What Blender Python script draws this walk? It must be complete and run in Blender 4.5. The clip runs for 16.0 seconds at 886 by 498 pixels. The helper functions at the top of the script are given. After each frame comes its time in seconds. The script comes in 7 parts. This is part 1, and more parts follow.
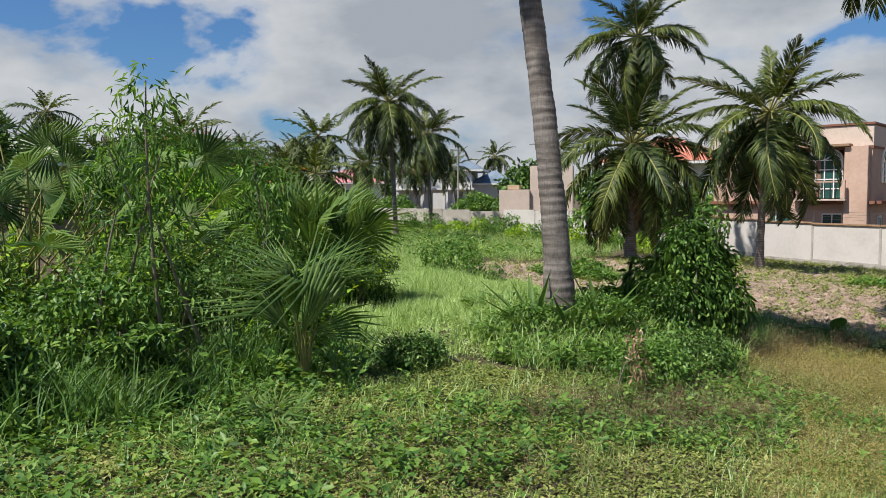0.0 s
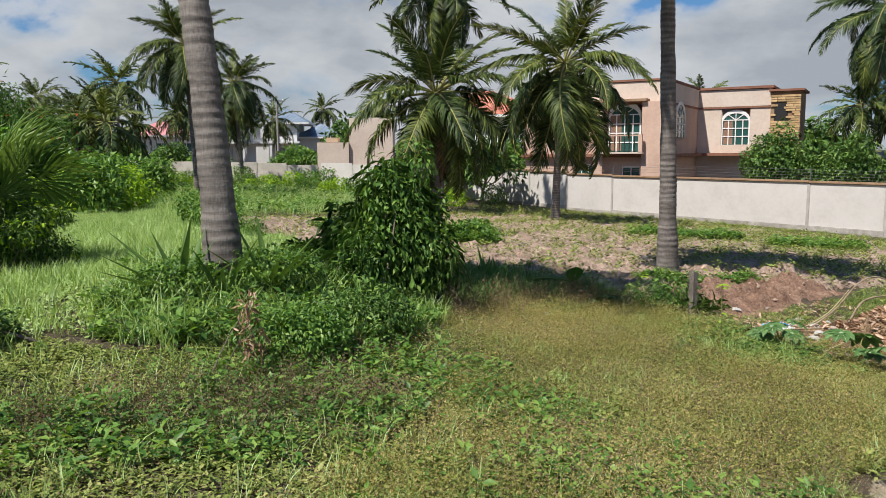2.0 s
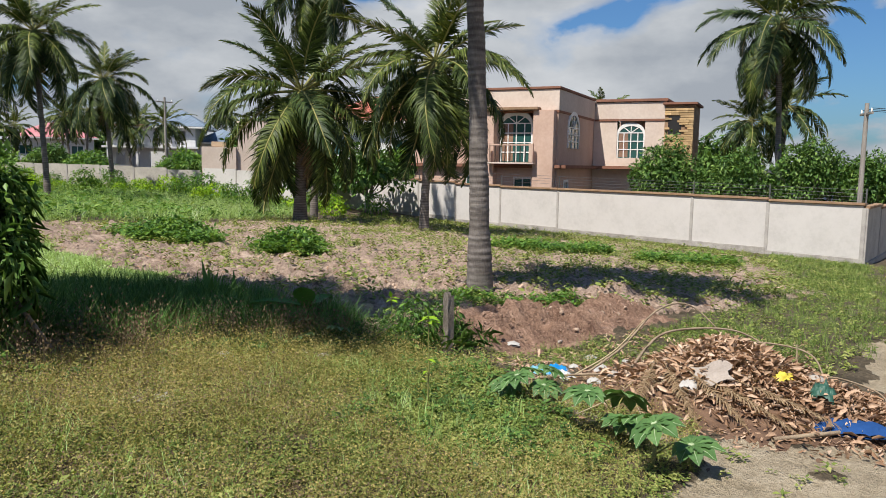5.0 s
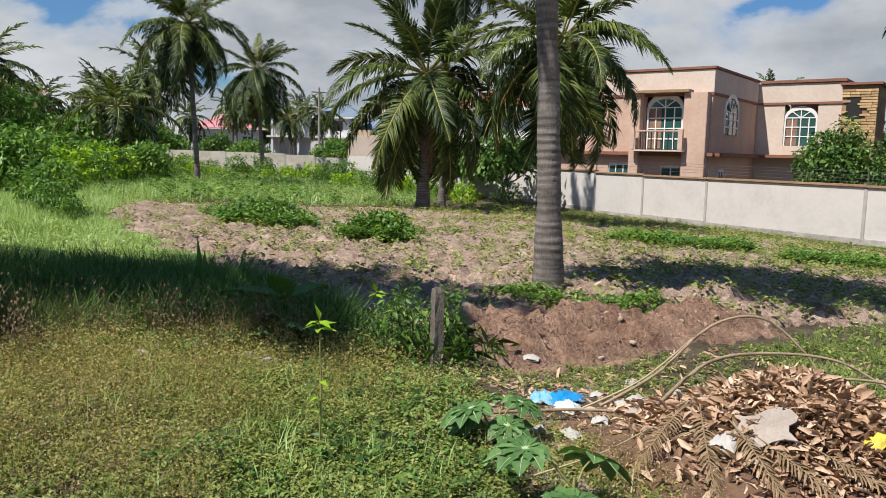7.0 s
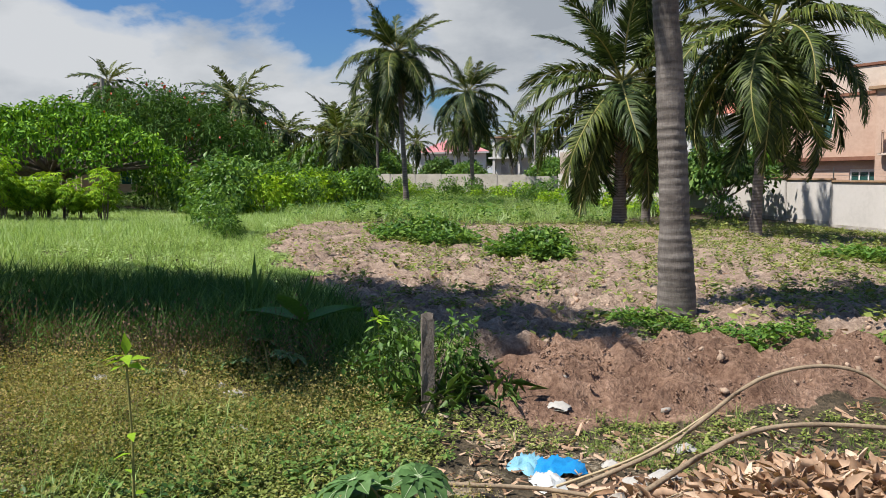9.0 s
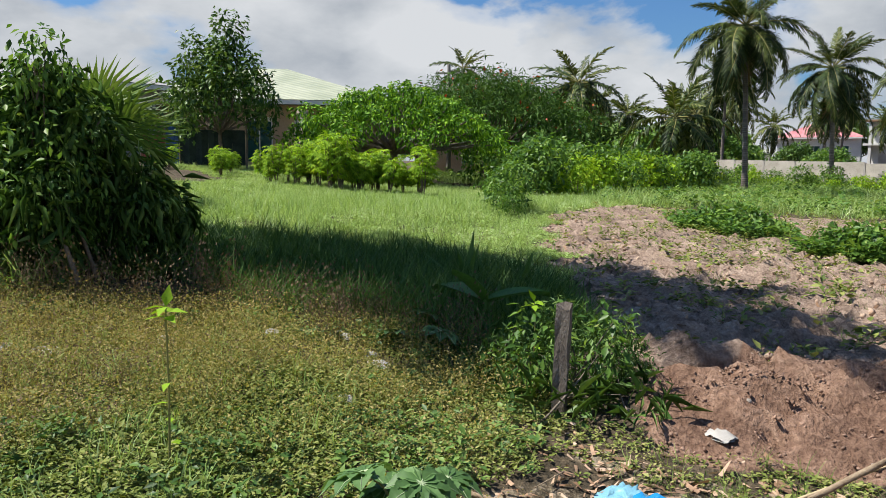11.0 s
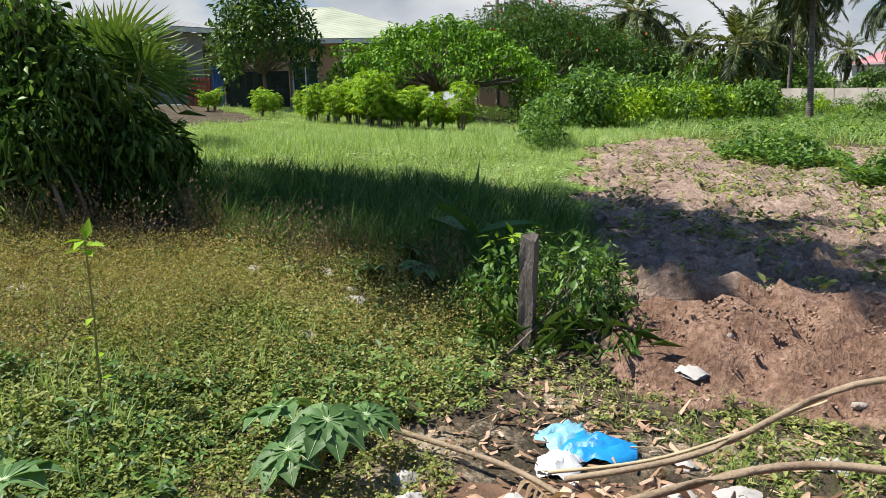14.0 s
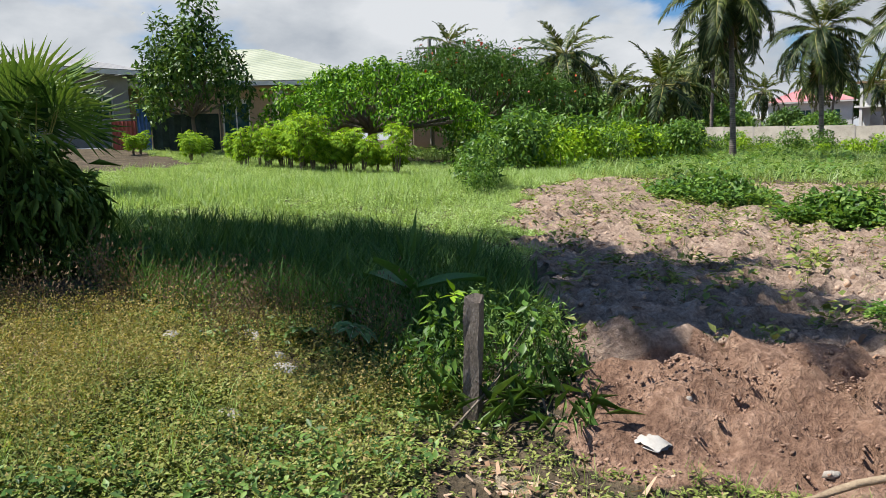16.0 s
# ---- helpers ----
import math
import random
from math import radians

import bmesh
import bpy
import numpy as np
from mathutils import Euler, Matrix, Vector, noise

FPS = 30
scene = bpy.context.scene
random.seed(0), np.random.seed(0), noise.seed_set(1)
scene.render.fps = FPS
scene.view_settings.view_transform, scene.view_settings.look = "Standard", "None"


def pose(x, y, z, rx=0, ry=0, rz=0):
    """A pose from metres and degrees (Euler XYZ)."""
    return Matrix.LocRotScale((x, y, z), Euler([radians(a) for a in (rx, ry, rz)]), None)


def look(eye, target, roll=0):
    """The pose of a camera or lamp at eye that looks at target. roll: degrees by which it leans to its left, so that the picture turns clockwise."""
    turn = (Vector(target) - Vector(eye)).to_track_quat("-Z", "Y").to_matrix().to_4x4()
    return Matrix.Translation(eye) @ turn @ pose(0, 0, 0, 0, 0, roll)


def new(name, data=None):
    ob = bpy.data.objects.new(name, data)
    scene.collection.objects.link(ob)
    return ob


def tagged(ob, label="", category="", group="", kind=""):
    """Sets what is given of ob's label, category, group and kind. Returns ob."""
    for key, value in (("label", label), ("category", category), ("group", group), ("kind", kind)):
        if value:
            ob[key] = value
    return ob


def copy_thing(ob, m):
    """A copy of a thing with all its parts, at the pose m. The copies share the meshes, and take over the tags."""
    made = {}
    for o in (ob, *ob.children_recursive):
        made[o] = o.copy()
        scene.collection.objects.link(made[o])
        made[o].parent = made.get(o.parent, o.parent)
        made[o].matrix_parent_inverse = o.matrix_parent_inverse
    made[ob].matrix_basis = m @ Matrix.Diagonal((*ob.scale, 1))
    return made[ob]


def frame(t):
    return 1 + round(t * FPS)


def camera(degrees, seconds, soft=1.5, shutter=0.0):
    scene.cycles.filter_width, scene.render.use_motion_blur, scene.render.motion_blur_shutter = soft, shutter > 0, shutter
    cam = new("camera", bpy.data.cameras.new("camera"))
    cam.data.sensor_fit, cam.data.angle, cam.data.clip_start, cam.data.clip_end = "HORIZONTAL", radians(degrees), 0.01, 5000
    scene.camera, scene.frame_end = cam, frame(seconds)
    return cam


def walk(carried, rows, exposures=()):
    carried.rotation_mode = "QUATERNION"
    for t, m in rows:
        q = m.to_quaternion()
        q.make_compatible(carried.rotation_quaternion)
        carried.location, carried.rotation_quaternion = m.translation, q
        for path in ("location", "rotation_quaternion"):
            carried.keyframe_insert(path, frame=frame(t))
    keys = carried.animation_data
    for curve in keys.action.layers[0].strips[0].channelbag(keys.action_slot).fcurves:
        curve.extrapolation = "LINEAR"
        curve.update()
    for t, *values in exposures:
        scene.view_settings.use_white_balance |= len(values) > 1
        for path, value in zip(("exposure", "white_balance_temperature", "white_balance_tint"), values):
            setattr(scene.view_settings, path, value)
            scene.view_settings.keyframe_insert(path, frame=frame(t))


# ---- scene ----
cam = camera(60.9, 16.0, soft=0.65)
METRES, EYE, TILT, LEAN, TURN = 12.0, 1.6, -4.0, 0.6, 0.0
ROWS = [
    (0.0, 0.0, 0.0, 0.0, -0.0, 0.0, -0.0),
    (0.5, 0.0432, 0.0323, -0.0017, -5.35, -1.28, 0.31),
    (1.0, 0.0863, 0.0577, -0.0061, -7.89, -2.55, 0.29),
    (1.5, 0.1202, 0.0843, -0.009, -9.55, -3.18, 0.38),
    (2.0, 0.1595, 0.112, -0.0106, -11.99, -3.38, 0.61),
    (2.5, 0.1991, 0.136, -0.0109, -15.48, -3.47, 0.42),
    (3.0, 0.2396, 0.1629, -0.0109, -18.95, -3.42, 0.17),
    (5.5, 0.4429, 0.3014, -0.0278, -16.45, -2.2, -0.82),
    (6.0, 0.4783, 0.3273, -0.0302, -12.18, -2.63, -0.95),
    (6.5, 0.5135, 0.3591, -0.0297, -8.24, -3.23, -1.0),
    (7.0, 0.5507, 0.384, -0.0336, -5.52, -3.2, -1.33),
    (7.5, 0.5853, 0.4091, -0.0366, -4.03, -2.89, -1.18),
    (8.0, 0.6225, 0.4344, -0.0373, -0.26, -2.21, -0.44),
    (8.5, 0.6534, 0.4574, -0.041, 5.65, -1.9, -0.04),
    (9.0, 0.6809, 0.483, -0.0389, 12.05, -1.93, -0.38),
    (9.5, 0.7101, 0.5037, -0.0404, 18.29, -1.81, -1.19),
    (10.0, 0.7313, 0.527, -0.0423, 25.64, -2.29, -2.08),
    (10.2, 0.7375, 0.5335, -0.0418, 28.35, -2.75, -2.3),
    (12.3, 0.7652, 0.592, -0.0413, 45.7, -4.85, -3.9),
    (12.5, 0.768, 0.595, -0.0413, 44.72, -5.58, -3.82),
    (13.0, 0.7760, 0.5990, -0.0428, 42.80, -7.20, -2.90),
    (13.5, 0.7770, 0.5995, -0.0445, 42.10, -8.62, -2.05),
    (14.0, 0.7766, 0.5978, -0.0444, 42.38, -8.68, -1.88),
    (14.5, 0.7762, 0.5950, -0.0437, 42.42, -7.53, -1.62),
    (15.0, 0.7776, 0.5935, -0.0420, 41.08, -6.28, -1.40),
    (15.5, 0.7780, 0.5940, -0.0405, 39.05, -5.34, -1.27),
    (15.8, 0.7775, 0.5955, -0.0402, 37.6, -5.1, -1.2),
    (16.0, 0.7580, 0.6190, -0.0390, 37.5, -5.6, -1.2),
]
walk(cam, [(t, pose(0, 0, EYE, TILT, LEAN, TURN) @ pose(METRES * x, METRES * y, METRES * z, 90 + pitch, roll, yaw)) for t, x, y, z, yaw, pitch, roll in ROWS],
     exposures=[(0.0, 0.50), (10.0, 0.55), (12.3, 0.78), (16.0, 0.76)])


# ---------------------------------------------------------------- world and sun
SUN_TO = Vector((0.85, 0.53, 0)).normalized()      # the way the shadows fall
SUN_UP = radians(58)
sun_from = Vector((-SUN_TO.x * math.cos(SUN_UP), -SUN_TO.y * math.cos(SUN_UP), math.sin(SUN_UP)))
sun = new("sun", bpy.data.lights.new("sun", "SUN"))
sun.data.energy, sun.data.angle, sun.data.color = 5.0, radians(0.6), (1.0, 0.95, 0.86)
sun.matrix_world = look((0, 0, 60), Vector((0, 0, 60)) - sun_from)


class Tree:
    """Short hand for a material's or world's node tree."""

    def __init__(self, owner):
        owner.use_nodes = True
        self.t = owner.node_tree
        self.t.nodes.clear()

    def n(self, kind, ins=None, operation="", attribute_name="", bands_direction=""):
        node = self.t.nodes.new(kind)
        if operation:
            node.operation = operation
        if attribute_name:
            node.attribute_name = attribute_name
        if bands_direction:
            node.bands_direction = bands_direction
        for k, v in (ins or {}).items():
            sock = node.inputs[k]
            if isinstance(v, bpy.types.NodeSocket):
                self.t.links.new(v, sock)
            else:
                sock.default_value = v
        return node

    def mix(self, a, b, f, mode="MIX"):
        node = self.t.nodes.new("ShaderNodeMix")
        node.data_type, node.blend_type = "RGBA", mode
        for i, v in ((0, f), (6, a), (7, b)):
            if isinstance(v, bpy.types.NodeSocket):
                self.t.links.new(v, node.inputs[i])
            else:
                node.inputs[i].default_value = v if i == 0 else (*v, 1)
        return node.outputs[2]

    def ramp(self, fac, stops):
        node = self.t.nodes.new("ShaderNodeValToRGB")
        self.t.links.new(fac, node.inputs[0])
        el = node.color_ramp.elements
        while len(el) < len(stops):
            el.new(0.5)
        for e, (p, c) in zip(el, stops):
            e.position = p
            e.color = (c, c, c, 1) if isinstance(c, (int, float)) else (*c, 1)
        return node.outputs[0]

    def noise(self, vec, scale, detail=4, rough=0.55, distort=0.0):
        return self.n("ShaderNodeTexNoise", {"Vector": vec, "Scale": scale, "Detail": detail, "Roughness": rough, "Distortion": distort}).outputs[0]

    def math(self, op, a, b=0.0):
        node = self.t.nodes.new("ShaderNodeMath")
        node.operation = op
        for i, v in ((0, a), (1, b)):
            if isinstance(v, bpy.types.NodeSocket):
                self.t.links.new(v, node.inputs[i])
            else:
                node.inputs[i].default_value = v
        return node.outputs[0]


# a tropical sky: clear blue high up, banks of fair-weather cumulus
world = bpy.data.worlds.new("world")
scene.world = world
w = Tree(world)
sky = w.n("ShaderNodeTexSky")
sky.sky_type, sky.sun_disc, sky.sun_elevation = "NISHITA", False, SUN_UP
sky.sun_rotation = math.atan2(sun_from.x, sun_from.y)
sky.air_density, sky.dust_density, sky.ozone_density = 1.1, 1.0, 1.6
coord = w.n("ShaderNodeTexCoord").outputs["Generated"]
sep = w.n("ShaderNodeSeparateXYZ", {0: coord})
# heaped clouds, packed closer towards the horizon
puff = w.n("ShaderNodeMapping", {"Vector": coord, "Location": (0.35, 0.2, 0.0), "Scale": (3.3, 3.3, 6.6)}).outputs[0]
big = w.noise(puff, 1.0, 9, 0.5, 0.15)
low = w.math("SUBTRACT", w.ramp(sep.outputs[2], [(0.0, 0.235), (0.16, 0.195), (0.40, 0.10), (0.6, 0.0)]), 0.13)
mask = w.ramp(w.math("ADD", big, low), [(0.485, 0.0), (0.515, 0.7), (0.56, 1.0)])
shade = w.noise(w.n("ShaderNodeMapping", {"Vector": coord, "Location": (0.35, 0.2, 0.2), "Scale": (3.3, 3.3, 6.6)}).outputs[0], 1.3, 8, 0.55)
cloud = w.ramp(shade, [(0.36, (8.9, 9.2, 9.6)), (0.47, (7.5, 7.9, 8.4)), (0.62, (5.2, 5.7, 6.4))])
blue = w.mix(sky.outputs[0], (0.62, 1.0, 1.46), 1.0, "MULTIPLY")
skyc = w.mix(blue, cloud, mask)
back = w.n("ShaderNodeBackground", {"Color": skyc, "Strength": 0.050})
w.n("ShaderNodeOutputWorld", {"Surface": back.outputs[0]})

# ---------------------------------------------------------------- materials


def mat_surface(name, a, b, scale, rough=0.9, bump=0.3, fine=14.0, third=None, spec=0.3, island=0.0, rnd=0.0, translucent=0.0, metal=0.0, streak=None):
    """Two-scale mottled surface from colour a to b (and third), with fine relief."""
    m = bpy.data.materials.new(name)
    t = Tree(m)
    co = t.n("ShaderNodeTexCoord").outputs["Object"]
    if streak:
        co = t.n("ShaderNodeMapping", {"Vector": co, "Scale": streak}).outputs[0]
    n1, n2 = t.noise(co, scale, 5, 0.6), t.noise(co, scale * fine, 4, 0.65)
    f = t.math("ADD", t.math("MULTIPLY", n1, 0.6), t.math("MULTIPLY", n2, 0.4))
    stops = [(0.36, a), (0.64, b)] if third is None else [(0.34, a), (0.52, b), (0.68, third)]
    col = t.ramp(f, stops)
    if island:
        r = t.n("ShaderNodeNewGeometry").outputs["Random Per Island"]
        col = t.mix(col, t.ramp(r, [(0.0, 1 - island), (0.5, 1.0), (1.0, 1 + island)]), 1.0, "MULTIPLY")
    if rnd:
        r = t.n("ShaderNodeObjectInfo").outputs["Random"]
        col = t.mix(col, t.ramp(r, [(0.0, 1 - rnd), (0.5, 1.0), (1.0, 1 + rnd)]), 1.0, "MULTIPLY")
    bs = t.n("ShaderNodeBsdfPrincipled", {"Base Color": col, "Roughness": rough, "Specular IOR Level": spec, "Metallic": metal})
    if bump:
        bm_ = t.n("ShaderNodeBump", {"Height": f, "Strength": bump, "Distance": 0.03})
        t.t.links.new(bm_.outputs[0], bs.inputs["Normal"])
    out = bs.outputs[0]
    if translucent:
        tr = t.n("ShaderNodeBsdfTranslucent", {"Color": col})
        out = t.n("ShaderNodeMixShader", {0: translucent, 1: out, 2: tr.outputs[0]}).outputs[0]
    t.n("ShaderNodeOutputMaterial", {"Surface": out})
    return m


def mat_leaf(name, cols, rough=0.5, translucent=0.35, spec=0.3, vivid=1.0, rnd=0.0, blue=1.15):
    """Leaves: every leaf takes a colour of its own from cols, with a soft large-scale drift."""
    m = bpy.data.materials.new(name)
    t = Tree(m)
    r = t.n("ShaderNodeNewGeometry").outputs["Random Per Island"]
    co = t.n("ShaderNodeTexCoord").outputs["Object"]
    drift = t.noise(co, 0.9, 3)
    f = t.math("ADD", t.math("MULTIPLY", r, 0.75), t.math("MULTIPLY", t.math("SUBTRACT", drift, 0.5), 0.9))
    f = t.math("ADD", f, 0.12)
    col = t.ramp(f, [(i / (len(cols) - 1), tuple(v * k * vivid * 0.78 for v, k in zip(c, (0.98, 0.99, blue) if c[1] > 1.15 * c[0] else (1, 1, 1.1)))) for i, c in enumerate(cols)])
    if rnd:
        age = t.n("ShaderNodeObjectInfo").outputs["Random"]
        col = t.mix(col, t.mix((0.75, 0.8, 0.9), (1.75, 1.45, 0.9), t.ramp(age, [(0.25, 0.0), (1.0, 1.0)])), rnd, "MULTIPLY")
    fine = t.noise(co, 45.0, 3)
    col = t.mix(col, t.ramp(fine, [(0.3, 0.82), (0.7, 1.15)]), 1.0, "MULTIPLY")
    bs = t.n("ShaderNodeBsdfPrincipled", {"Base Color": col, "Roughness": rough, "Specular IOR Level": spec})
    tcol = t.mix(col, (1.25, 1.2, 0.55), 1.0, "MULTIPLY")
    tr = t.n("ShaderNodeBsdfTranslucent", {"Color": tcol})
    sh = t.n("ShaderNodeMixShader", {0: translucent * 0.75, 1: bs.outputs[0], 2: tr.outputs[0]})
    t.n("ShaderNodeOutputMaterial", {"Surface": sh.outputs[0]})
    return m


def mat_plain(name, c, rough=0.5, metal=0.0, spec=0.5):
    return mat_surface(name, tuple(v * 0.88 for v in c), tuple(min(1, v * 1.08) for v in c), 3.0, rough, 0.05, 9.0, spec=spec, metal=metal)


def mat_glass(name, tint):
    m = bpy.data.materials.new(name)
    t = Tree(m)
    bs = t.n("ShaderNodeBsdfPrincipled", {"Base Color": (*tint, 1), "Roughness": 0.06, "Specular IOR Level": 0.8, "Transmission Weight": 0.25})
    t.n("ShaderNodeOutputMaterial", {"Surface": bs.outputs[0]})
    return m


M_PALM = mat_leaf("palm_leaf", [(0.022, 0.042, 0.012), (0.055, 0.090, 0.022), (0.11, 0.16, 0.038), (0.23, 0.27, 0.075)], 0.5, 0.25, 0.22, rnd=0.9)
M_PALM_DRY = mat_leaf("dry_palm_leaf", [(0.20, 0.13, 0.06), (0.32, 0.22, 0.11), (0.42, 0.32, 0.18)], 0.7, 0.15)
M_RACHIS = mat_surface("frond_stalk", (0.16, 0.17, 0.05), (0.30, 0.26, 0.09), 3, 0.6)
M_NUT = mat_surface("coconut_husk", (0.09, 0.10, 0.02), (0.22, 0.15, 0.05), 4, 0.5)
M_BUSH = mat_leaf("bush_leaf", [(0.02, 0.05, 0.010), (0.05, 0.11, 0.02), (0.11, 0.20, 0.035), (0.24, 0.34, 0.08)], 0.45, 0.24, 0.2, vivid=1.3)
M_VINE = mat_leaf("vine_leaf", [(0.028, 0.07, 0.012), (0.06, 0.13, 0.022), (0.12, 0.22, 0.035), (0.22, 0.31, 0.06)], 0.42, 0.45, 0.25, vivid=1.6)
M_MANGO = mat_leaf("mango_leaf", [(0.018, 0.055, 0.008), (0.045, 0.12, 0.012), (0.12, 0.25, 0.02), (0.26, 0.40, 0.03)], 0.55, 0.25, 0.15, vivid=1.75, blue=0.8)
M_FEATHER = mat_leaf("feathery_leaf", [(0.025, 0.065, 0.012), (0.05, 0.12, 0.02), (0.09, 0.18, 0.03), (0.15, 0.24, 0.05)], 0.6, 0.25, 0.15, vivid=1.3)
M_CASSAVA = mat_leaf("cassava_leaf", [(0.09, 0.19, 0.02), (0.18, 0.33, 0.03), (0.30, 0.46, 0.045), (0.44, 0.54, 0.08)], 0.6, 0.4, 0.12, vivid=1.3, blue=0.7)
M_GRASS = mat_leaf("grass_blade", [(0.13, 0.21, 0.04), (0.24, 0.34, 0.06), (0.35, 0.48, 0.11), (0.48, 0.56, 0.21)], 0.6, 0.42, 0.1, vivid=1.45, blue=1.6)
M_TURF = mat_leaf("short_turf", [(0.07, 0.12, 0.025), (0.13, 0.20, 0.04), (0.20, 0.28, 0.06), (0.30, 0.35, 0.11)], 0.6, 0.35, 0.1, vivid=1.3, blue=1.2)
# lush green, kept dark so that shade is part of its colour
M_LUSH_SHADE = mat_leaf("lush_and_shaded_grass", [(0.06, 0.14, 0.028), (0.11, 0.23, 0.045), (0.18, 0.33, 0.07), (0.28, 0.42, 0.11)], 0.5, 0.3, 0.12, vivid=0.85)
M_HERB = mat_leaf("herb_leaf", [(0.06, 0.095, 0.022), (0.135, 0.18, 0.042), (0.235, 0.272, 0.07), (0.36, 0.35, 0.13)], 0.55, 0.3, 0.12, vivid=1.38, blue=1.0)
M_TAN = mat_leaf("dry_weed", [(0.11, 0.115, 0.03), (0.25, 0.235, 0.065), (0.37, 0.31, 0.105), (0.50, 0.38, 0.17)], 0.75, 0.42, 0.1, vivid=1.35)
M_BROWN = mat_leaf("seed_head", [(0.12, 0.085, 0.05), (0.23, 0.16, 0.09), (0.37, 0.27, 0.16)], 0.85, 0.15, 0.1)
M_BARK = mat_surface("bark", (0.10, 0.08, 0.06), (0.24, 0.20, 0.16), 5, 0.95, 0.6)
M_FLOWER = mat_leaf("red_blossom", [(0.45, 0.05, 0.02), (0.62, 0.12, 0.03)], 0.5, 0.2)
M_STRAW = mat_leaf("dry_leaf_litter", [(0.13, 0.07, 0.035), (0.33, 0.195, 0.105), (0.52, 0.345, 0.21), (0.72, 0.55, 0.38)], 0.75, 0.12, vivid=1.1)


# ---------------------------------------------------------------- helpers for meshes
RNG = np.random.default_rng(7)


def smooth(a, b, v):
    t = np.clip((v - a) / (b - a), 0, 1)
    return t * t * (3 - 2 * t)


def raw_mesh(name, verts, faces, material, smooth_shade=False):
    """A mesh from numpy arrays; faces all have the same number of corners."""
    verts, faces = np.asarray(verts, np.float32), np.asarray(faces, np.int32)
    me = bpy.data.meshes.new(name)
    k = faces.shape[1]
    me.vertices.add(len(verts))
    me.vertices.foreach_set("co", verts.ravel())
    me.loops.add(faces.size)
    me.loops.foreach_set("vertex_index", faces.ravel())
    me.polygons.add(len(faces))
    me.polygons.foreach_set("loop_start", np.arange(0, faces.size, k, dtype=np.int32))
    if smooth_shade:
        me.polygons.foreach_set("use_smooth", np.ones(len(faces), bool))
    me.materials.append(material)
    me.update(calc_edges=True)
    return me


def child(name, me, parent=None, label="", m=None):
    ob = new(name, me)
    if m is not None:
        ob.matrix_basis = m
    if parent is not None:
        ob.parent = parent
    if label:
        ob["label"] = label
    return ob


def part(name, bm, material, parent, label="", smooth_shade=False):
    """Links a bmesh as one mesh object under a thing or a part."""
    me = bpy.data.meshes.new(name)
    if smooth_shade:
        for f in bm.faces:
            f.smooth = True
    bm.normal_update()
    bm.to_mesh(me)
    bm.free()
    me.materials.append(material)
    return child(name, me, parent, label)


def thing(name, label, category, m=None, group="", kind=""):
    ob = new(name)
    ob.empty_display_size = 0.2
    if m is not None:
        ob.matrix_basis = m
    return tagged(ob, label, category, group, kind)


def box_bm(lo, hi, bevel=0.0, bm=None):
    own = bm is None
    bm = bm or bmesh.new()
    lo, hi = Vector(lo), Vector(hi)
    r = bmesh.ops.create_cube(bm, size=1, matrix=Matrix.Translation((lo + hi) / 2) @ Matrix.Diagonal((*(hi - lo), 1)))
    if bevel and own:
        bmesh.ops.bevel(bm, geom=bm.edges[:], offset=bevel, segments=2, affect="EDGES", clamp_overlap=True)
    return bm


def tube_arrays(points, radii, sides=8):
    """Verts and quads of a tapered tube along points."""
    pts, radii = np.asarray(points, float), np.asarray(radii, float)
    tang = np.gradient(pts, axis=0)
    tang /= np.linalg.norm(tang, axis=1)[:, None]
    ref = np.tile(np.array([1.0, 0, 0]), (len(pts), 1))
    flat_ = np.abs(tang[:, 0]) > 0.8
    ref[flat_] = (0, 1, 0)
    a = np.cross(tang, ref)
    a /= np.linalg.norm(a, axis=1)[:, None]
    b = np.cross(tang, a)
    ang = np.linspace(0, 2 * np.pi, sides, endpoint=False)
    v = pts[:, None] + radii[:, None, None] * (np.cos(ang)[None, :, None] * a[:, None] + np.sin(ang)[None, :, None] * b[:, None])
    v = v.reshape(-1, 3)
    i, j = np.meshgrid(np.arange(len(pts) - 1), np.arange(sides), indexing="ij")
    jn = (j + 1) % sides
    f = np.stack([i * sides + j, i * sides + jn, (i + 1) * sides + jn, (i + 1) * sides + j], -1).reshape(-1, 4)
    return v, f


def join_arrays(chunks):
    vs, fs, o = [], [], 0
    for v, f in chunks:
        vs.append(v)
        fs.append(np.asarray(f) + o)
        o += len(v)
    return np.concatenate(vs), np.concatenate(fs)


def euler_mats(yaw, pitch, roll):
    """Rz(yaw) Rx(pitch) Ry(roll), many at once."""
    cz, sz, cx, sx, cy, sy = np.cos(yaw), np.sin(yaw), np.cos(pitch), np.sin(pitch), np.cos(roll), np.sin(roll)
    o, l = np.zeros_like(yaw), np.ones_like(yaw)
    Rz = np.stack([np.stack([cz, -sz, o], -1), np.stack([sz, cz, o], -1), np.stack([o, o, l], -1)], -2)
    Rx = np.stack([np.stack([l, o, o], -1), np.stack([o, cx, -sx], -1), np.stack([o, sx, cx], -1)], -2)
    Ry = np.stack([np.stack([cy, o, sy], -1), np.stack([o, l, o], -1), np.stack([-sy, o, cy], -1)], -2)
    return Rz @ Rx @ Ry


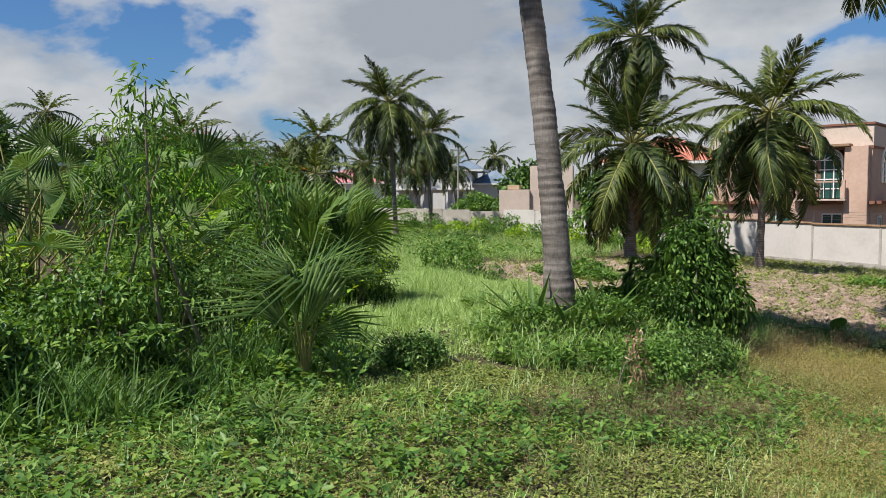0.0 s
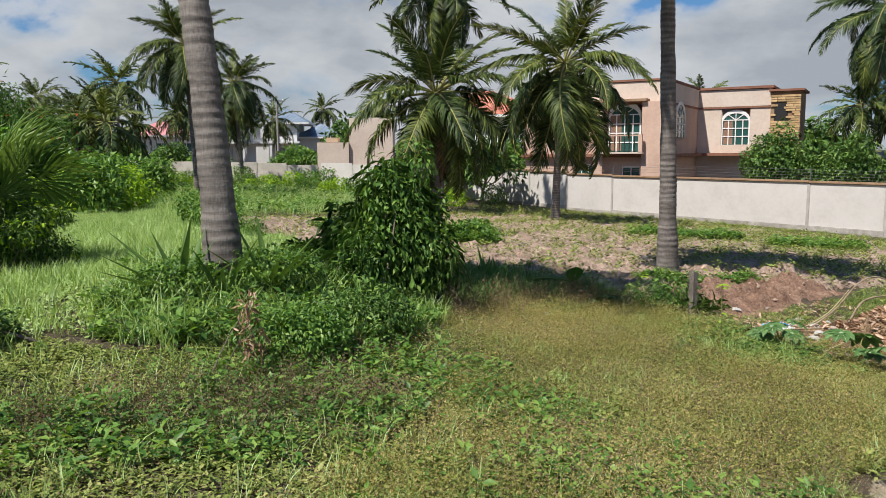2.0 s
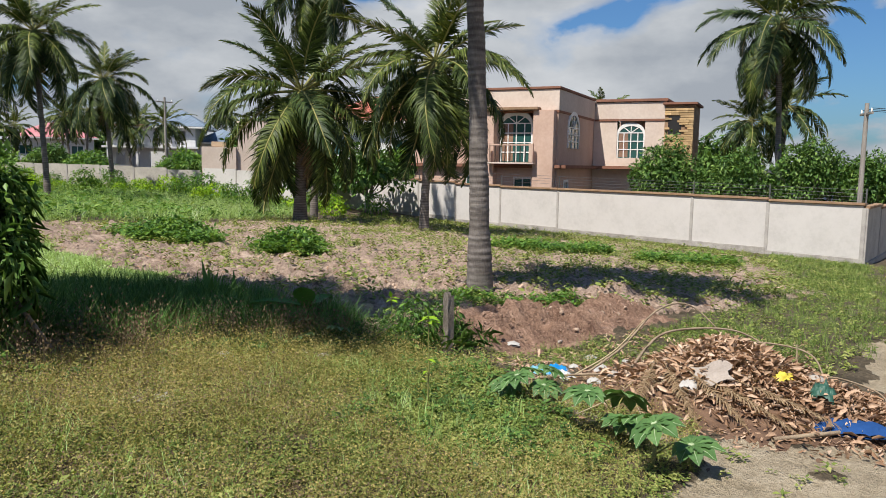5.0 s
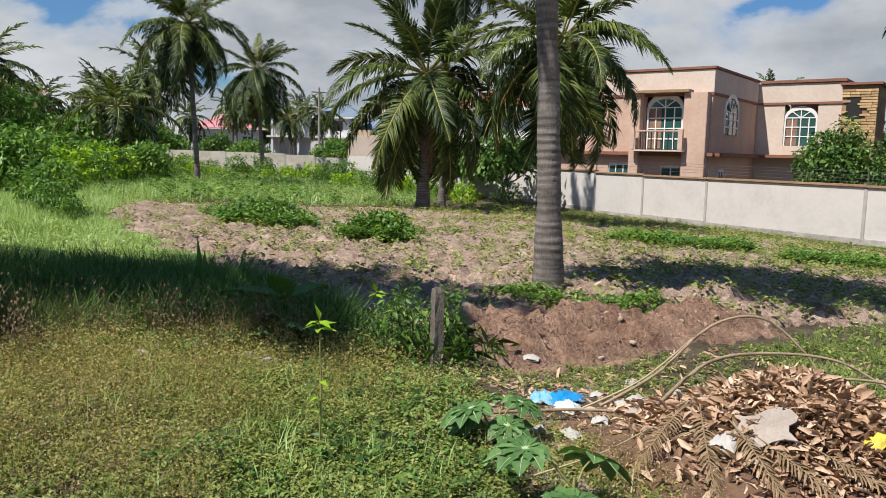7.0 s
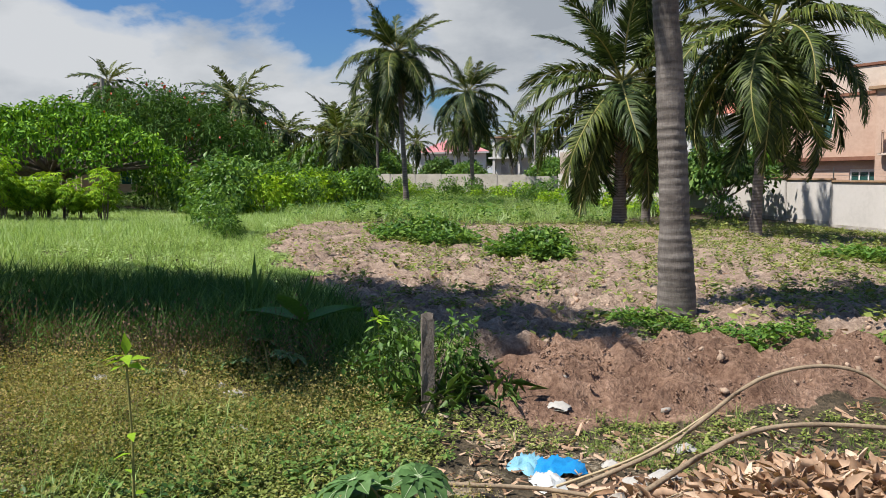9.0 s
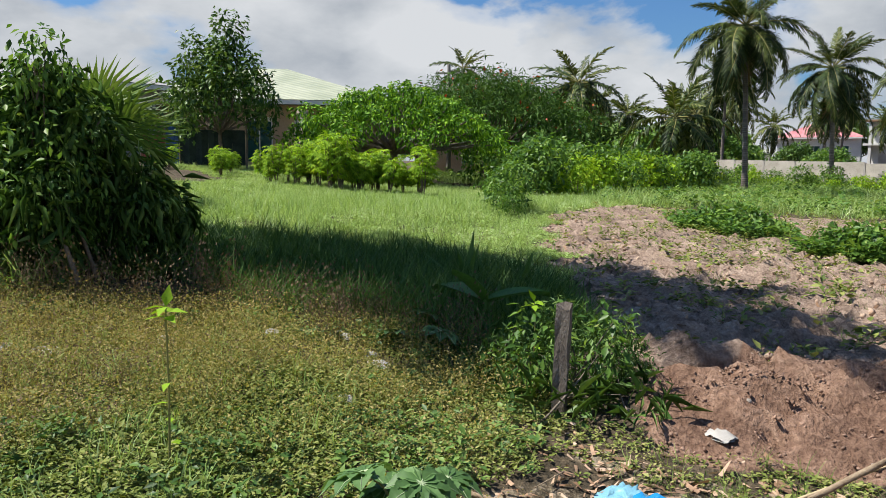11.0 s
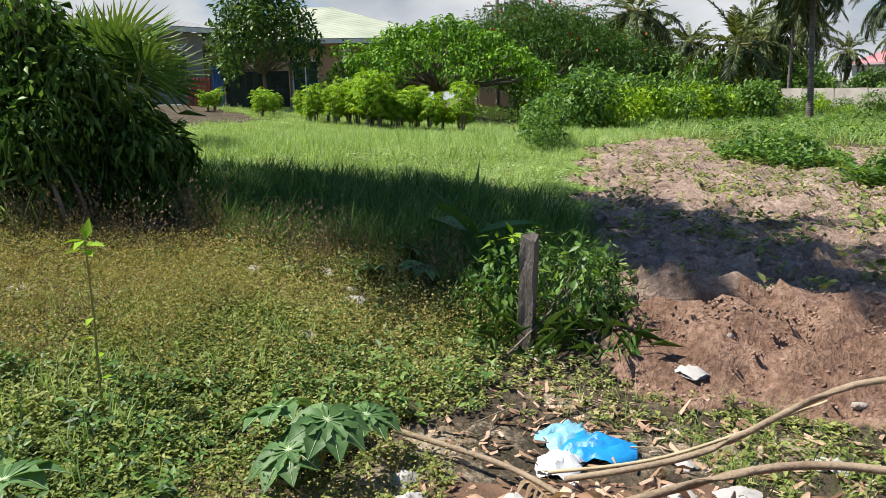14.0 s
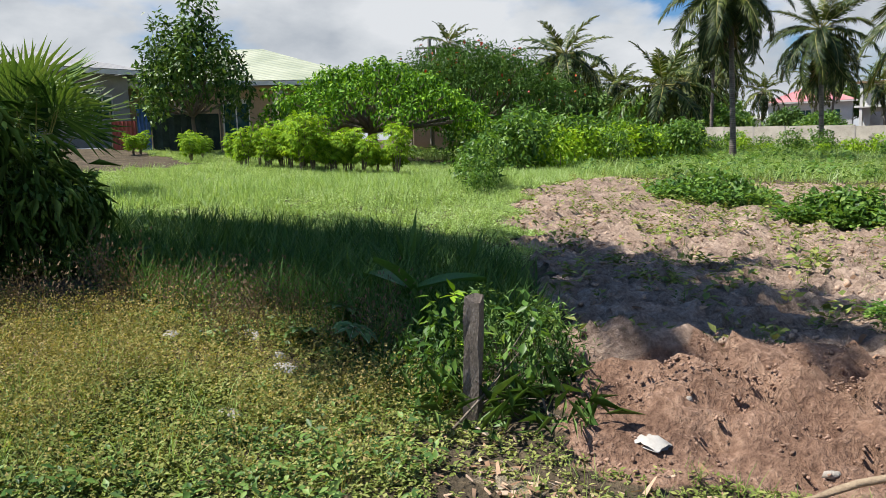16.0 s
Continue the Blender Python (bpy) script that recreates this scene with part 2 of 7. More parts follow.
def strew(template, pos, mats, scales):
    """Copies of a template (verts, faces) at many places, as one pair of arrays."""
    tv, tf = template
    n = len(pos)
    sc = np.asarray(scales)
    sc = sc[:, None, None] if sc.ndim == 1 else sc[:, None, :]
    v = np.einsum("nij,nkj->nki", mats, tv[None] * sc) + pos[:, None]
    f = tf[None] + (np.arange(n) * len(tv))[:, None, None]
    return v.reshape(-1, 3), f.reshape(-1, tf.shape[1])


# leaf shapes; each lies along +y from its foot, face up
LEAF = (np.array([[0, 0, 0], [0.25, 0.42, 0.06], [0, 1, -0.10], [-0.25, 0.42, 0.06]]), np.array([[0, 1, 2], [0, 2, 3]]))
LANCE = (np.array([[0, 0, 0], [0.11, 0.4, 0.02], [0, 1, -0.24], [-0.11, 0.4, 0.02]]), np.array([[0, 1, 2], [0, 2, 3]]))
BLADE = (np.array([[0, 0, 0], [0.018, 0.4, 0.05], [0, 1, -0.4], [-0.018, 0.4, 0.05]]), np.array([[0, 1, 2], [0, 2, 3]]))
BROAD = (np.array([[0, 0, 0], [0.24, 0.38, 0.07], [0, 0.42, 0], [-0.24, 0.38, 0.07], [0, 1, -0.10]]), np.array([[0, 1, 2], [1, 4, 2], [0, 2, 3], [2, 4, 3]]))
CHIP = (np.array([[-0.13, 0, 0], [0.13, 0, 0.03], [0.09, 1, 0.10], [-0.10, 0.9, -0.05]]), np.array([[0, 1, 2], [0, 2, 3]]))


def blade_template(bend=0.35, width=0.05):
    v = [[-width, 0, 0], [width, 0, 0], [width * 0.75, bend * 0.28, 0.55], [-width * 0.75, bend * 0.28, 0.55], [0, bend, 1.0]]
    return np.array(v), np.array([[0, 1, 2], [0, 2, 3], [3, 2, 4]])


def tuft_template(blades, spread, bend, width, seed):
    r = np.random.default_rng(seed)
    yaw = r.uniform(0, 2 * np.pi, blades)
    tip = r.uniform(-0.5, 0.2, blades)
    pos = np.stack([r.normal(0, spread, blades), r.normal(0, spread, blades), np.zeros(blades)], -1)
    return strew(blade_template(bend, width), pos, euler_mats(yaw, tip, r.normal(0, .2, blades)), r.uniform(0.5, 1.0, blades))


def herb_template(leaves, height, size, seed, leaf=LEAF):
    """A small broad-leaved herb: leaves up a short stalk."""
    r = np.random.default_rng(seed)
    yaw = np.arange(leaves) * 2.4 + r.normal(0, .3, leaves)
    z = np.linspace(0.15, 1, leaves) * height
    out = r.uniform(0.0, 0.25, leaves)
    pos = np.stack([-np.sin(yaw) * out, np.cos(yaw) * out, z], -1)
    return strew(leaf, pos, euler_mats(yaw, r.uniform(-0.3, 0.7, leaves), r.normal(0, .3, leaves)), size * r.uniform(0.6, 1.1, leaves))


def ground_z(x, y):
    """Height of the land: it falls gently from the lane to the boundary wall."""
    x, y = np.asarray(x, float), np.asarray(y, float)
    t = np.where(x > 0, np.tanh(x / 8), 0)
    z = 0.2 - 0.85 * t * (1 - 0.5 * smooth(13, 35, y)) - 0.03 * np.clip(y, -20, 13) - 0.036 * (np.clip(y, 13, 40) - 13)
    z = z - 0.045 * (np.clip(x, 12, 30) - 12) + 0.05 * (np.clip(-x, 4, 18) - 4) * smooth(60, 30, y)
    return z - 0.0157 * np.clip(x, -30, 40)


def inside(poly, x, y):
    """Whether points lie in a polygon."""
    x, y = np.asarray(x), np.asarray(y)
    r = np.zeros(x.shape, bool)
    for (x0, y0), (x1, y1) in zip(poly, poly[1:] + poly[:1]):
        hit = ((y0 > y) != (y1 > y)) & (x < (x1 - x0) * (y - y0) / (y1 - y0 + 1e-9) + x0)
        r ^= hit
    return r


def wobble(x, y, s, seed=0.0):
    """Cheap smooth noise on the plan, about -1 to 1."""
    k = s
    v = np.sin(k * (1.0 * x + 0.3 * y) + 1.7 + seed) + np.sin(k * (-0.5 * x + 0.9 * y) * 1.3 + 0.4 + 2 * seed) \
        + np.sin(k * (0.8 * x - 0.75 * y) * 1.9 + 2.9 - seed) + 0.7 * np.sin(k * (0.35 * x + 1.2 * y) * 3.1 + seed * 3)
    return v / 3.2


SOIL = [(7.4, 10.8), (6.6, 11.9), (5.7, 12.9), (4.9, 14.1), (3.2, 17.2), (1.4, 20.2), (0.2, 25.5), (3.5, 29.5), (6.5, 34), (10, 40), (16.5, 44), (20.3, 35), (24, 24.5), (17.5, 16.5), (12.4, 13.2), (10.4, 12.2), (8.4, 10.6)]
RED = [(7.35, 10.75), (7.5, 11.6), (8.2, 12.4), (9.2, 12.9), (10.9, 12.9), (11.0, 12.0), (9.7, 11.3), (9.1, 10.8), (8.5, 10.4), (8.0, 10.1), (7.7, 10.15)]
LANE = [(-40, -32), (-8, -4.8), (1.5, 1.6), (4.3, 4.4), (5.3, 4.85), (6.6, 5.9), (7.6, 6.4), (8.8, 7.4), (10.2, 7.6), (11.2, 8.6), (12.6, 10.4), (16, 12.2), (26, 18), (60, 30), (70, -60), (0, -60)]


def edge_noise(x, y, amp=0.5):
    return wobble(x, y, 2.3) * amp, wobble(x, y, 2.1, 2.0) * amp


def in_soft(poly, x, y, amp=0.45):
    dx, dy = edge_noise(x, y, amp)
    return inside(poly, x + dx, y + dy)


def relief(x, y):
    """Small forms on the land: hoed ridges and clods, spoil heaps, the lane's ruts."""
    s = in_soft(SOIL, x, y, 0.3).astype(float)
    r = in_soft(RED, x, y, 0.25).astype(float)
    l = in_soft(LANE, x, y, 0.5).astype(float)
    # hoed rows and the heaped ridges run from lower left to upper right
    along = x * 0.855 + y * 0.52
    across = y * 0.855 - x * 0.52 + 0.08 * wobble(x, y, 1.4)
    rows_ = np.sin(across * 9.5 + 0.9 * wobble(x, y, 0.9))
    z = s * (0.045 * np.abs(rows_) + 0.04 * wobble(x, y, 6.0) + 0.035 * wobble(x, y, 13.0, 1.0))
    z = z + r * (0.05 * np.maximum(0, wobble(x, y, 3.1, 0.5)) + 0.04 * wobble(x, y, 9.0))
    ends = smooth(11.3, 11.9, along) * smooth(16.2, 15.2, along) * (0.85 + 0.25 * wobble(x, y, 4))
    z = z + ends * (0.24 * np.exp(-((across - 5.25) / np.where(across < 5.25, 0.45, 0.17)) ** 2) - 0.12 * np.exp(-((across - 5.72) / 0.18) ** 2) + 0.20 * np.exp(-((across - 6.12) / 0.2) ** 2) - 0.10 * np.exp(-((across - 6.65) / 0.25) ** 2))
    z = z + 0.30 * np.exp(-((x - 10.9) / 0.7) ** 2 - ((y - 13.5) / 0.35) ** 2)
    z = z + 0.25 * np.exp(-((x - 9.7) / 0.6) ** 2 - ((y - 13.9) / 0.35) ** 2)
    z = z + 0.42 * np.exp(-((x - 1.5) / 1.5) ** 2 - ((y - 9.3) / 1.5) ** 2)
    z = z + 0.02 * (1 - s) * wobble(x, y, 3.0) - 0.03 * l
    return z


def land(x, y):
    return ground_z(x, y) + relief(x, y)


def graded(fine, lo, hi, steps):
    """A row of coordinates: fine steps between lo and hi, growing outwards."""
    mid = list(np.arange(lo, hi + fine / 2, fine))
    for side in (-1, 1):
        p, d, row = (lo if side < 0 else hi), fine, []
        while abs(p) < 1600:
            d = min(d * steps, 200)
            p += side * d
            row.append(p)
        mid = (row[::-1] + mid) if side < 0 else (mid + row)
    return np.array(mid)


xs, ys = graded(0.08, -1.5, 12.5, 1.055), graded(0.08, 3.5, 15.5, 1.05)
X, Y = np.meshgrid(xs, ys, indexing="ij")
Z = land(X, Y)
rough_noise = RNG.normal(0, 1, X.shape)
near = (smooth(-8, -3, X) * smooth(20, 13, X) * smooth(40, 20, Y))
soilmask = in_soft(SOIL, X, Y, 0.35).astype(float)
redmask = in_soft(RED, X, Y, 0.25).astype(float)
Z = Z + near * rough_noise * (0.004 + 0.030 * soilmask + 0.010 * redmask)
Z = Z + near * (0.025 * np.maximum(0, wobble(X, Y, 17, 1.0)) + 0.018 * np.maximum(0, wobble(X, Y, 31, 4.0))) * np.maximum(soilmask * 1.3, redmask * 0.8)
i, j = np.meshgrid(np.arange(len(xs) - 1), np.arange(len(ys) - 1), indexing="ij")
k = len(ys)
GF = np.stack([i * k + j, (i + 1) * k + j, (i + 1) * k + j + 1, i * k + j + 1], -1).reshape(-1, 4)

mg = bpy.data.materials.new("earth")
t = Tree(mg)
co = t.n("ShaderNodeTexCoord").outputs["Object"]
nb, nm, nf = t.noise(co, 0.35, 4), t.noise(co, 3.0, 5, 0.65), t.noise(co, 28.0, 5, 0.7)
soft = t.math("ADD", t.math("MULTIPLY", nm, 0.5), t.math("MULTIPLY", nf, 0.5))
c_soil = t.ramp(soft, [(0.35, (0.12, 0.080, 0.058)), (0.5, (0.33, 0.240, 0.185)), (0.64, (0.58, 0.445, 0.350))])
c_red = t.ramp(soft, [(0.35, (0.10, 0.055, 0.038)), (0.5, (0.26, 0.158, 0.110)), (0.66, (0.47, 0.315, 0.228))])
c_sand = t.ramp(soft, [(0.35, (0.22, 0.175, 0.115)), (0.5, (0.36, 0.295, 0.205)), (0.66, (0.48, 0.405, 0.30))])
c_turf = t.ramp(soft, [(0.35, (0.042, 0.035, 0.023)), (0.5, (0.095, 0.075, 0.05)), (0.66, (0.20, 0.152, 0.10))])


def zone(name):
    a = t.n("ShaderNodeAttribute", attribute_name=name).outputs["Fac"]
    return t.ramp(t.math("ADD", a, t.math("MULTIPLY", t.math("SUBTRACT", soft, 0.5), 1.4)), [(0.4, 0.0), (0.6, 1.0)])


col = t.mix(c_turf, c_soil, zone("soil"))
col = t.mix(col, c_sand, zone("lane"))
col = t.mix(col, c_red, zone("red"))
bs = t.n("ShaderNodeBsdfPrincipled", {"Base Color": col, "Roughness": 0.95, "Specular IOR Level": 0.15})
bp = t.n("ShaderNodeBump", {"Height": soft, "Strength": 1.0, "Distance": 0.09})
t.t.links.new(bp.outputs[0], bs.inputs["Normal"])
t.n("ShaderNodeOutputMaterial", {"Surface": bs.outputs[0]})
gm = raw_mesh("ground", np.stack([X, Y, Z], -1).reshape(-1, 3), GF, mg, True)
lanemask = in_soft(LANE, X, Y, 0.5).astype(float) * (0.95 + 0.25 * wobble(X, Y, 1.2))
YARD_EARTH = [(7.3, 8.2), (7.4, 9.3), (7.6, 9.9), (8.2, 10.0), (9.4, 10.3), (10.6, 9.2), (10.4, 7.9), (9.4, 7.0), (8.2, 7.0), (7.6, 7.2)]
lanemask = np.maximum(lanemask, in_soft(YARD_EARTH, X, Y, 0.25) * (0.45 + 0.3 * wobble(X, Y, 5.0)))
for nm_, arr in (("soil", soilmask), ("lane", lanemask), ("red", redmask)):
    gm.attributes.new(nm_, "FLOAT", "POINT").data.foreach_set("value", arr.astype(np.float32).ravel())
tagged(new("ground", gm), "uneven plot of hoed pale soil, red earth and weedy turf", "ground", kind="structure")


# ---------------------------------------------------------------- palms
mt = bpy.data.materials.new("palm_trunk")
t = Tree(mt)
co = t.n("ShaderNodeTexCoord").outputs["Object"]
band = t.noise(t.n("ShaderNodeMapping", {"Vector": co, "Scale": (1.2, 1.2, 9)}).outputs[0], 1.6, 5, 0.65)
grain = t.noise(t.n("ShaderNodeMapping", {"Vector": co, "Scale": (30, 30, 5)}).outputs[0], 2.0, 4, 0.7)
blot = t.noise(co, 2.2, 4)
wave = t.n("ShaderNodeTexWave", {"Vector": co, "Scale": 3.2, "Distortion": 2.5, "Detail": 2.0, "Detail Scale": 1.5}, bands_direction="Z").outputs["Fac"]
band = t.math("ADD", t.math("MULTIPLY", band, 0.82), t.math("MULTIPLY", wave, 0.18))
f = t.math("ADD", t.math("MULTIPLY", band, 0.45), t.math("ADD", t.math("MULTIPLY", grain, 0.25), t.math("MULTIPLY", blot, 0.3)))
col = t.ramp(f, [(0.34, (0.055, 0.045, 0.04)), (0.5, (0.15, 0.13, 0.118)), (0.68, (0.30, 0.27, 0.245))])
bs = t.n("ShaderNodeBsdfPrincipled", {"Base Color": col, "Roughness": 0.92, "Specular IOR Level": 0.2})
bp = t.n("ShaderNodeBump", {"Height": f, "Strength": 0.8, "Distance": 0.03})
t.t.links.new(bp.outputs[0], bs.inputs["Normal"])
t.n("ShaderNodeOutputMaterial", {"Surface": bs.outputs[0]})
M_TRUNK = mt


def frond_arrays(droop, seed, leaflets=96, hang=0.9, length=0.21, wide=0.0075):
    """A coconut frond one unit long along +y: an arching stalk with leaflets that rise in a V and bend down at their ends."""
    r = np.random.default_rng(seed)
    s = np.linspace(0, 1, 15)
    ang = -droop * s ** 1.5
    step = 1 / 14
    yy = np.concatenate([[0], np.cumsum(np.cos(ang[:-1]) * step)])
    zz = np.concatenate([[0], np.cumsum(np.sin(ang[:-1]) * step)])
    side = 0.06 * np.sin(s * 2.2) * r.choice([-1, 1])
    stalk = tube_arrays(np.stack([side, yy, zz], -1), 0.010 * (1 - 0.85 * s) + 0.0018, 4)
    vs, fs, o = [], [], 0
    for sd in (-1, 1):
        u = np.clip(np.linspace(0.16, 0.995, leaflets) + r.normal(0, 0.005, leaflets), 0, 1)
        base = np.stack([np.interp(u, s, side), np.interp(u, s, yy), np.interp(u, s, zz)], -1)
        an = np.interp(u, s, ang)
        fwd = np.stack([np.zeros_like(u), np.cos(an), np.sin(an)], -1)
        up = np.stack([np.zeros_like(u), -np.sin(an), np.cos(an)], -1)
        out = np.tile(np.array([sd, 0, 0.0]), (leaflets, 1))
        le = length * np.sin(np.clip(u * 0.88 + 0.14, 0, 1) * np.pi) ** 0.6 * r.uniform(0.82, 1.08, leaflets)
        clump = np.sin(u * 47 + seed) * 0.10 + np.sin(u * 19 + 2 * seed) * 0.10
        sweep = np.interp(u, [0, 1], [0.30, 1.15]) + clump + r.normal(0, 0.05, leaflets)
        d1 = out * np.cos(sweep)[:, None] + fwd * np.sin(sweep)[:, None] + up * (0.30 + 0.10 * r.normal(0, 1, leaflets))[:, None]
        d1 /= np.linalg.norm(d1, axis=1)[:, None]
        hg = hang * (1 + 0.35 * np.sin(u * 31 + seed)) * r.uniform(0.45, 1.4, leaflets)
        d2 = d1 + np.array([0, 0, -1.0]) * hg[:, None]
        d2 /= np.linalg.norm(d2, axis=1)[:, None]
        d3 = d1 + np.array([0, 0, -1.0]) * (2.2 * hg)[:, None]
        d3 /= np.linalg.norm(d3, axis=1)[:, None]
        wv = fwd * wide
        p1 = base + d1 * (le * 0.36)[:, None]
        p2 = p1 + d2 * (le * 0.34)[:, None]
        p3 = p2 + d3 * (le * 0.34)[:, None]
        q = np.stack([base - wv * 0.7, base + wv * 0.7, p1 + wv * 1.1, p1 - wv * 1.1, p2 + wv * 0.8, p2 - wv * 0.8, p3], 1).reshape(-1, 3)
        idx = (np.arange(leaflets) * 7)[:, None, None] + np.array([[0, 1, 2], [0, 2, 3], [3, 2, 4], [3, 4, 5], [5, 4, 6]])[None]
        vs.append(q)
        fs.append(idx.reshape(-1, 3) + o)
        o += len(q)
    return stalk, (np.concatenate(vs), np.concatenate(fs))


def frond_mesh(droop, seed, dry=False, **kw):
    (sv, sf), (lv, lf) = frond_arrays(droop, seed, **kw)
    st = np.concatenate([sf[:, [0, 1, 2]], sf[:, [0, 2, 3]]])
    me = raw_mesh("frond", np.concatenate([lv, sv]), np.concatenate([lf, st + len(lv)]), M_PALM_DRY if dry else M_PALM)
    me.materials.append(M_PALM_DRY if dry else M_RACHIS)
    idx = np.zeros(len(lf) + len(st), np.int32)
    idx[len(lf):] = 1
    me.polygons.foreach_set("material_index", idx)
    return me


FROND_UP = [frond_mesh(0.65, s, hang=0.4, length=0.20) for s in (1, 2, 3)]
FROND_MID = [frond_mesh(1.35, s, hang=0.85, length=0.24) for s in (4, 5, 6)]
FROND_LOW = [frond_mesh(1.1, s, hang=1.15, length=0.26) for s in (7, 8, 9)]
FROND_DRY = [frond_mesh(0.6, s, True, hang=1.3, leaflets=34) for s in (10, 11)]
FAR_UP = [frond_mesh(0.75, s, hang=0.45, leaflets=26, length=0.20, wide=0.018) for s in (12, 13)]
FAR_MID = [frond_mesh(1.4, s, hang=0.9, leaflets=26, length=0.22, wide=0.018) for s in (14, 15)]


def nut_mesh():
    bm = bmesh.new()
    bmesh.ops.create_icosphere(bm, subdivisions=2, radius=0.5)
    for v in bm.verts:
        v.co.z *= 1.2
        v.co *= 1 + 0.06 * math.sin(3 * math.atan2(v.co.y, v.co.x))
    for f in bm.faces:
        f.smooth = True
    me = bpy.data.meshes.new("coconut")
    bm.to_mesh(me)
    bm.free()
    me.materials.append(M_NUT)
    return me


NUT = nut_mesh()


def coconut_palm(x, y, height, lean=(0, 0), bow=0.3, r0=0.17, r1=0.10, fronds=26, size=3.4, seed=0, low=-0.9, high=1.35, far=False, nuts=7, dry=3,
                 label="tall coconut palm with a ringed grey trunk", skip=None, rings=True, sink=0.0, lowtop=None):
    """A coconut palm whose crown stands height above its foot, shifted by lean."""
    r = np.random.default_rng(seed + 100)
    z0 = float(ground_z(x, y)) - 0.05 - sink
    ob = thing("coconut_palm", label, "palm tree", pose(x, y, z0), "coconut palms")
    n = int(height / (0.024 if rings and not far else 0.4)) + 4
    s = np.linspace(0, 1, n)
    swing = np.stack([lean[0] * s ** (1 + bow * 2), lean[1] * s ** (1 + bow * 2), s * height], -1)
    rad = r1 + (r0 - r1) * np.exp(-s * height / 0.9) + (r0 * 0.78 - r1) * np.clip(1 - s, 0, 1) * 0.6
    if rings and not far:
        ph = (s * height / 0.10 + 0.25 * np.sin(s * 37)) % 1.0
        rad = rad * (1 + 0.045 * (1 - ph) ** 1.5 + r.normal(0, 0.008, n))
    v, f = tube_arrays(swing, rad, 8 if far else 18)
    if not far:
        v = v + np.stack([0.010 * wobble(v[:, 2] * 3, v[:, 0] * 9, 2.2), 0.010 * wobble(v[:, 2] * 2.4, v[:, 1] * 9, 2.0, 1), np.zeros(len(v))], -1)
    child("trunk", raw_mesh("trunk", v, f, M_TRUNK, True), ob)
    top = swing[-1]
    golden = 2.39996
    for i in range(fronds):
        u = (i + 0.5) / fronds
        el = high + (low - high) * u ** 0.85 + r.normal(0, 0.09)
        yaw = i * golden + r.normal(0, 0.15)
        pool = (FAR_UP if u < 0.4 else FAR_MID) if far else FROND_UP if u < 0.3 else FROND_MID if u < 0.72 else FROND_LOW
        me = pool[int(r.integers(len(pool)))]
        k = size * (0.72 + 0.28 * min(1, u * 2.2)) * r.uniform(0.88, 1.08)
        base = top + np.array([-math.sin(yaw), math.cos(yaw), 0]) * 0.08 + np.array([0, 0, 0.22 * (1 - u)])
        fo = child("frond", me, ob)
        fo.matrix_basis = Matrix.Translation(base) @ Euler((el, r.normal(0, 0.25), yaw)).to_matrix().to_4x4() @ Matrix.Scale(k, 4)
    if not far:
        for i in range(dry):
            yaw = r.uniform(0, 6.28)
            fo = child("dead_frond", FROND_DRY[i % 2], ob, "dry brown hanging frond")
            fo.matrix_basis = Matrix.Translation(top + np.array([0, 0, -0.1])) @ Euler((-1.25 + r.normal(0, 0.12), 0, yaw)).to_matrix().to_4x4() @ Matrix.Scale(size * 0.75, 4)
        for i in range(nuts):
            yaw = i * 2.4
            c = child("coconut", NUT, ob)
            c.matrix_basis = pose(top[0] + 0.22 * math.cos(yaw), top[1] + 0.22 * math.sin(yaw), top[2] - 0.16 - 0.1 * (i % 3)) @ Matrix.Scale(0.2, 4)
    return ob


# the two near palms, whose crowns stand above the view and shade the plot
coconut_palm(1.36, 8.65, 9.0, (-1.0, 1.2), 0.25, 0.20, 0.115, 58, 3.5, 1, label="leaning coconut palm with a thick ringed grey trunk among weeds")
coconut_palm(8.93, 14.15, 9.3, (-0.64, -0.5), 0.2, 0.205, 0.11, 58, 3.7, 2, label="slender coconut palm with a ringed grey trunk beside turned earth")
# the pair before the boundary wall
coconut_palm(8.7, 35.0, 5.35, (0.1, 0.3), 0.2, 0.30, 0.17, 38, 5.2, 3, low=-1.35, dry=5, label="low broad coconut palm with a crown down to the ground")
coconut_palm(12.65, 30.1, 6.2, (0.4, 0.2), 0.3, 0.19, 0.13, 36, 4.6, 4, low=-1.42, dry=6, label="coconut palm with drooping fronds before the white wall")
coconut_palm(9.9, 39.5, 11.3, (0.2, 0), 0.2, 0.2, 0.12, 32, 4.3, 5, low=-1.3, label="tall coconut palm behind the low broad one")
# the far pair at the weedy mound, and the one behind the wall
coconut_palm(-3.0, 47.8, 8.6, (-0.35, 0), 0.1, 0.19, 0.12, 34, 4.2, 6, low=-1.25)
coconut_palm(-0.9, 58.4, 7.4, (-0.4, 0.3), 0.1, 0.18, 0.13, 32, 4.0, 7, low=-1.25)
coconut_palm(33.2, 35.2, 11.0, (-0.7, 0), 0.2, 0.2, 0.13, 36, 4.8, 8, low=-1.4)
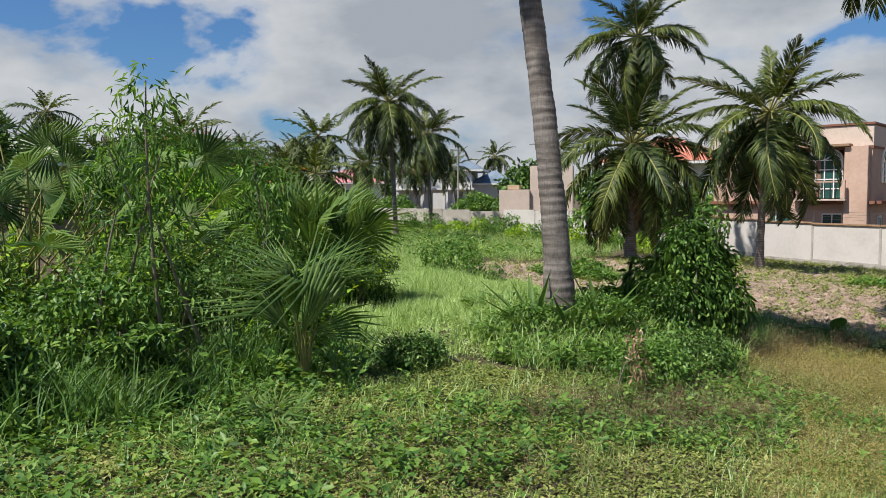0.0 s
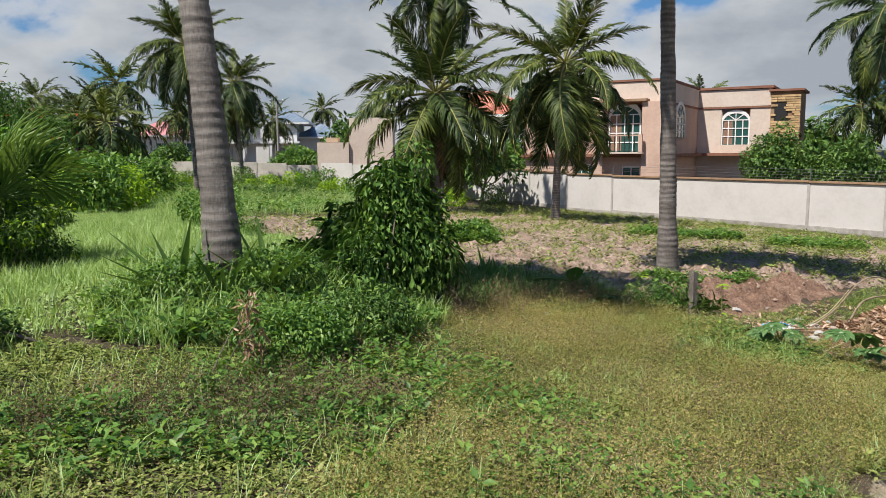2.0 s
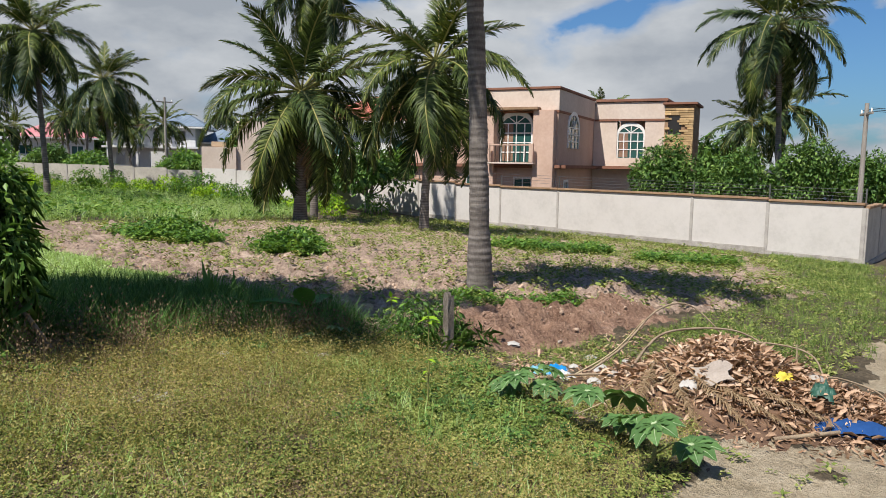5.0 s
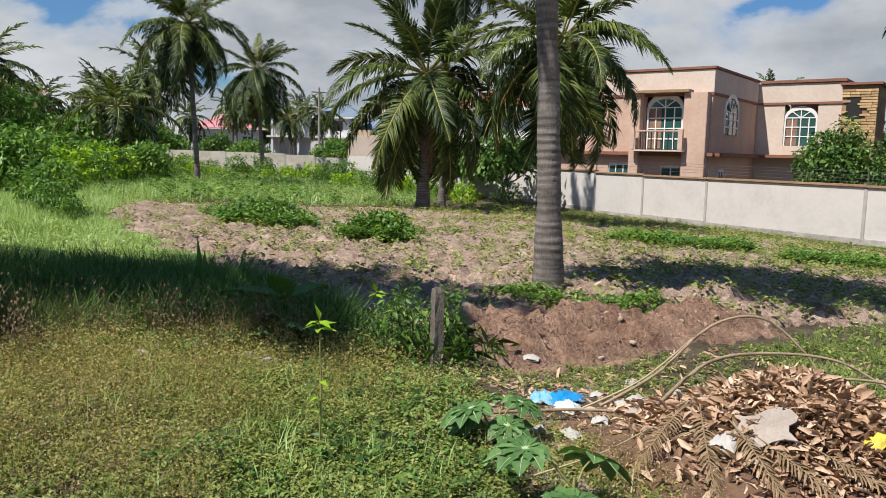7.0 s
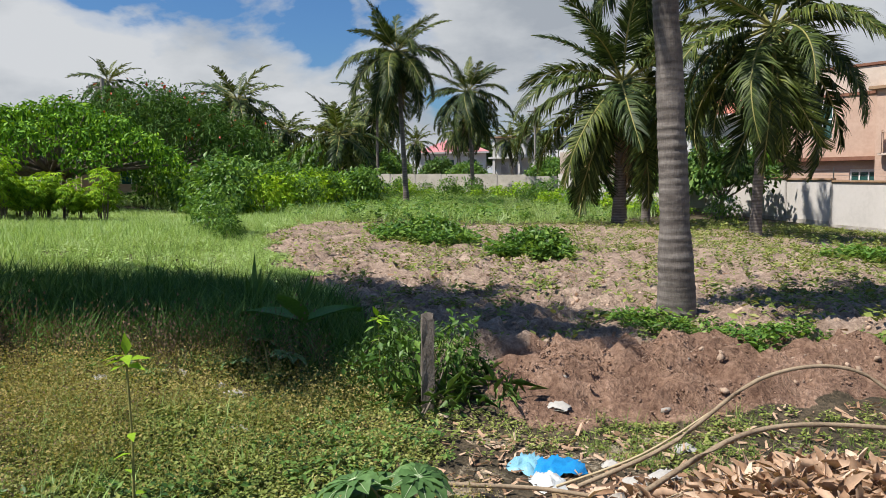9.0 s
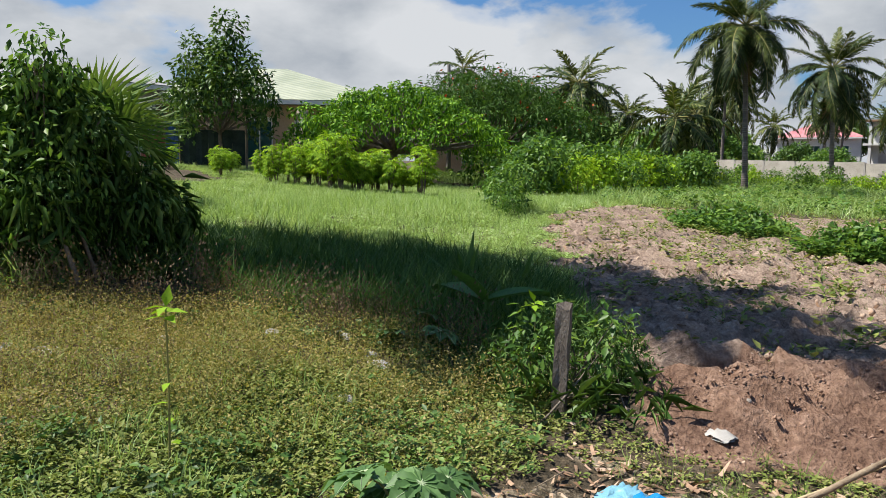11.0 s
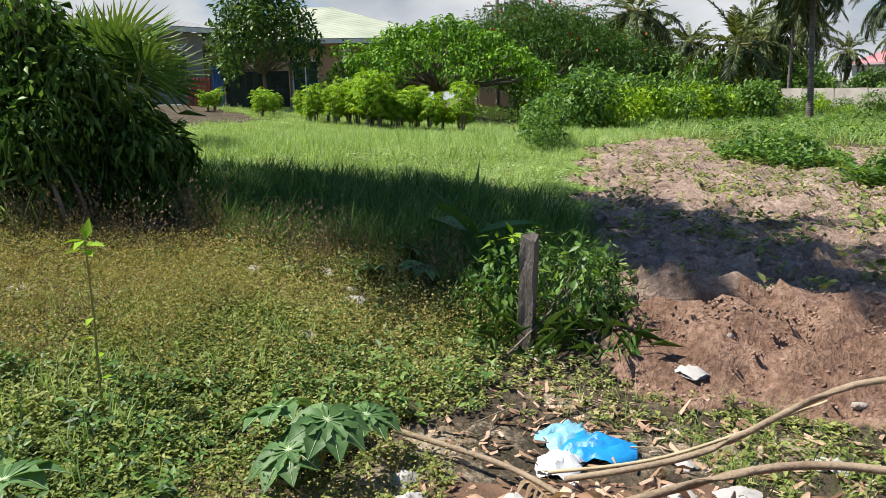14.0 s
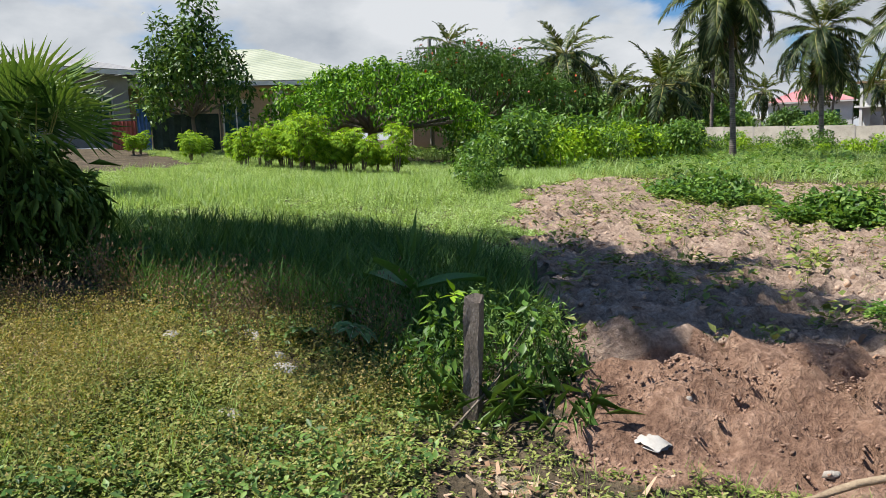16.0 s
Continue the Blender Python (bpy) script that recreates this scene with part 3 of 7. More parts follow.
# farther palms over the hedges and roofs
FAR_PALMS = [(37.5, 42.5, 7.0, 3.4), (41, 44, 8.2, 4.0), (-21.1, 63.7, 7.8, 5.2), (-11.6, 70.5, 8.2, 4.6), (-9.4, 53.0, 4.2, 4.6), (-17.5, 92, 8.0, 4.2), (-25, 96, 8.5, 4.2),
             (-31, 80, 8.5, 4.4), (-14.4, 73, 5.5, 4.0), (-16.8, 78, 6.0, 4.2), (8, 122, 9.5, 4.4), (-3, 118, 8, 4.4), (-22, 110, 8.5, 4.4), (-37, 98, 9, 4.6), (-29, 66, 6, 4.2),
             (15, 98, 9, 4.4), (-7.5, 96, 7.5, 4.2), (1.5, 88, 6.2, 3.8), (-33, 63, 9.6, 3.4), (-12.5, 112, 7.6, 4.2), (-45, 86, 8, 4.2), (38, 62, 8.5, 4.2)]
FAR_PALMS += [(-19, 84, 5.0, 3.6), (-24, 80, 6.2, 3.8), (-27.5, 74, 5.0, 3.6), (-33, 76, 7.0, 4.0), (-22, 90, 6.5, 3.8), (-29, 90, 6.0, 3.8), (-37, 74, 6.0, 3.8), (-10, 102, 7.0, 4.0), (-15.5, 100, 5.6, 3.8), (-41, 70, 6.5, 4.0), (-3.5, 104, 6.0, 3.8), (-34, 88, 7.2, 4.0)]
for i_, (px, py, ph, ps) in enumerate(FAR_PALMS):
    coconut_palm(px, py, ph, (0.5 * math.sin(i_ * 2.1), 0.3), 0.2, 0.18, 0.12, 24, ps, 20 + i_, low=-1.2, far=True, label="coconut palm standing among distant greenery")


# ---------------------------------------------------------------- boundary wall
M_WALL = mat_surface("whitewashed_wall", (0.46, 0.435, 0.41), (0.53, 0.50, 0.475), 0.8, 0.9, 0.12, 9, third=(0.56, 0.53, 0.505))
M_COPING = mat_surface("brown_coping", (0.20, 0.12, 0.07), (0.36, 0.24, 0.15), 2, 0.85)
M_PLINTH = mat_surface("rough_plinth", (0.22, 0.20, 0.18), (0.46, 0.43, 0.39), 2.5, 0.95, 0.6)
M_JOINT = mat_surface("grey_wall_post", (0.30, 0.28, 0.26), (0.44, 0.41, 0.38), 2.5, 0.95, 0.3)
M_BLOCKWALL = mat_surface("grey_block_wall", (0.34, 0.31, 0.27), (0.52, 0.48, 0.42), 1.2, 0.95, 0.3)
M_WIRE = mat_plain("fence_wire", (0.25, 0.25, 0.25), 0.4, 0.8)


def wall_run(name, a, b, height, bays, material, label, coping=True, thick=0.16, stops=None, wires=0, posts=True, plinth=0.28):
    """A panelled boundary wall from a to b: plinth, panels, posts and coping."""
    a, b = Vector(a), Vector(b)
    d = (b - a)
    yaw = math.degrees(math.atan2(d.y, d.x))
    L = d.length
    stops = stops or [L * i / bays for i in range(bays + 1)]
    bays = len(stops) - 1
    base = [float(ground_z(*(a + d * (s / L)))) for s in stops]
    ob = thing(name, label, "wall", pose(a.x, a.y, 0, 0, 0, yaw), kind="structure")
    for i in range(bays):
        x0, x1 = stops[i], stops[i + 1]
        z = min(base[i], base[i + 1])
        top = (base[i] + base[i + 1]) / 2 + height
        part("panel", box_bm((x0 + 0.05, -thick / 2, z + plinth - 0.06), (x1 - 0.05, thick / 2, top), 0.008), material, ob)
        if plinth:
            part("plinth", box_bm((x0, -thick / 2 - 0.06, z - 0.4), (x1 - 0.004, thick / 2 + 0.06, z + plinth - 0.06 + 0.05 * (i % 2)), 0.02), M_PLINTH, ob)
        if coping:
            part("coping", box_bm((x0 - 0.02, -thick / 2 - 0.07, top), (x1 - 0.024, thick / 2 + 0.07, top + 0.10), 0.02), M_COPING, ob)
        if posts:
            part("post", box_bm((x0 - 0.07, -thick / 2 - 0.03, z - 0.3), (x0 + 0.07, thick / 2 + 0.03, base[i] + height - 0.06), 0.015), M_JOINT, ob)
    for k in range(wires):
        pts = [(s * L, 0, base[0] + (base[-1] - base[0]) * s + height + 0.2 + 0.13 * k) for s in np.linspace(0, 1, 12)]
        v, f = tube_arrays(pts, np.full(12, 0.006), 4)
        child("wire", raw_mesh("wire", v, f, M_WIRE), ob)
        if k == 0:
            for s, z in zip(stops, base):
                part("wire_post", box_bm((s - 0.02, -0.02, z + height), (s + 0.02, 0.02, z + height + 0.65)), M_WIRE, ob)
    return ob


WALL_A, WALL_B = (16.2, 49.0), (27.55, 24.5)
wall_run("wall_east", WALL_B, WALL_A, 2.12, 8, M_WALL, "long whitewashed boundary wall with brown coping and posts", stops=[0, 3.5, 6.75, 14.0, 17.9, 21.4, 24.6, 26.98], wires=4)
wall_run("wall_lane", WALL_B, (36.0, 30.5), 2.12, 3, M_BLOCKWALL, "grey boundary wall turning away along the lane", posts=True)
wall_run("wall_back", (16.2, 49.0), (4.9, 61.0), 2.0, 5, M_WALL, "pale boundary wall behind the palms", coping=False)
wall_run("wall_far", (4.7, 63.0), (-12.0, 68.5), 1.7, 7, M_BLOCKWALL, "weathered grey block wall at the plot's far end", coping=False)
wall_run("wall_far_west", (-12.2, 68.6), (-34.0, 72.0), 1.5, 7, M_BLOCKWALL, "weathered grey block wall beyond the hedge", coping=False)

# ---------------------------------------------------------------- houses
M_PINK = mat_surface("pink_render", (0.45, 0.305, 0.235), (0.56, 0.40, 0.32), 0.5, 0.88, 0.08, 12)
M_CREAM = mat_surface("cream_render", (0.50, 0.40, 0.335), (0.62, 0.52, 0.445), 0.5, 0.88, 0.08, 12)
M_BRICKRED = mat_surface("brown_edge", (0.17, 0.075, 0.05), (0.27, 0.13, 0.085), 1.5, 0.8)
M_STONE = mat_surface("sandstone", (0.38, 0.24, 0.11), (0.60, 0.43, 0.24), 1.0, 0.9, 0.4, rnd=0.3)
M_GLASS = mat_glass("green_glass", (0.04, 0.12, 0.11))
M_WHITE = mat_plain("white_frame", (0.75, 0.74, 0.72), 0.5)
M_DARK = mat_plain("dark_iron_and_shade", (0.03, 0.028, 0.027), 0.5, 0.4)
M_CURTAIN = mat_surface("brown_curtain", (0.18, 0.10, 0.07), (0.30, 0.19, 0.13), 4, 0.9)


def slab(ob, name, lo, hi, material, label="", bevel=0.02):
    return part(name, box_bm(lo, hi, bevel), material, ob, label)


def arched_window(ob, cx, y, z0, w, h, arch=True, bars=2, rows=3, curtain=False, out=-1):
    """A window set in a wall facing -y of its house: frame, panes, glazing bars."""
    win = new("window")
    win.parent = ob
    fr = bmesh.new()
    r = w / 2
    zs = z0 + h - (r * 0.75 if arch else 0)
    outline = [(-r, 0), (r, 0), (r, zs - z0)]
    if arch:
        outline += [(r * math.cos(a), zs - z0 + r * 0.75 * math.sin(a)) for a in np.linspace(0.2, math.pi - 0.2, 10)]
    outline += [(-r, zs - z0)]
    def ring(bm, grow, yo):
        return [bm.verts.new((cx + px * grow, yo, z0 + pz * (1 if pz == 0 else grow))) for px, pz in outline]
    A, B, C, D = ring(fr, 1.0, y), ring(fr, 0.90, y), ring(fr, 1.0, y - 0.07), ring(fr, 0.90, y - 0.07)
    n = len(A)
    for i in range(n):
        j = (i + 1) % n
        fr.faces.new((C[i], C[j], D[j], D[i]))
        fr.faces.new((A[i], A[j], C[j], C[i]))
        fr.faces.new((D[i], D[j], B[j], B[i]))
    part("window_frame", fr, M_WHITE, win)
    gl = bmesh.new()
    gl.faces.new(ring(gl, 0.93, y - 0.02))
    part("pane", gl, M_GLASS, win, "green tinted glass")
    bar = bmesh.new()
    for i in range(1, bars + 1):
        px = -r + w * i / (bars + 1)
        box_bm((cx + px - 0.03, y - 0.06, z0), (cx + px + 0.03, y - 0.025, zs), bm=bar)
    for k in range(1, rows + 1):
        pz = z0 + (zs - z0) * k / rows
        box_bm((cx - r * 0.95, y - 0.062, pz - 0.03), (cx + r * 0.95, y - 0.027, pz + 0.03), bm=bar)
    if arch:
        for a in (0.8, 1.57, 2.34):
            p = Vector((math.cos(a) * r, 0, math.sin(a) * r * 0.72))
            m = Matrix.Translation((cx + p.x / 2, y - 0.045, zs + p.z / 2)) @ Euler((0, -math.atan2(p.z, p.x), 0)).to_matrix().to_4x4() @ Matrix.Diagonal((p.length * 0.95, 0.035, 0.05, 1))
            bmesh.ops.create_cube(bar, size=1, matrix=m)
    part("glazing_bar", bar, M_WHITE, win)
    if curtain:
        part("curtain", box_bm((cx - r * 0.85, y - 0.024, z0 + 0.05), (cx - r * 0.2, y - 0.021, zs)), M_CURTAIN, win)
    return win


def wall_with_holes(ob, name, x0, x1, z0, z1, y0, y1, holes, material):
    """A wall in the x-z plane with rectangular holes cut right through it."""
    bm = bmesh.new()
    xs_ = sorted({x0, x1, *[h[0] for h in holes], *[h[1] for h in holes]})
    zs_ = sorted({z0, z1, *[h[2] for h in holes], *[h[3] for h in holes]})
    for a, b in zip(xs_, xs_[1:]):
        for c, d in zip(zs_, zs_[1:]):
            mx, mz = (a + b) / 2, (c + d) / 2
            if any(h[0] < mx < h[1] and h[2] < mz < h[3] for h in holes):
                continue
            box_bm((a, y0, c), (b, y1, d), bm=bm)
    bmesh.ops.remove_doubles(bm, verts=bm.verts[:], dist=0.001)
    return part(name, bm, material, ob)


# the two-storey house behind the wall; x runs along its street front, y to its back
HA = 48.0          # angle of its depth
hz = -2.1
house = thing("two_storey_house", "two-storey pink house with cream bands and flat roof edge", "house", pose(24.0, 42.3, hz, 0, 0, HA - 90))
F1, RT = 3.25, 7.45      # first floor slab and parapet top
# left block: x from -8.5 to 0 is the front left face, y back to 9
wall_with_holes(house, "wall", -9.0, 0.0, 0, RT, 0.0, 0.25, [(-3.55, -1.45, F1 + 0.05, 6.35), (-5.6, -4.3, 1.2, 2.6), (-2.6, -1.5, 1.3, 2.5), (-7.6, -6.5, F1 + 0.9, 6.0)], M_PINK)
slab(house, "wall", (-0.25, 0.26, 0), (0, 8.9, RT), M_PINK)
slab(house, "wall", (-9.0, 9.0, 0), (0, 9.25, RT), M_PINK)
slab(house, "wall", (-9.0, 0.26, 0), (-8.75, 8.99, RT), M_PINK)
# right wing set back
wall_with_holes(house, "wall", 0.01, 4.6, 0, RT - 0.1, 8.6, 8.85, [(1.55, 3.35, F1 + 0.5, 6.3)], M_CREAM)
slab(house, "wall", (4.35, 8.86, 0), (4.6, 16.9, RT - 0.1), M_PINK)
slab(house, "wall", (0.01, 17.0, 0), (4.6, 17.2, RT - 0.1), M_PINK)
slab(house, "roof", (-8.7, 0.27, RT - 0.6), (-0.26, 8.98, RT - 0.4), M_CREAM)
slab(house, "roof", (0.02, 8.86, RT - 0.6), (4.34, 16.98, RT - 0.4), M_CREAM)
# bands and edges
for lo, hi in (((-9.12, -0.12, RT), (0.12, 0.3, RT + 0.14)), ((-0.3, 0.31, RT), (0.12, 8.5, RT + 0.14)), ((0.13, 8.45, RT - 0.08), (4.75, 8.9, RT + 0.1)), ((4.3, 8.91, RT - 0.08), (4.75, 17.2, RT + 0.1))):
    slab(house, "roof_edge", lo, hi, M_BRICKRED, "dark brown roof edge")
for lo, hi in (((-9.06, -0.06, RT - 1.32), (0.06, 0.0, RT - 1.18)), ((0.0, 0.01, RT - 1.32), (0.06, 8.5, RT - 1.18)), ((0.07, 8.54, RT - 1.32), (4.66, 8.6, RT - 1.2))):
    slab(house, "cornice", lo, hi, M_BRICKRED, bevel=0.01)
for lo, hi in (((-9.05, -0.05, RT - 1.17), (0.05, 0.0, RT - 0.02)), ((0.0, 0.01, RT - 1.17), (0.05, 8.5, RT - 0.02)), ((0.06, 8.55, RT - 1.19), (4.65, 8.6, RT - 0.1))):
    slab(house, "parapet_band", lo, hi, M_CREAM, bevel=0.01)
for lo, hi in (((-9.1, -0.35, F1 - 0.25), (0.25, 0.0, F1 - 0.05)), ((0.0, 0.02, F1 - 0.25), (0.5, 8.5, F1 - 0.05)), ((0.6, 7.6, F1 - 0.25), (4.6, 8.59, F1 - 0.05))):
    slab(house, "floor_slab", lo, hi, M_BRICKRED)
# projecting bay round the balcony door
slab(house, "bay_side", (-4.2, -0.55, 0), (-3.65, -0.001, 6.4), M_PINK)
slab(house, "bay_side", (-1.3, -0.55, 0), (-0.1, -0.001, 6.25), M_PINK)
slab(house, "bay_head", (-4.5, -0.75, 6.26), (-1.0, -0.002, 6.42), M_COPING)
slab(house, "balcony_floor", (-3.9, -1.0, F1 - 0.04), (-1.1, -0.01, F1 + 0.06), M_CREAM)
bal = new("balcony_rail")
bal.parent = house
for x_ in np.linspace(-3.7, -1.3, 9):
    part("bar", box_bm((x_ - 0.025, -0.95, F1 + 0.06), (x_ + 0.025, -0.9, F1 + 1.0)), M_DARK if 0 < (x_ + 3.7) else M_PINK, bal)
part("top_rail", box_bm((-3.8, -0.98, F1 + 1.0), (-1.2, -0.87, F1 + 1.08), 0.01), M_PINK, bal)
for x_ in (-3.85, -1.25):
    part("newel", box_bm((x_ - 0.12, -1.0, F1 + 0.06), (x_ + 0.12, -0.8, F1 + 1.12), 0.01), M_PINK, bal)
arched_window(house, -2.5, 0.14, F1 + 0.1, 2.0, 2.95, True, 3, 4, True)
arched_window(house, -4.95, 0.14, 1.2, 1.3, 1.4, False, 2, 2)
arched_window(house, -2.05, 0.14, 1.3, 1.1, 1.2, False, 1, 1)
arched_window(house, -7.05, 0.14, F1 + 0.9, 1.1, 1.85, False, 1, 2)
arched_window(house, 2.45, 8.74, F1 + 0.5, 1.8, 2.3, True, 3, 3, True)
# window in the side face, which looks along +x
side = new("side_front")
side.parent = house
side.matrix_basis = pose(0.0, 0, 0, 0, 0, 90)
arched_window(side, 3.3, -0.001, F1 + 0.95, 2.6, 2.2, True, 2, 3)
arched_window(side, 1.9, -0.001, 1.2, 0.9, 1.1, False, 1, 1)
# stone-faced stair tower at the wing's end
slab(house, "tower_core", (4.62, 8.2, 0), (6.4, 11.5, RT - 0.35), M_COPING)
st = np.random.default_rng(3)
stone_me = [None] * 4
for q in range(4):
    bm = box_bm((0, 0, 0), (1, 0.1, 0.13), 0.012)
    me = bpy.data.meshes.new("stone")
    bm.to_mesh(me)
    bm.free()
    me.materials.append(M_STONE)
    stone_me[q] = me
for k in range(int((RT - 0.4 - 3.4) / 0.15)):
    z = 3.3 + k * 0.15
    x_ = 4.64
    while x_ < 6.35:
        wd = min(st.uniform(0.3, 0.8), 6.4 - x_)
        if not (4.9 < x_ + wd / 2 < 5.7 and 5.2 < z < 6.4):
            s_ = child("stone", stone_me[k % 4], house)
            s_.matrix_basis = pose(x_, 8.13 - st.uniform(0, 0.03), z) @ Matrix.Diagonal((wd - 0.012, 1, 1, 1))
        x_ += wd
# no hole here: a dark plate stands for the shade inside an opening
slab(house, "tower_opening_shade", (4.85, 8.15, 5.15), (5.65, 8.19, 6.4), M_DARK, "dark plate standing for a shaded opening")
slab(house, "tower_cap", (4.5, 8.0, RT - 0.35), (6.6, 11.6, RT - 0.2), M_BRICKRED)


def hip_roof(ob, x0, x1, y0, y1, z0, rise, material, over=0.5, rib=0.0, name="roof"):
    """A hipped roof with thickness and raised ribs."""
    bm = bmesh.new()
    x0, x1, y0, y1 = x0 - over, x1 + over, y0 - over, y1 + over
    run = min(x1 - x0, y1 - y0) / 2
    if x1 - x0 > y1 - y0:
        ra, rb = (x0 + run, (y0 + y1) / 2), (x1 - run, (y0 + y1) / 2)
    else:
        ra, rb = ((x0 + x1) / 2, y0 + run), ((x0 + x1) / 2, y1 - run)
    lo = [bm.verts.new((*p, z0)) for p in ((x0, y0), (x1, y0), (x1, y1), (x0, y1))]
    a, b = bm.verts.new((*ra, z0 + rise)), bm.verts.new((*rb, z0 + rise))
    if x1 - x0 > y1 - y0:
        fs = [(lo[0], lo[1], b, a), (lo[2], lo[3], a, b), (lo[1], lo[2], b), (lo[3], lo[0], a)]
    else:
        fs = [(lo[0], lo[1], a), (lo[1], lo[2], b, a), (lo[2], lo[3], b), (lo[3], lo[0], a, b)]
    for f_ in fs:
        bm.faces.new(f_)
    bm.faces.new(lo[::-1])
    r_ = part(name, bm, material, ob)
    m = r_.modifiers.new("thick", "SOLIDIFY")
    m.thickness = 0.06
    fas = bmesh.new()
    for p, q in (((x0, y0), (x1, y0)), ((x0, y1), (x1, y1))):
        box_bm((p[0], p[1] - 0.03, z0 - 0.22), (q[0], q[1] + 0.03, z0 - 0.03), bm=fas)
    for p, q in (((x0, y0), (x0, y1)), ((x1, y0), (x1, y1))):
        box_bm((p[0] - 0.03, p[1] + 0.04, z0 - 0.22), (q[0] + 0.03, q[1] - 0.04, z0 - 0.03), bm=fas)
    part("fascia", fas, M_WHITE, ob)
    return r_


def mat_sheet(name, a, b, pitch=0.25):
    """Ribbed roofing sheet with fading, its colour darker between the ribs."""
    m = bpy.data.materials.new(name)
    t_ = Tree(m)
    co_ = t_.n("ShaderNodeTexCoord").outputs["Object"]
    n1 = t_.noise(co_, 0.7, 5)
    wv = t_.n("ShaderNodeTexWave", {"Vector": co_, "Scale": 1.0 / pitch / 3.2, "Distortion": 0.0}, bands_direction="DIAGONAL").outputs["Fac"]
    c_ = t_.ramp(n1, [(0.35, a), (0.65, b)])
    c_ = t_.mix(c_, t_.ramp(wv, [(0.0, 0.8), (0.4, 1.05)]), 1.0, "MULTIPLY")
    b_ = t_.n("ShaderNodeBsdfPrincipled", {"Base Color": c_, "Roughness": 0.45, "Specular IOR Level": 0.4})
    bp_ = t_.n("ShaderNodeBump", {"Height": wv, "Strength": 0.5, "Distance": 0.04})
    t_.t.links.new(bp_.outputs[0], b_.inputs["Normal"])
    t_.n("ShaderNodeOutputMaterial", {"Surface": b_.outputs[0]})
    return m


M_REDROOF = mat_sheet("red_roof_sheet", (0.46, 0.16, 0.17), (0.58, 0.26, 0.26))
M_RUST = mat_sheet("rust_red_sheet", (0.40, 0.13, 0.08), (0.55, 0.22, 0.14))
M_BLUEROOF = mat_sheet("blue_grey_roof", (0.10, 0.14, 0.19), (0.20, 0.25, 0.31))
M_GREENROOF = mat_sheet("pale_green_sheet", (0.33, 0.36, 0.25), (0.46, 0.48, 0.35))
M_ZINC = mat_sheet("weathered_zinc", (0.27, 0.265, 0.255), (0.40, 0.39, 0.375))
M_GREYWALL = mat_surface("bare_cement_render", (0.26, 0.25, 0.24), (0.40, 0.38, 0.36), 0.8, 0.95, 0.3)
M_TANWALL = mat_surface("tan_render", (0.42, 0.29, 0.19), (0.56, 0.41, 0.28), 0.7, 0.9, 0.15)
M_PALEWALL = mat_surface("pale_render", (0.55, 0.55, 0.56), (0.72, 0.71, 0.70), 0.7, 0.9, 0.1)


def bungalow(name, x, y, yaw, w_, d_, h_, rise, wallm, roofm, label, holes=(), z=None, over=0.6):
    """A one-storey house: four walls with through openings, panes and a hipped roof. holes are (x0, x1, z0, z1) in its front."""
    z = float(ground_z(x, y)) - 0.1 if z is None else z
    ob = thing(name, label, "house", pose(x, y, z, 0, 0, yaw))
    wall_with_holes(ob, "wall", 0, w_, 0, h_, 0, 0.2, list(holes), wallm)
    slab(ob, "wall", (0, d_ - 0.2, 0), (w_, d_, h_), wallm, bevel=0.005)
    slab(ob, "wall", (0, 0.205, 0), (0.2, d_ - 0.205, h_), wallm, bevel=0.005)
    slab(ob, "wall", (w_ - 0.2, 0.205, 0), (w_, d_ - 0.205, h_), wallm, bevel=0.005)
    slab(ob, "floor", (0.21, 0.21, 0.0), (w_ - 0.21, d_ - 0.21, 0.15), M_GREYWALL)
    hip_roof(ob, 0, w_, 0, d_, h_ + 0.2, rise, roofm, over)
    for hx0, hx1, hz0, hz1 in holes:
        arched_window(ob, (hx0 + hx1) / 2, 0.13, hz0, hx1 - hx0, hz1 - hz0, False, 1, 1)
    return ob


bungalow("red_roof_house", -20.6, 122.5, 8, 10.6, 9, 3.1, 2.2, M_PALEWALL, M_REDROOF, "white bungalow under a red sheet-metal hipped roof", [(1, 2.6, 0.9, 2.2), (4, 5.6, 0.9, 2.2), (7.6, 9.2, 0.9, 2.2)], z=0.7)
bungalow("red_roof_house", -29, 88, 0, 8, 7, 1.9, 1.8, M_PALEWALL, M_RUST, "low house with a faded red roof behind the hedge", [(2, 3.5, 0.8, 1.7)], z=-0.6)
bungalow("green_roof_house", -29.5, 118, 5, 8, 8, 2.2, 1.6, M_PALEWALL, M_GREENROOF, "pale house with a pale green roof far off", [(2, 3.5, 0.8, 2.0)], z=-0.5)


# ---------------------------------------------------------------- bushes, trees and ground cover


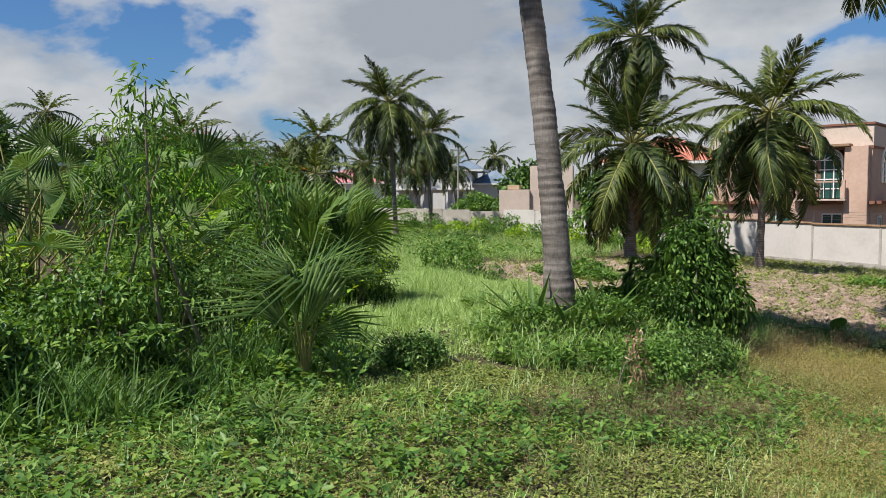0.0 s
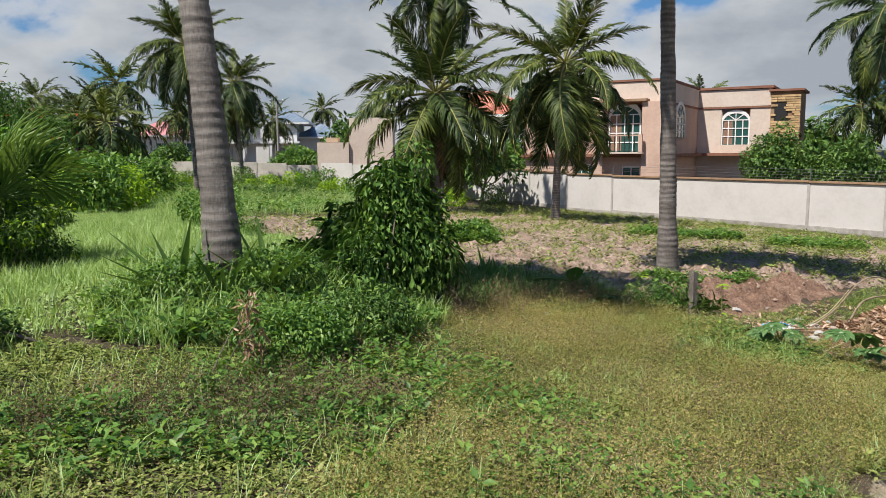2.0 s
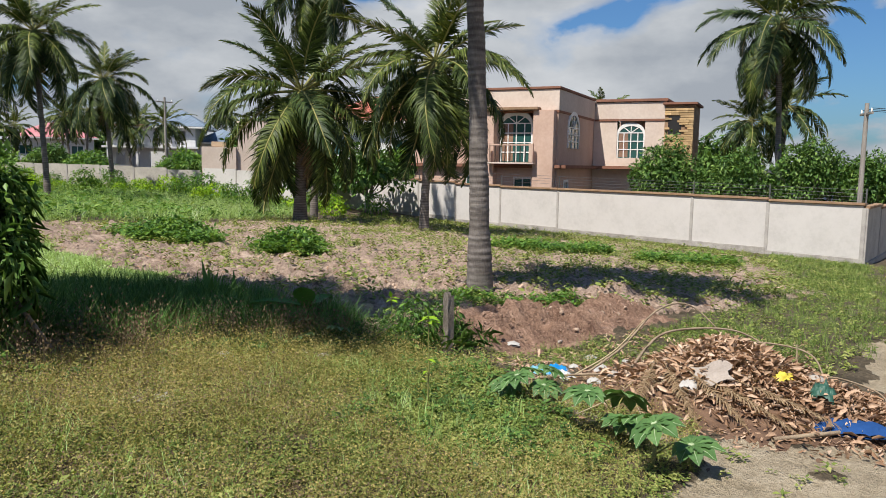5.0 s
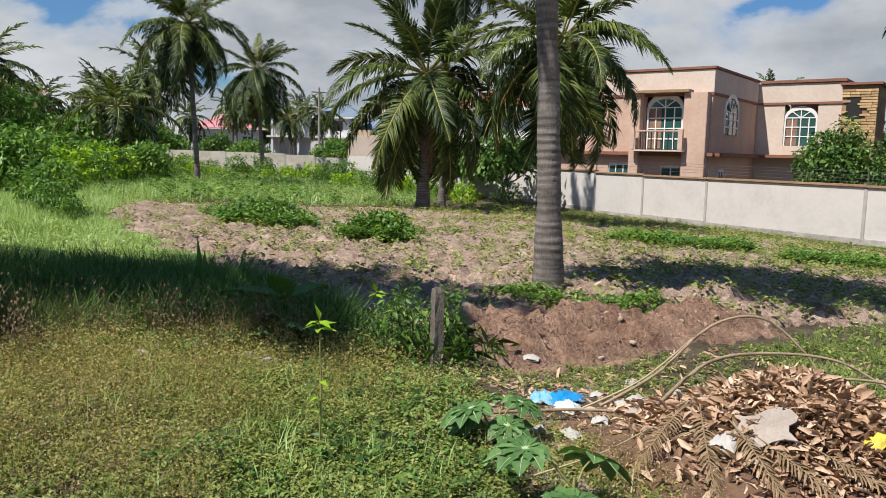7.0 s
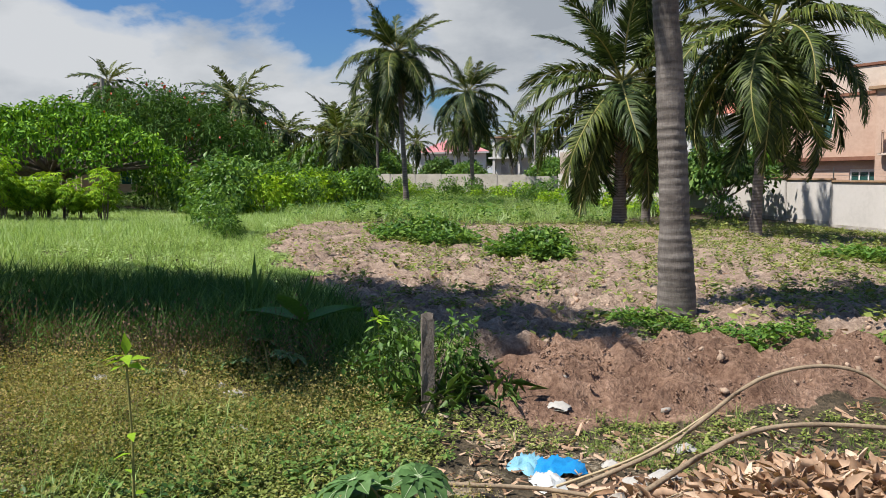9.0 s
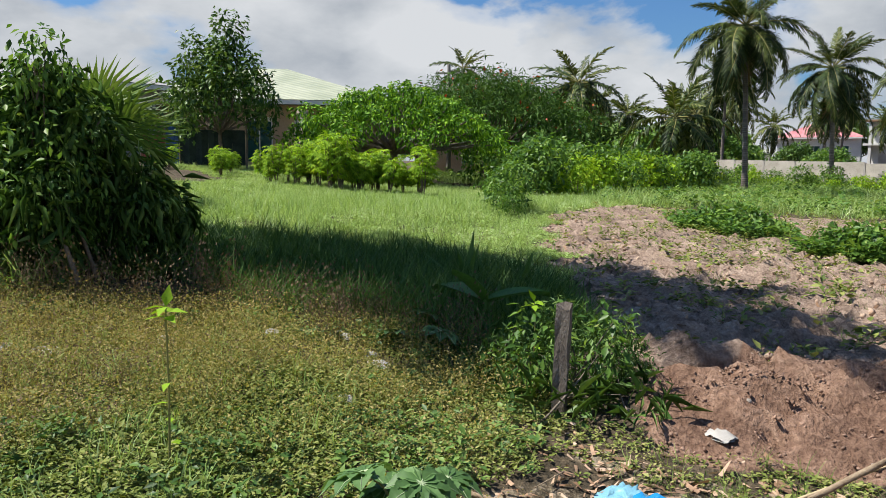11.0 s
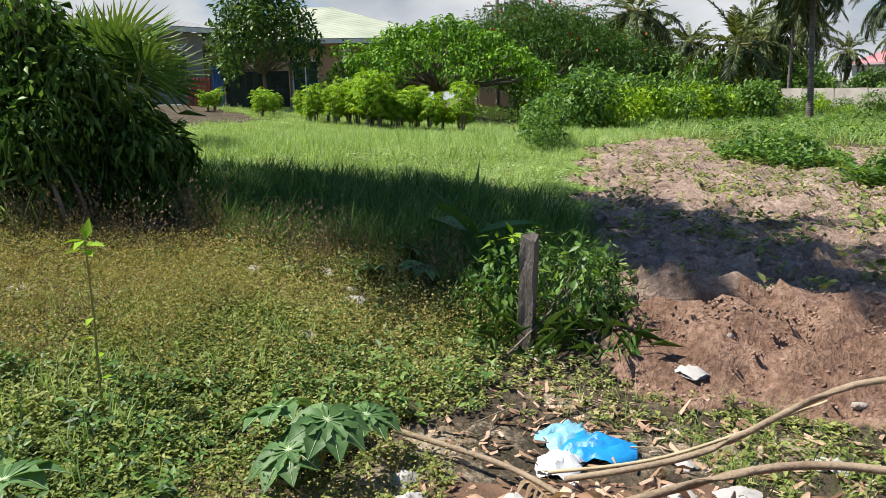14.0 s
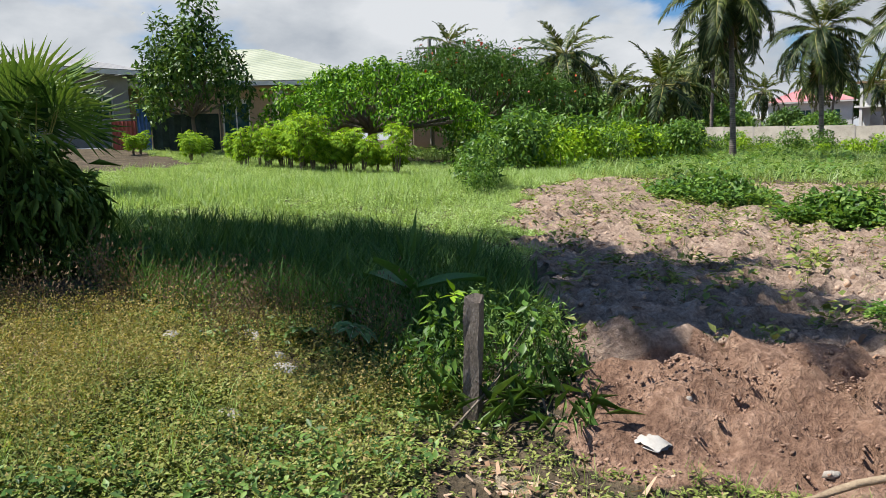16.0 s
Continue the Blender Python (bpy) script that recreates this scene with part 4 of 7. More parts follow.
def leaf_cloud(lobes, n, leaf, size, seed, hang=0.0, shell=0.55, up=0.5, formed=0.4, under=1.0):
    """Leaves through a group of lobes (centre, radii), thicker towards the outside, facing outwards."""
    r = np.random.default_rng(seed)
    c = np.array([l[0] for l in lobes], float)
    rad = np.array([l[1] for l in lobes], float)
    vol = rad.prod(1) ** 0.67
    which = r.choice(len(lobes), n, p=vol / vol.sum())
    d = r.normal(0, 1, (n, 3))
    d /= np.linalg.norm(d, axis=1)[:, None]
    lump = 1 + 0.22 * np.sin(d[:, 0] * 5 + which) * np.sin(d[:, 1] * 6 + 2 * which) + 0.12 * np.sin(d[:, 2] * 9 + which * 3)
    k = (shell + (1 - shell) * r.uniform(0, 1, n) ** 0.6) * lump + r.normal(0, 0.05, n)
    p = c[which] + d * k[:, None] * rad[which]
    yaw = np.arctan2(-d[:, 0], d[:, 1]) + r.normal(0, 1.0, n)
    drawn = r.uniform(0, 1, n) < formed
    pitch = np.where(drawn, -(1 - d[:, 2]) * 1.2 + r.normal(0, 0.3, n), d[:, 2] * 0.7 * up - hang + r.normal(0, 0.65, n))
    keep = (d[:, 2] > -0.25) | (r.uniform(0, 1, n) < under)
    return strew(leaf, p[keep], euler_mats(yaw, pitch, r.normal(0, 0.5, n))[keep], (size * r.uniform(0.6, 1.25, n))[keep])


def stems(rootz, lobes, seed, r0=0.03, each=2, spread=0.3, centre=(0, 0)):
    rr = np.random.default_rng(seed)
    out = []
    for c, rad in lobes:
        for _ in range(each):
            a = np.array([centre[0] + rr.normal(0, spread), centre[1] + rr.normal(0, spread), rootz])
            b = np.array(c) + rr.normal(0, 0.35, 3) * np.array(rad)
            m = (a + b) / 2 + rr.normal(0, 0.1, 3)
            m[2] = a[2] + (b[2] - a[2]) * 0.6
            s = np.linspace(0, 1, 6)[:, None]
            pts = (1 - s) ** 2 * a + 2 * s * (1 - s) * m + s ** 2 * b
            out.append(tube_arrays(pts, np.linspace(r0, r0 * 0.3, 6), 5))
    return join_arrays(out)


def bush(name, x, y, lobes, n, leafm, label, leaf=LEAF, size=0.16, seed=0, hang=0.2, category="bush", r0=0.02, shell=0.5, sink=0.0, group="", each=2):
    """A bush at (x, y): lobes are given from its foot."""
    ob = thing(name, label, category, pose(x, y, float(land(x, y)) - sink), group)
    v, f = leaf_cloud(lobes, n, leaf, size, seed, hang, shell)
    v[:, 2] = np.maximum(v[:, 2], 0.0)
    child("foliage", raw_mesh("foliage", v, f, leafm), ob)
    sv, sf = stems(-0.05, lobes, seed + 5, r0, each)
    child("stem", raw_mesh("stem", sv, sf, M_BARK), ob)
    return ob


def scatter(name, poly, per_m2, templates, leafm, smin, smax, label, category="grass", seed=1, keep=None, amp=0.4, tilt=0.15, zoff=0.0, flatten=None):
    """Strews templates over a polygon of the plan as one object of kind stuff."""
    r = np.random.default_rng(seed)
    P_ = np.array(poly)
    lo, hi = P_.min(0), P_.max(0)
    n = int((hi - lo).prod() * per_m2)
    x, y = r.uniform(lo[0], hi[0], n), r.uniform(lo[1], hi[1], n)
    ok = in_soft(poly, x, y, amp)
    if keep is not None:
        ok &= keep(x, y, r)
    x, y = x[ok], y[ok]
    z = land(x, y) + zoff
    chunks = []
    pick = r.integers(0, len(templates), len(x))
    for q, tpl in enumerate(templates):
        m = pick == q
        c = int(m.sum())
        if not c:
            continue
        pos = np.stack([x[m], y[m], z[m]], -1)
        sc = r.uniform(smin, smax, c)
        chunks.append(strew(tpl, pos, euler_mats(r.uniform(0, 6.28, c), r.normal(0, tilt, c), r.normal(0, tilt, c)), sc))
    v, f = join_arrays(chunks)
    return tagged(new(name, raw_mesh(name, v, f, leafm)), label, category, kind="stuff")


TUFTS = [tuft_template(10, 0.2, 0.5, 0.018, s) for s in range(4)]
FINE = [tuft_template(9, 0.3, 0.5, 0.022, s + 10) for s in range(3)]
HERBS = [herb_template(11, 0.75, 0.42, s) for s in range(4)]
CREEP = [herb_template(8, 0.5, 0.55, s + 20) for s in range(4)]

GRASS_W = [(-3, 8.5), (-9, 20), (-22, 24), (-20, 27), (-6, 30), (-4, 33), (0.0, 26), (1.3, 20.2), (3.1, 17.2), (4.6, 14.6), (5.2, 13.4), (5.0, 11.6), (3.0, 10.5), (1.0, 9.0)]


SEEDS = (np.concatenate([np.array([[-0.006, 0, 0], [0.006, 0, 0], [0.0, 0.02, 1.0]])] + [np.array([[0.0, 0, 0], [0.030, 0.014, 0.02], [0.0, 0.02, 0.05]]) + np.array([0.12 * math.sin(q * 2.4) * (0.4 + q / 11), 0.12 * math.cos(q * 2.4) * (0.4 + q / 11), 0.5 + 0.046 * q]) for q in range(11)]),
         np.arange(36).reshape(12, 3))
SEEDTUFT = [strew(SEEDS, np.random.default_rng(s).normal(0, 0.22, (5, 3)) * np.array([1, 1, 0]), euler_mats(*np.random.default_rng(s + 9).normal(0, 0.3, (3, 5))), np.random.default_rng(s).uniform(0.6, 1.1, 5)) for s in range(3)]


def spray_template(seed):
    """A fine spray of tiny seeds on hair-thin stalks, wider than tall."""
    r = np.random.default_rng(seed)
    n = 30
    a, d_, z_ = r.uniform(0, 6.28, n), 0.75 * np.sqrt(r.uniform(0, 1, n)), r.uniform(0.35, 1.0, n)
    pos = np.stack([d_ * np.cos(a), d_ * np.sin(a), z_], -1)
    tri = (np.array([[-0.5, 0, 0], [0.5, 0, 0.1], [0.0, 1.0, 0.2]]), np.array([[0, 1, 2]]))
    seeds_ = strew(tri, pos, euler_mats(r.uniform(0, 6.28, n), r.normal(0, 0.7, n), r.normal(0, 0.7, n)), r.uniform(0.035, 0.075, n))
    hair = [(np.array([[0.3 * p[0] - 0.007, 0.3 * p[1], 0], [0.3 * p[0] + 0.007, 0.3 * p[1], 0], p]), np.array([[0, 1, 2]])) for p in pos[:6]]
    return join_arrays([seeds_] + hair)


SPRAY = [spray_template(s_) for s_ in range(4)]
LOW = [herb_template(10, 0.55, 0.42, s_ + 40) for s_ in range(4)]


def patchy(scale, cut, seed=0.0):
    return lambda x, y, r: wobble(x, y, scale, seed) + r.normal(0, 0.25, len(x)) > cut


def thin_far(x0, y0, near_, far_):
    """Keeps all within near_ of a spot, thinning to a third at far_."""
    def f_(x, y, r):
        d = np.hypot(x - x0, y - y0)
        return r.uniform(0, 1, len(x)) < 1 - 0.66 * smooth(near_, far_, d)
    return f_


# ---- the lane side: creeping herbs and dry weeds
FRONT = [(-6, 2.2), (-6.5, 6.5), (-2, 7.4), (0.8, 7.2), (2.4, 7.9), (3.4, 8.2), (3.9, 5.8), (4.6, 4.7), (3.0, 3.0), (1.2, 2.1), (-1.5, 0.8)]
scatter("creeping_herbs", FRONT, 760, CREEP, M_HERB, 0.04, 0.088, "low carpet of small-leaved green herbs", "weeds", seed=3, keep=thin_far(1, 4, 3.5, 7))
scatter("weedy_stalks", FRONT, 110, HERBS, M_VINE, 0.10, 0.2, "upright leafy weeds in the herb carpet", "weeds", seed=4, keep=patchy(1.3, 0.0))
scatter("thin_grass", FRONT, 40, FINE, M_GRASS, 0.09, 0.2, "thin bright grass among herbs", seed=5, keep=patchy(1.7, -0.5, 1.0))
scatter("brown_seed_weeds", FRONT, 120, SPRAY, M_BROWN, 0.09, 0.18, "brown seed heads over the herbs", "weeds", seed=6, keep=patchy(0.9, 0.1, 2.0))
TAN = [(1.7, 3.2), (2.2, 5.0), (3.2, 6.8), (3.3, 8.6), (4.2, 9.7), (5.6, 9.9), (6.3, 9.4), (6.7, 8.5), (7.0, 7.4), (6.6, 6.2), (5.2, 5.0), (4.3, 4.4), (2.6, 3.0)]
HERBZ = [(5.85, 8.1), (5.9, 8.9), (5.5, 9.6), (6.2, 10.2), (7.0, 9.9), (7.3, 8.9), (7.2, 7.7), (6.6, 7.1), (6.1, 7.3)]
scatter("tan_weed_leaves", TAN, 760, LOW, M_HERB, 0.045, 0.10, "fine green underlayer of the dry weeds", "weeds", seed=7)
scatter("tan_weeds", TAN, 300, SPRAY, M_TAN, 0.10, 0.20, "fine dry tan weeds with tiny seed heads", "weeds", seed=8, keep=lambda x, y, r: (wobble(x, y, 1.6, 0.7) + r.normal(0, 0.25, len(x)) > -0.3) & ~inside(HERBZ, x, y))
scatter("rusty_weeds", TAN, 110, SPRAY, M_BROWN, 0.10, 0.21, "rust-brown seed heads in the dry weeds", "weeds", seed=9, keep=lambda x, y, r: (wobble(x, y, 0.8, 1.0) + r.normal(0, 0.25, len(x)) > 0) & ~inside(HERBZ, x, y))
scatter("leafy_weeds", HERBZ, 800, CREEP, M_HERB, 0.03, 0.062, "small-leaved green herbs with dark gaps", "weeds", seed=62, tilt=0.4)
scatter("herb_seeds", HERBZ, 120, SPRAY, M_TAN, 0.12, 0.24, "dry seed heads over the herb patch", "weeds", seed=65, keep=patchy(1.5, -0.1, 2.0))
scatter("herb_shoots", HERBZ, 60, HERBS, M_BUSH, 0.07, 0.14, "upright leafy shoots in the herb patch", "weeds", seed=63, keep=patchy(2.4, -0.1, 1.0))
scatter("leafy_patches", TAN, 55, HERBS, M_HERB, 0.07, 0.14, "leafy green clumps in the dry weeds", "weeds", seed=64, keep=patchy(1.4, 0.25, 4.0))
scatter("tan_grass", TAN, 40, FINE, M_GRASS, 0.08, 0.18, "yellow-green grass in the dry weeds", seed=10)
BELT = [(3.2, 8.9), (3.9, 9.9), (4.7, 10.7), (5.7, 11.0), (6.4, 10.8), (6.2, 10.3), (5.2, 10.1), (4.4, 9.4), (3.7, 8.7)]
scatter("brown_weed_belt", BELT, 55, SEEDTUFT, M_BROWN, 0.26, 0.5, "tall brown weeds gone to seed", "weeds", seed=11, amp=0.3)
scatter("belt_leaves", BELT, 150, HERBS, M_BUSH, 0.07, 0.16, "dark leafy weeds under the brown stalks", "weeds", seed=12, amp=0.3)
BRUSH = [(0.5, 5.5), (1.4, 6.0), (2.4, 6.4), (2.6, 5.9), (1.7, 5.4), (0.7, 5.1)]
scatter("dry_brush", BRUSH, 150, SEEDTUFT, M_BROWN, 0.14, 0.3, "low dry brown brush before the shrubs", "weeds", seed=98, amp=0.3)
scatter("brush_leaves", BRUSH, 110, HERBS, M_BUSH, 0.07, 0.15, "dark leaves in the dry brush", "weeds", seed=99, amp=0.3)
GAP = [(3.5, 8.9), (4.2, 9.9), (5.0, 10.5), (6.2, 10.7), (7.0, 10.3), (6.4, 9.4), (5.2, 9.3), (4.3, 8.9)]
scatter("gap_herbs", GAP, 460, LOW, M_HERB, 0.05, 0.11, "pale green herbs under the brown weeds", "weeds", seed=96, amp=0.3)
scatter("gap_seeds", GAP, 150, SPRAY, M_TAN, 0.12, 0.24, "dry tan seed sprays under the brown weeds", "weeds", seed=97, amp=0.3)
NEAR_E = [(5.0, 9.0), (6.0, 10.1), (6.9, 10.5), (7.3, 10.0), (7.4, 9.3), (7.15, 8.2), (6.9, 7.0), (6.2, 7.0), (5.8, 8.0)]
scatter("herbs_by_post", NEAR_E, 600, CREEP, M_HERB, 0.034, 0.075, "green herbs round the fence post", "weeds", seed=13)
scatter("weeds_by_post", NEAR_E, 60, HERBS, M_BUSH, 0.07, 0.15, "leafy weeds round the fence post", "weeds", seed=14, keep=patchy(1.6, 0.0, 3.0))

# ---- meadow to the west; tall grass by the bush has shade in its green
scatter("meadow_grass", GRASS_W, 36, FINE, M_GRASS, 0.10, 0.22, "bright green meadow grass", seed=1, keep=thin_far(4, 11, 6, 26))
scatter("meadow_tufts", GRASS_W, 10, TUFTS, M_GRASS, 0.16, 0.32, "broad-bladed tufts in the meadow", seed=15, keep=thin_far(4, 11, 6, 26))
scatter("meadow_herbs", GRASS_W, 230, CREEP, M_GRASS, 0.065, 0.13, "small broad-leaved weeds in the meadow", "weeds", seed=16, keep=thin_far(4, 11, 6, 26))
LUSH_SHADE_ZONE = [(3.2, 10.0), (2.2, 11.0), (2.2, 12.0), (3.4, 13.4), (4.7, 13.6), (5.3, 13.0), (6.0, 12.2), (6.5, 11.2), (6.4, 10.7), (5.0, 10.4)]
scatter("tall_grass", LUSH_SHADE_ZONE, 240, TUFTS, M_LUSH_SHADE, 0.2, 0.45, "tall lush grass, its dark green holding the bush's shade", seed=17)
scatter("shade_herbs", LUSH_SHADE_ZONE, 260, CREEP, M_LUSH_SHADE, 0.08, 0.16, "low leafy weeds in a dark green that holds shade", "weeds", seed=59)
TRODDEN = [(-1.6, 7.2), (-2.2, 12), (-2.6, 24), (-3.2, 36), (0.5, 30), (0.6, 24), (0.9, 14), (1.0, 9.5), (0.9, 7.4)]
scatter("path_grass", TRODDEN, 45, FINE, M_GRASS, 0.16, 0.3, "soft green grass on the trodden way", seed=18)
scatter("path_herbs", TRODDEN, 240, CREEP, M_GRASS, 0.05, 0.11, "small bright herbs on the trodden way", "weeds", seed=58, keep=thin_far(0, 8, 5, 20))
WEEDM = [(0.6, 7.4), (0.3, 9.5), (0.6, 11.5), (2.4, 12), (3.4, 10.8), (3.6, 9.0), (3.0, 7.9), (1.8, 7.2)]
scatter("mound_grass", WEEDM, 130, TUFTS, M_GRASS, 0.16, 0.40, "rank tall grass round the palm's foot", seed=19)
scatter("mound_weeds", WEEDM, 150, HERBS, M_VINE, 0.12, 0.28, "rank leafy weeds round the palm's foot", "weeds", seed=20)
FARW = [(-16, 33), (-20, 60), (-12, 66), (4.5, 62.5), (12, 50), (8.5, 39), (5.5, 33.5), (3.0, 30.5), (-0.5, 26), (-3, 30)]
scatter("far_weeds", FARW, 9, FINE, M_GRASS, 0.3, 0.6, "rough green weeds at the plot's far end", "weeds", seed=21)
scatter("far_herbs", FARW, 4, HERBS, M_VINE, 0.3, 0.7, "leafy weeds at the plot's far end", "weeds", seed=22, keep=patchy(0.5, 0.0))
EAST = [(12.2, 13.0), (17.5, 17), (24, 23), (19.6, 33.5), (20.5, 35.5), (27.0, 24.5), (40, 20), (26, 15), (13.5, 10.5), (10.8, 9.0), (10.2, 9.8), (10.6, 11.6)]
scatter("verge_grass", EAST, 38, FINE, M_TURF, 0.08, 0.18, "short green grass before the wall", seed=23, keep=thin_far(11, 11, 6, 16))
scatter("verge_herbs", EAST, 34, CREEP, M_HERB, 0.07, 0.15, "low herbs before the wall", "weeds", seed=24, keep=thin_far(11, 11, 6, 16))
WALLFOOT = [(29.2, 31.4), (28.6, 25.2), (16.9, 14.2), (19.7, 19.8)]
scatter("wallfoot_grass", WALLFOOT, 30, FINE, M_TURF, 0.10, 0.22, "short green grass at the wall's end", seed=68)
scatter("wallfoot_herbs", WALLFOOT, 30, CREEP, M_HERB, 0.09, 0.18, "low herbs at the wall's end", "weeds", seed=69)
scatter("crop_seedlings", SOIL, 5.5, HERBS, M_HERB, 0.12, 0.3, "young crop plants in hoed soil", "crops", seed=25, keep=lambda x, y, r: ~in_soft(RED, x, y) & (r.uniform(0, 1, len(x)) < 0.6 + 0.4 * smooth(6, 14, x)))
scatter("crop_greens", SOIL, 20, CREEP, M_HERB, 0.12, 0.24, "low green weeds in hoed soil", "weeds", seed=26, keep=lambda x, y, r: (wobble(x, y, 1.4, 4.0) + r.normal(0, 0.3, len(x)) > 0.35 - 0.5 * smooth(7, 14, x)) & ~in_soft(RED, x, y))
scatter("soil_grass", SOIL, 8, FINE, M_TURF, 0.08, 0.18, "stray grass in hoed soil", seed=27, keep=lambda x, y, r: (wobble(x, y, 1.0, 6.0) + r.normal(0, 0.25, len(x)) > 0.1) & ~in_soft(RED, x, y, 0.6))
for nm_, cx, cy, rx, ry, sd in (("potato_vines", 4.0, 22.6, 1.3, 1.1, 1), ("potato_vines", 6.75, 20.8, 0.95, 0.8, 2), ("palm_foot_weeds", 8.7, 13.7, 0.75, 0.45, 3), ("palm_foot_weeds", 9.9, 12.9, 0.6, 0.4, 6), ("potato_vines", 15, 24, 2.2, 0.8, 4), ("potato_vines", 18.5, 22, 2.0, 0.7, 5)):
    poly = [(cx + rx * math.cos(a), cy + ry * math.sin(a)) for a in np.linspace(0, 6.28, 12, endpoint=False)]
    scatter(nm_, poly, 260 if sd in (3, 6) else 80, CREEP, M_VINE, 0.07 if sd in (3, 6) else 0.12, 0.14 if sd in (3, 6) else 0.22, "patch of trailing green vines on the soil", "vines", seed=30 + sd, zoff=0.04)
    scatter(nm_, poly, 60, HERBS, M_VINE, 0.14 if sd in (3, 6) else 0.2, 0.24 if sd in (3, 6) else 0.42, "leafy shoots over the trailing vines", "vines", seed=40 + sd)
    if sd < 3:
        bush("vine_mound", cx, cy, [((0, 0, 0.18), (rx * 0.85, ry * 0.75, 0.36)), ((0.2, 0.1, 0.3), (rx * 0.5, ry * 0.5, 0.3))], 2600, M_VINE, "low mound of trailing green vines on the field", LEAF, 0.13, 70 + sd, 0.2, "vines", 0.012)

# clods of earth, and litter of straw on the turned soil
CLOD = []
for s in range(3):
    bm = bmesh.new()
    bmesh.ops.create_icosphere(bm, subdivisions=1, radius=0.5)
    rr = random.Random(s)
    for v_ in bm.verts:
        v_.co *= rr.uniform(0.45, 1.25)
        v_.co.z *= 0.6
    bm.verts.index_update()
    CLOD.append((np.array([v_.co for v_ in bm.verts]), np.array([[v_.index for v_ in f_.verts] for f_ in bm.faces])))
    bm.free()
M_CLOD = mat_surface("clod_earth", (0.24, 0.165, 0.12), (0.46, 0.345, 0.26), 6, 0.98, 0.5, island=0.3)
M_REDCLOD = mat_surface("red_clod_earth", (0.20, 0.125, 0.09), (0.34, 0.225, 0.165), 6, 0.98, 0.5, island=0.3)
scatter("soil_clods", [p_ for p_ in SOIL if p_[1] < 21] + [(12, 20)], 60, CLOD, M_CLOD, 0.02, 0.085, "clods of hoed earth", "clods", seed=50, tilt=0.6)
scatter("red_clods", RED, 650, CLOD, M_REDCLOD, 0.006, 0.03, "clods and crumbs of red earth", "clods", seed=51, tilt=0.6)
scatter("soil_straw", SOIL, 10, [CHIP], M_STRAW, 0.05, 0.14, "dry stalks strewn on the soil", "litter", seed=52, tilt=0.3, zoff=0.02, keep=lambda x, y, r: (y < 20) & ~in_soft(RED, x, y, 0.6))
LITTER = [(7.35, 8.2), (7.4, 9.3), (7.6, 9.8), (8.1, 10.0), (9.6, 9.9), (10.6, 9.2), (10.4, 7.9), (9.4, 7.3), (8.2, 7.0), (7.6, 7.2)]
scatter("leaf_litter", LITTER, 330, [CHIP], M_STRAW, 0.02, 0.07, "dry brown leaves strewn on the ground", "litter", seed=53, tilt=0.35, zoff=0.015)
YARD = [(7.6, 9.5), (8.2, 10.3), (9.8, 11.0), (11.0, 11.8), (11.8, 11.2), (10.9, 9.4), (10.2, 8.6), (9.6, 9.6), (8.2, 9.4)]
scatter("yard_grass", YARD, 130, TUFTS, M_TURF, 0.06, 0.15, "thin short grass round the leaf heap", seed=55, keep=patchy(1.5, -0.3, 3.0))
scatter("yard_herbs", YARD, 170, CREEP, M_HERB, 0.045, 0.09, "small herbs round the leaf heap", "weeds", seed=56, keep=patchy(1.5, -0.1, 2.0))
scatter("yard_litter", YARD, 160, [CHIP], M_STRAW, 0.03, 0.08, "dry leaves and straw on bare earth", "litter", seed=57, tilt=0.3, zoff=0.015)
POSTFOOT = [(6.9, 9.7), (7.25, 10.2), (7.6, 10.35), (7.8, 10.2), (8.4, 10.35), (9.1, 10.75), (9.3, 10.4), (8.5, 9.8), (7.9, 9.5), (7.2, 9.4)]
scatter("foot_herbs", POSTFOOT, 300, CREEP, M_HERB, 0.03, 0.07, "small herbs between the post and the turned earth", "weeds", seed=93, amp=0.2, keep=patchy(2.6, -0.25, 1.0))
scatter("foot_grass", POSTFOOT, 130, TUFTS, M_TURF, 0.05, 0.13, "short grass between the post and the turned earth", seed=94, amp=0.2, keep=patchy(2.2, 0.0, 5.0))
scatter("foot_litter", POSTFOOT, 130, [CHIP], M_STRAW, 0.03, 0.09, "dry leaves and straw beside the turned earth", "litter", seed=95, tilt=0.3, zoff=0.012)
EDGE = [(4.6, 4.7), (5.7, 5.2), (6.3, 5.3), (6.9, 5.9), (7.6, 6.5), (8.2, 7.1), (8.3, 7.7), (8.0, 8.3), (7.9, 9.0), (7.3, 8.7), (6.9, 7.2), (6.2, 6.2), (5.2, 5.2)]
scatter("edge_herbs", EDGE, 560, CREEP, M_HERB, 0.032, 0.07, "green herbs thinning out towards the lane", "weeds", seed=66)
scatter("edge_seeds", EDGE, 160, SPRAY, M_TAN, 0.08, 0.16, "dry seed heads thinning out towards the lane", "weeds", seed=67)
scatter("lane_weeds", [(4.2, 4.2), (5.2, 5.2), (6.6, 6.4), (7.4, 6.6), (8.6, 7.3), (8.2, 6.4), (6.4, 5.0), (4.8, 4.0)], 40, CREEP, M_HERB, 0.05, 0.11, "scattered herbs at the lane's edge", "weeds", seed=54, keep=patchy(1.8, 0.1, 5.0))

# ---- shrubs, fan palms and trees


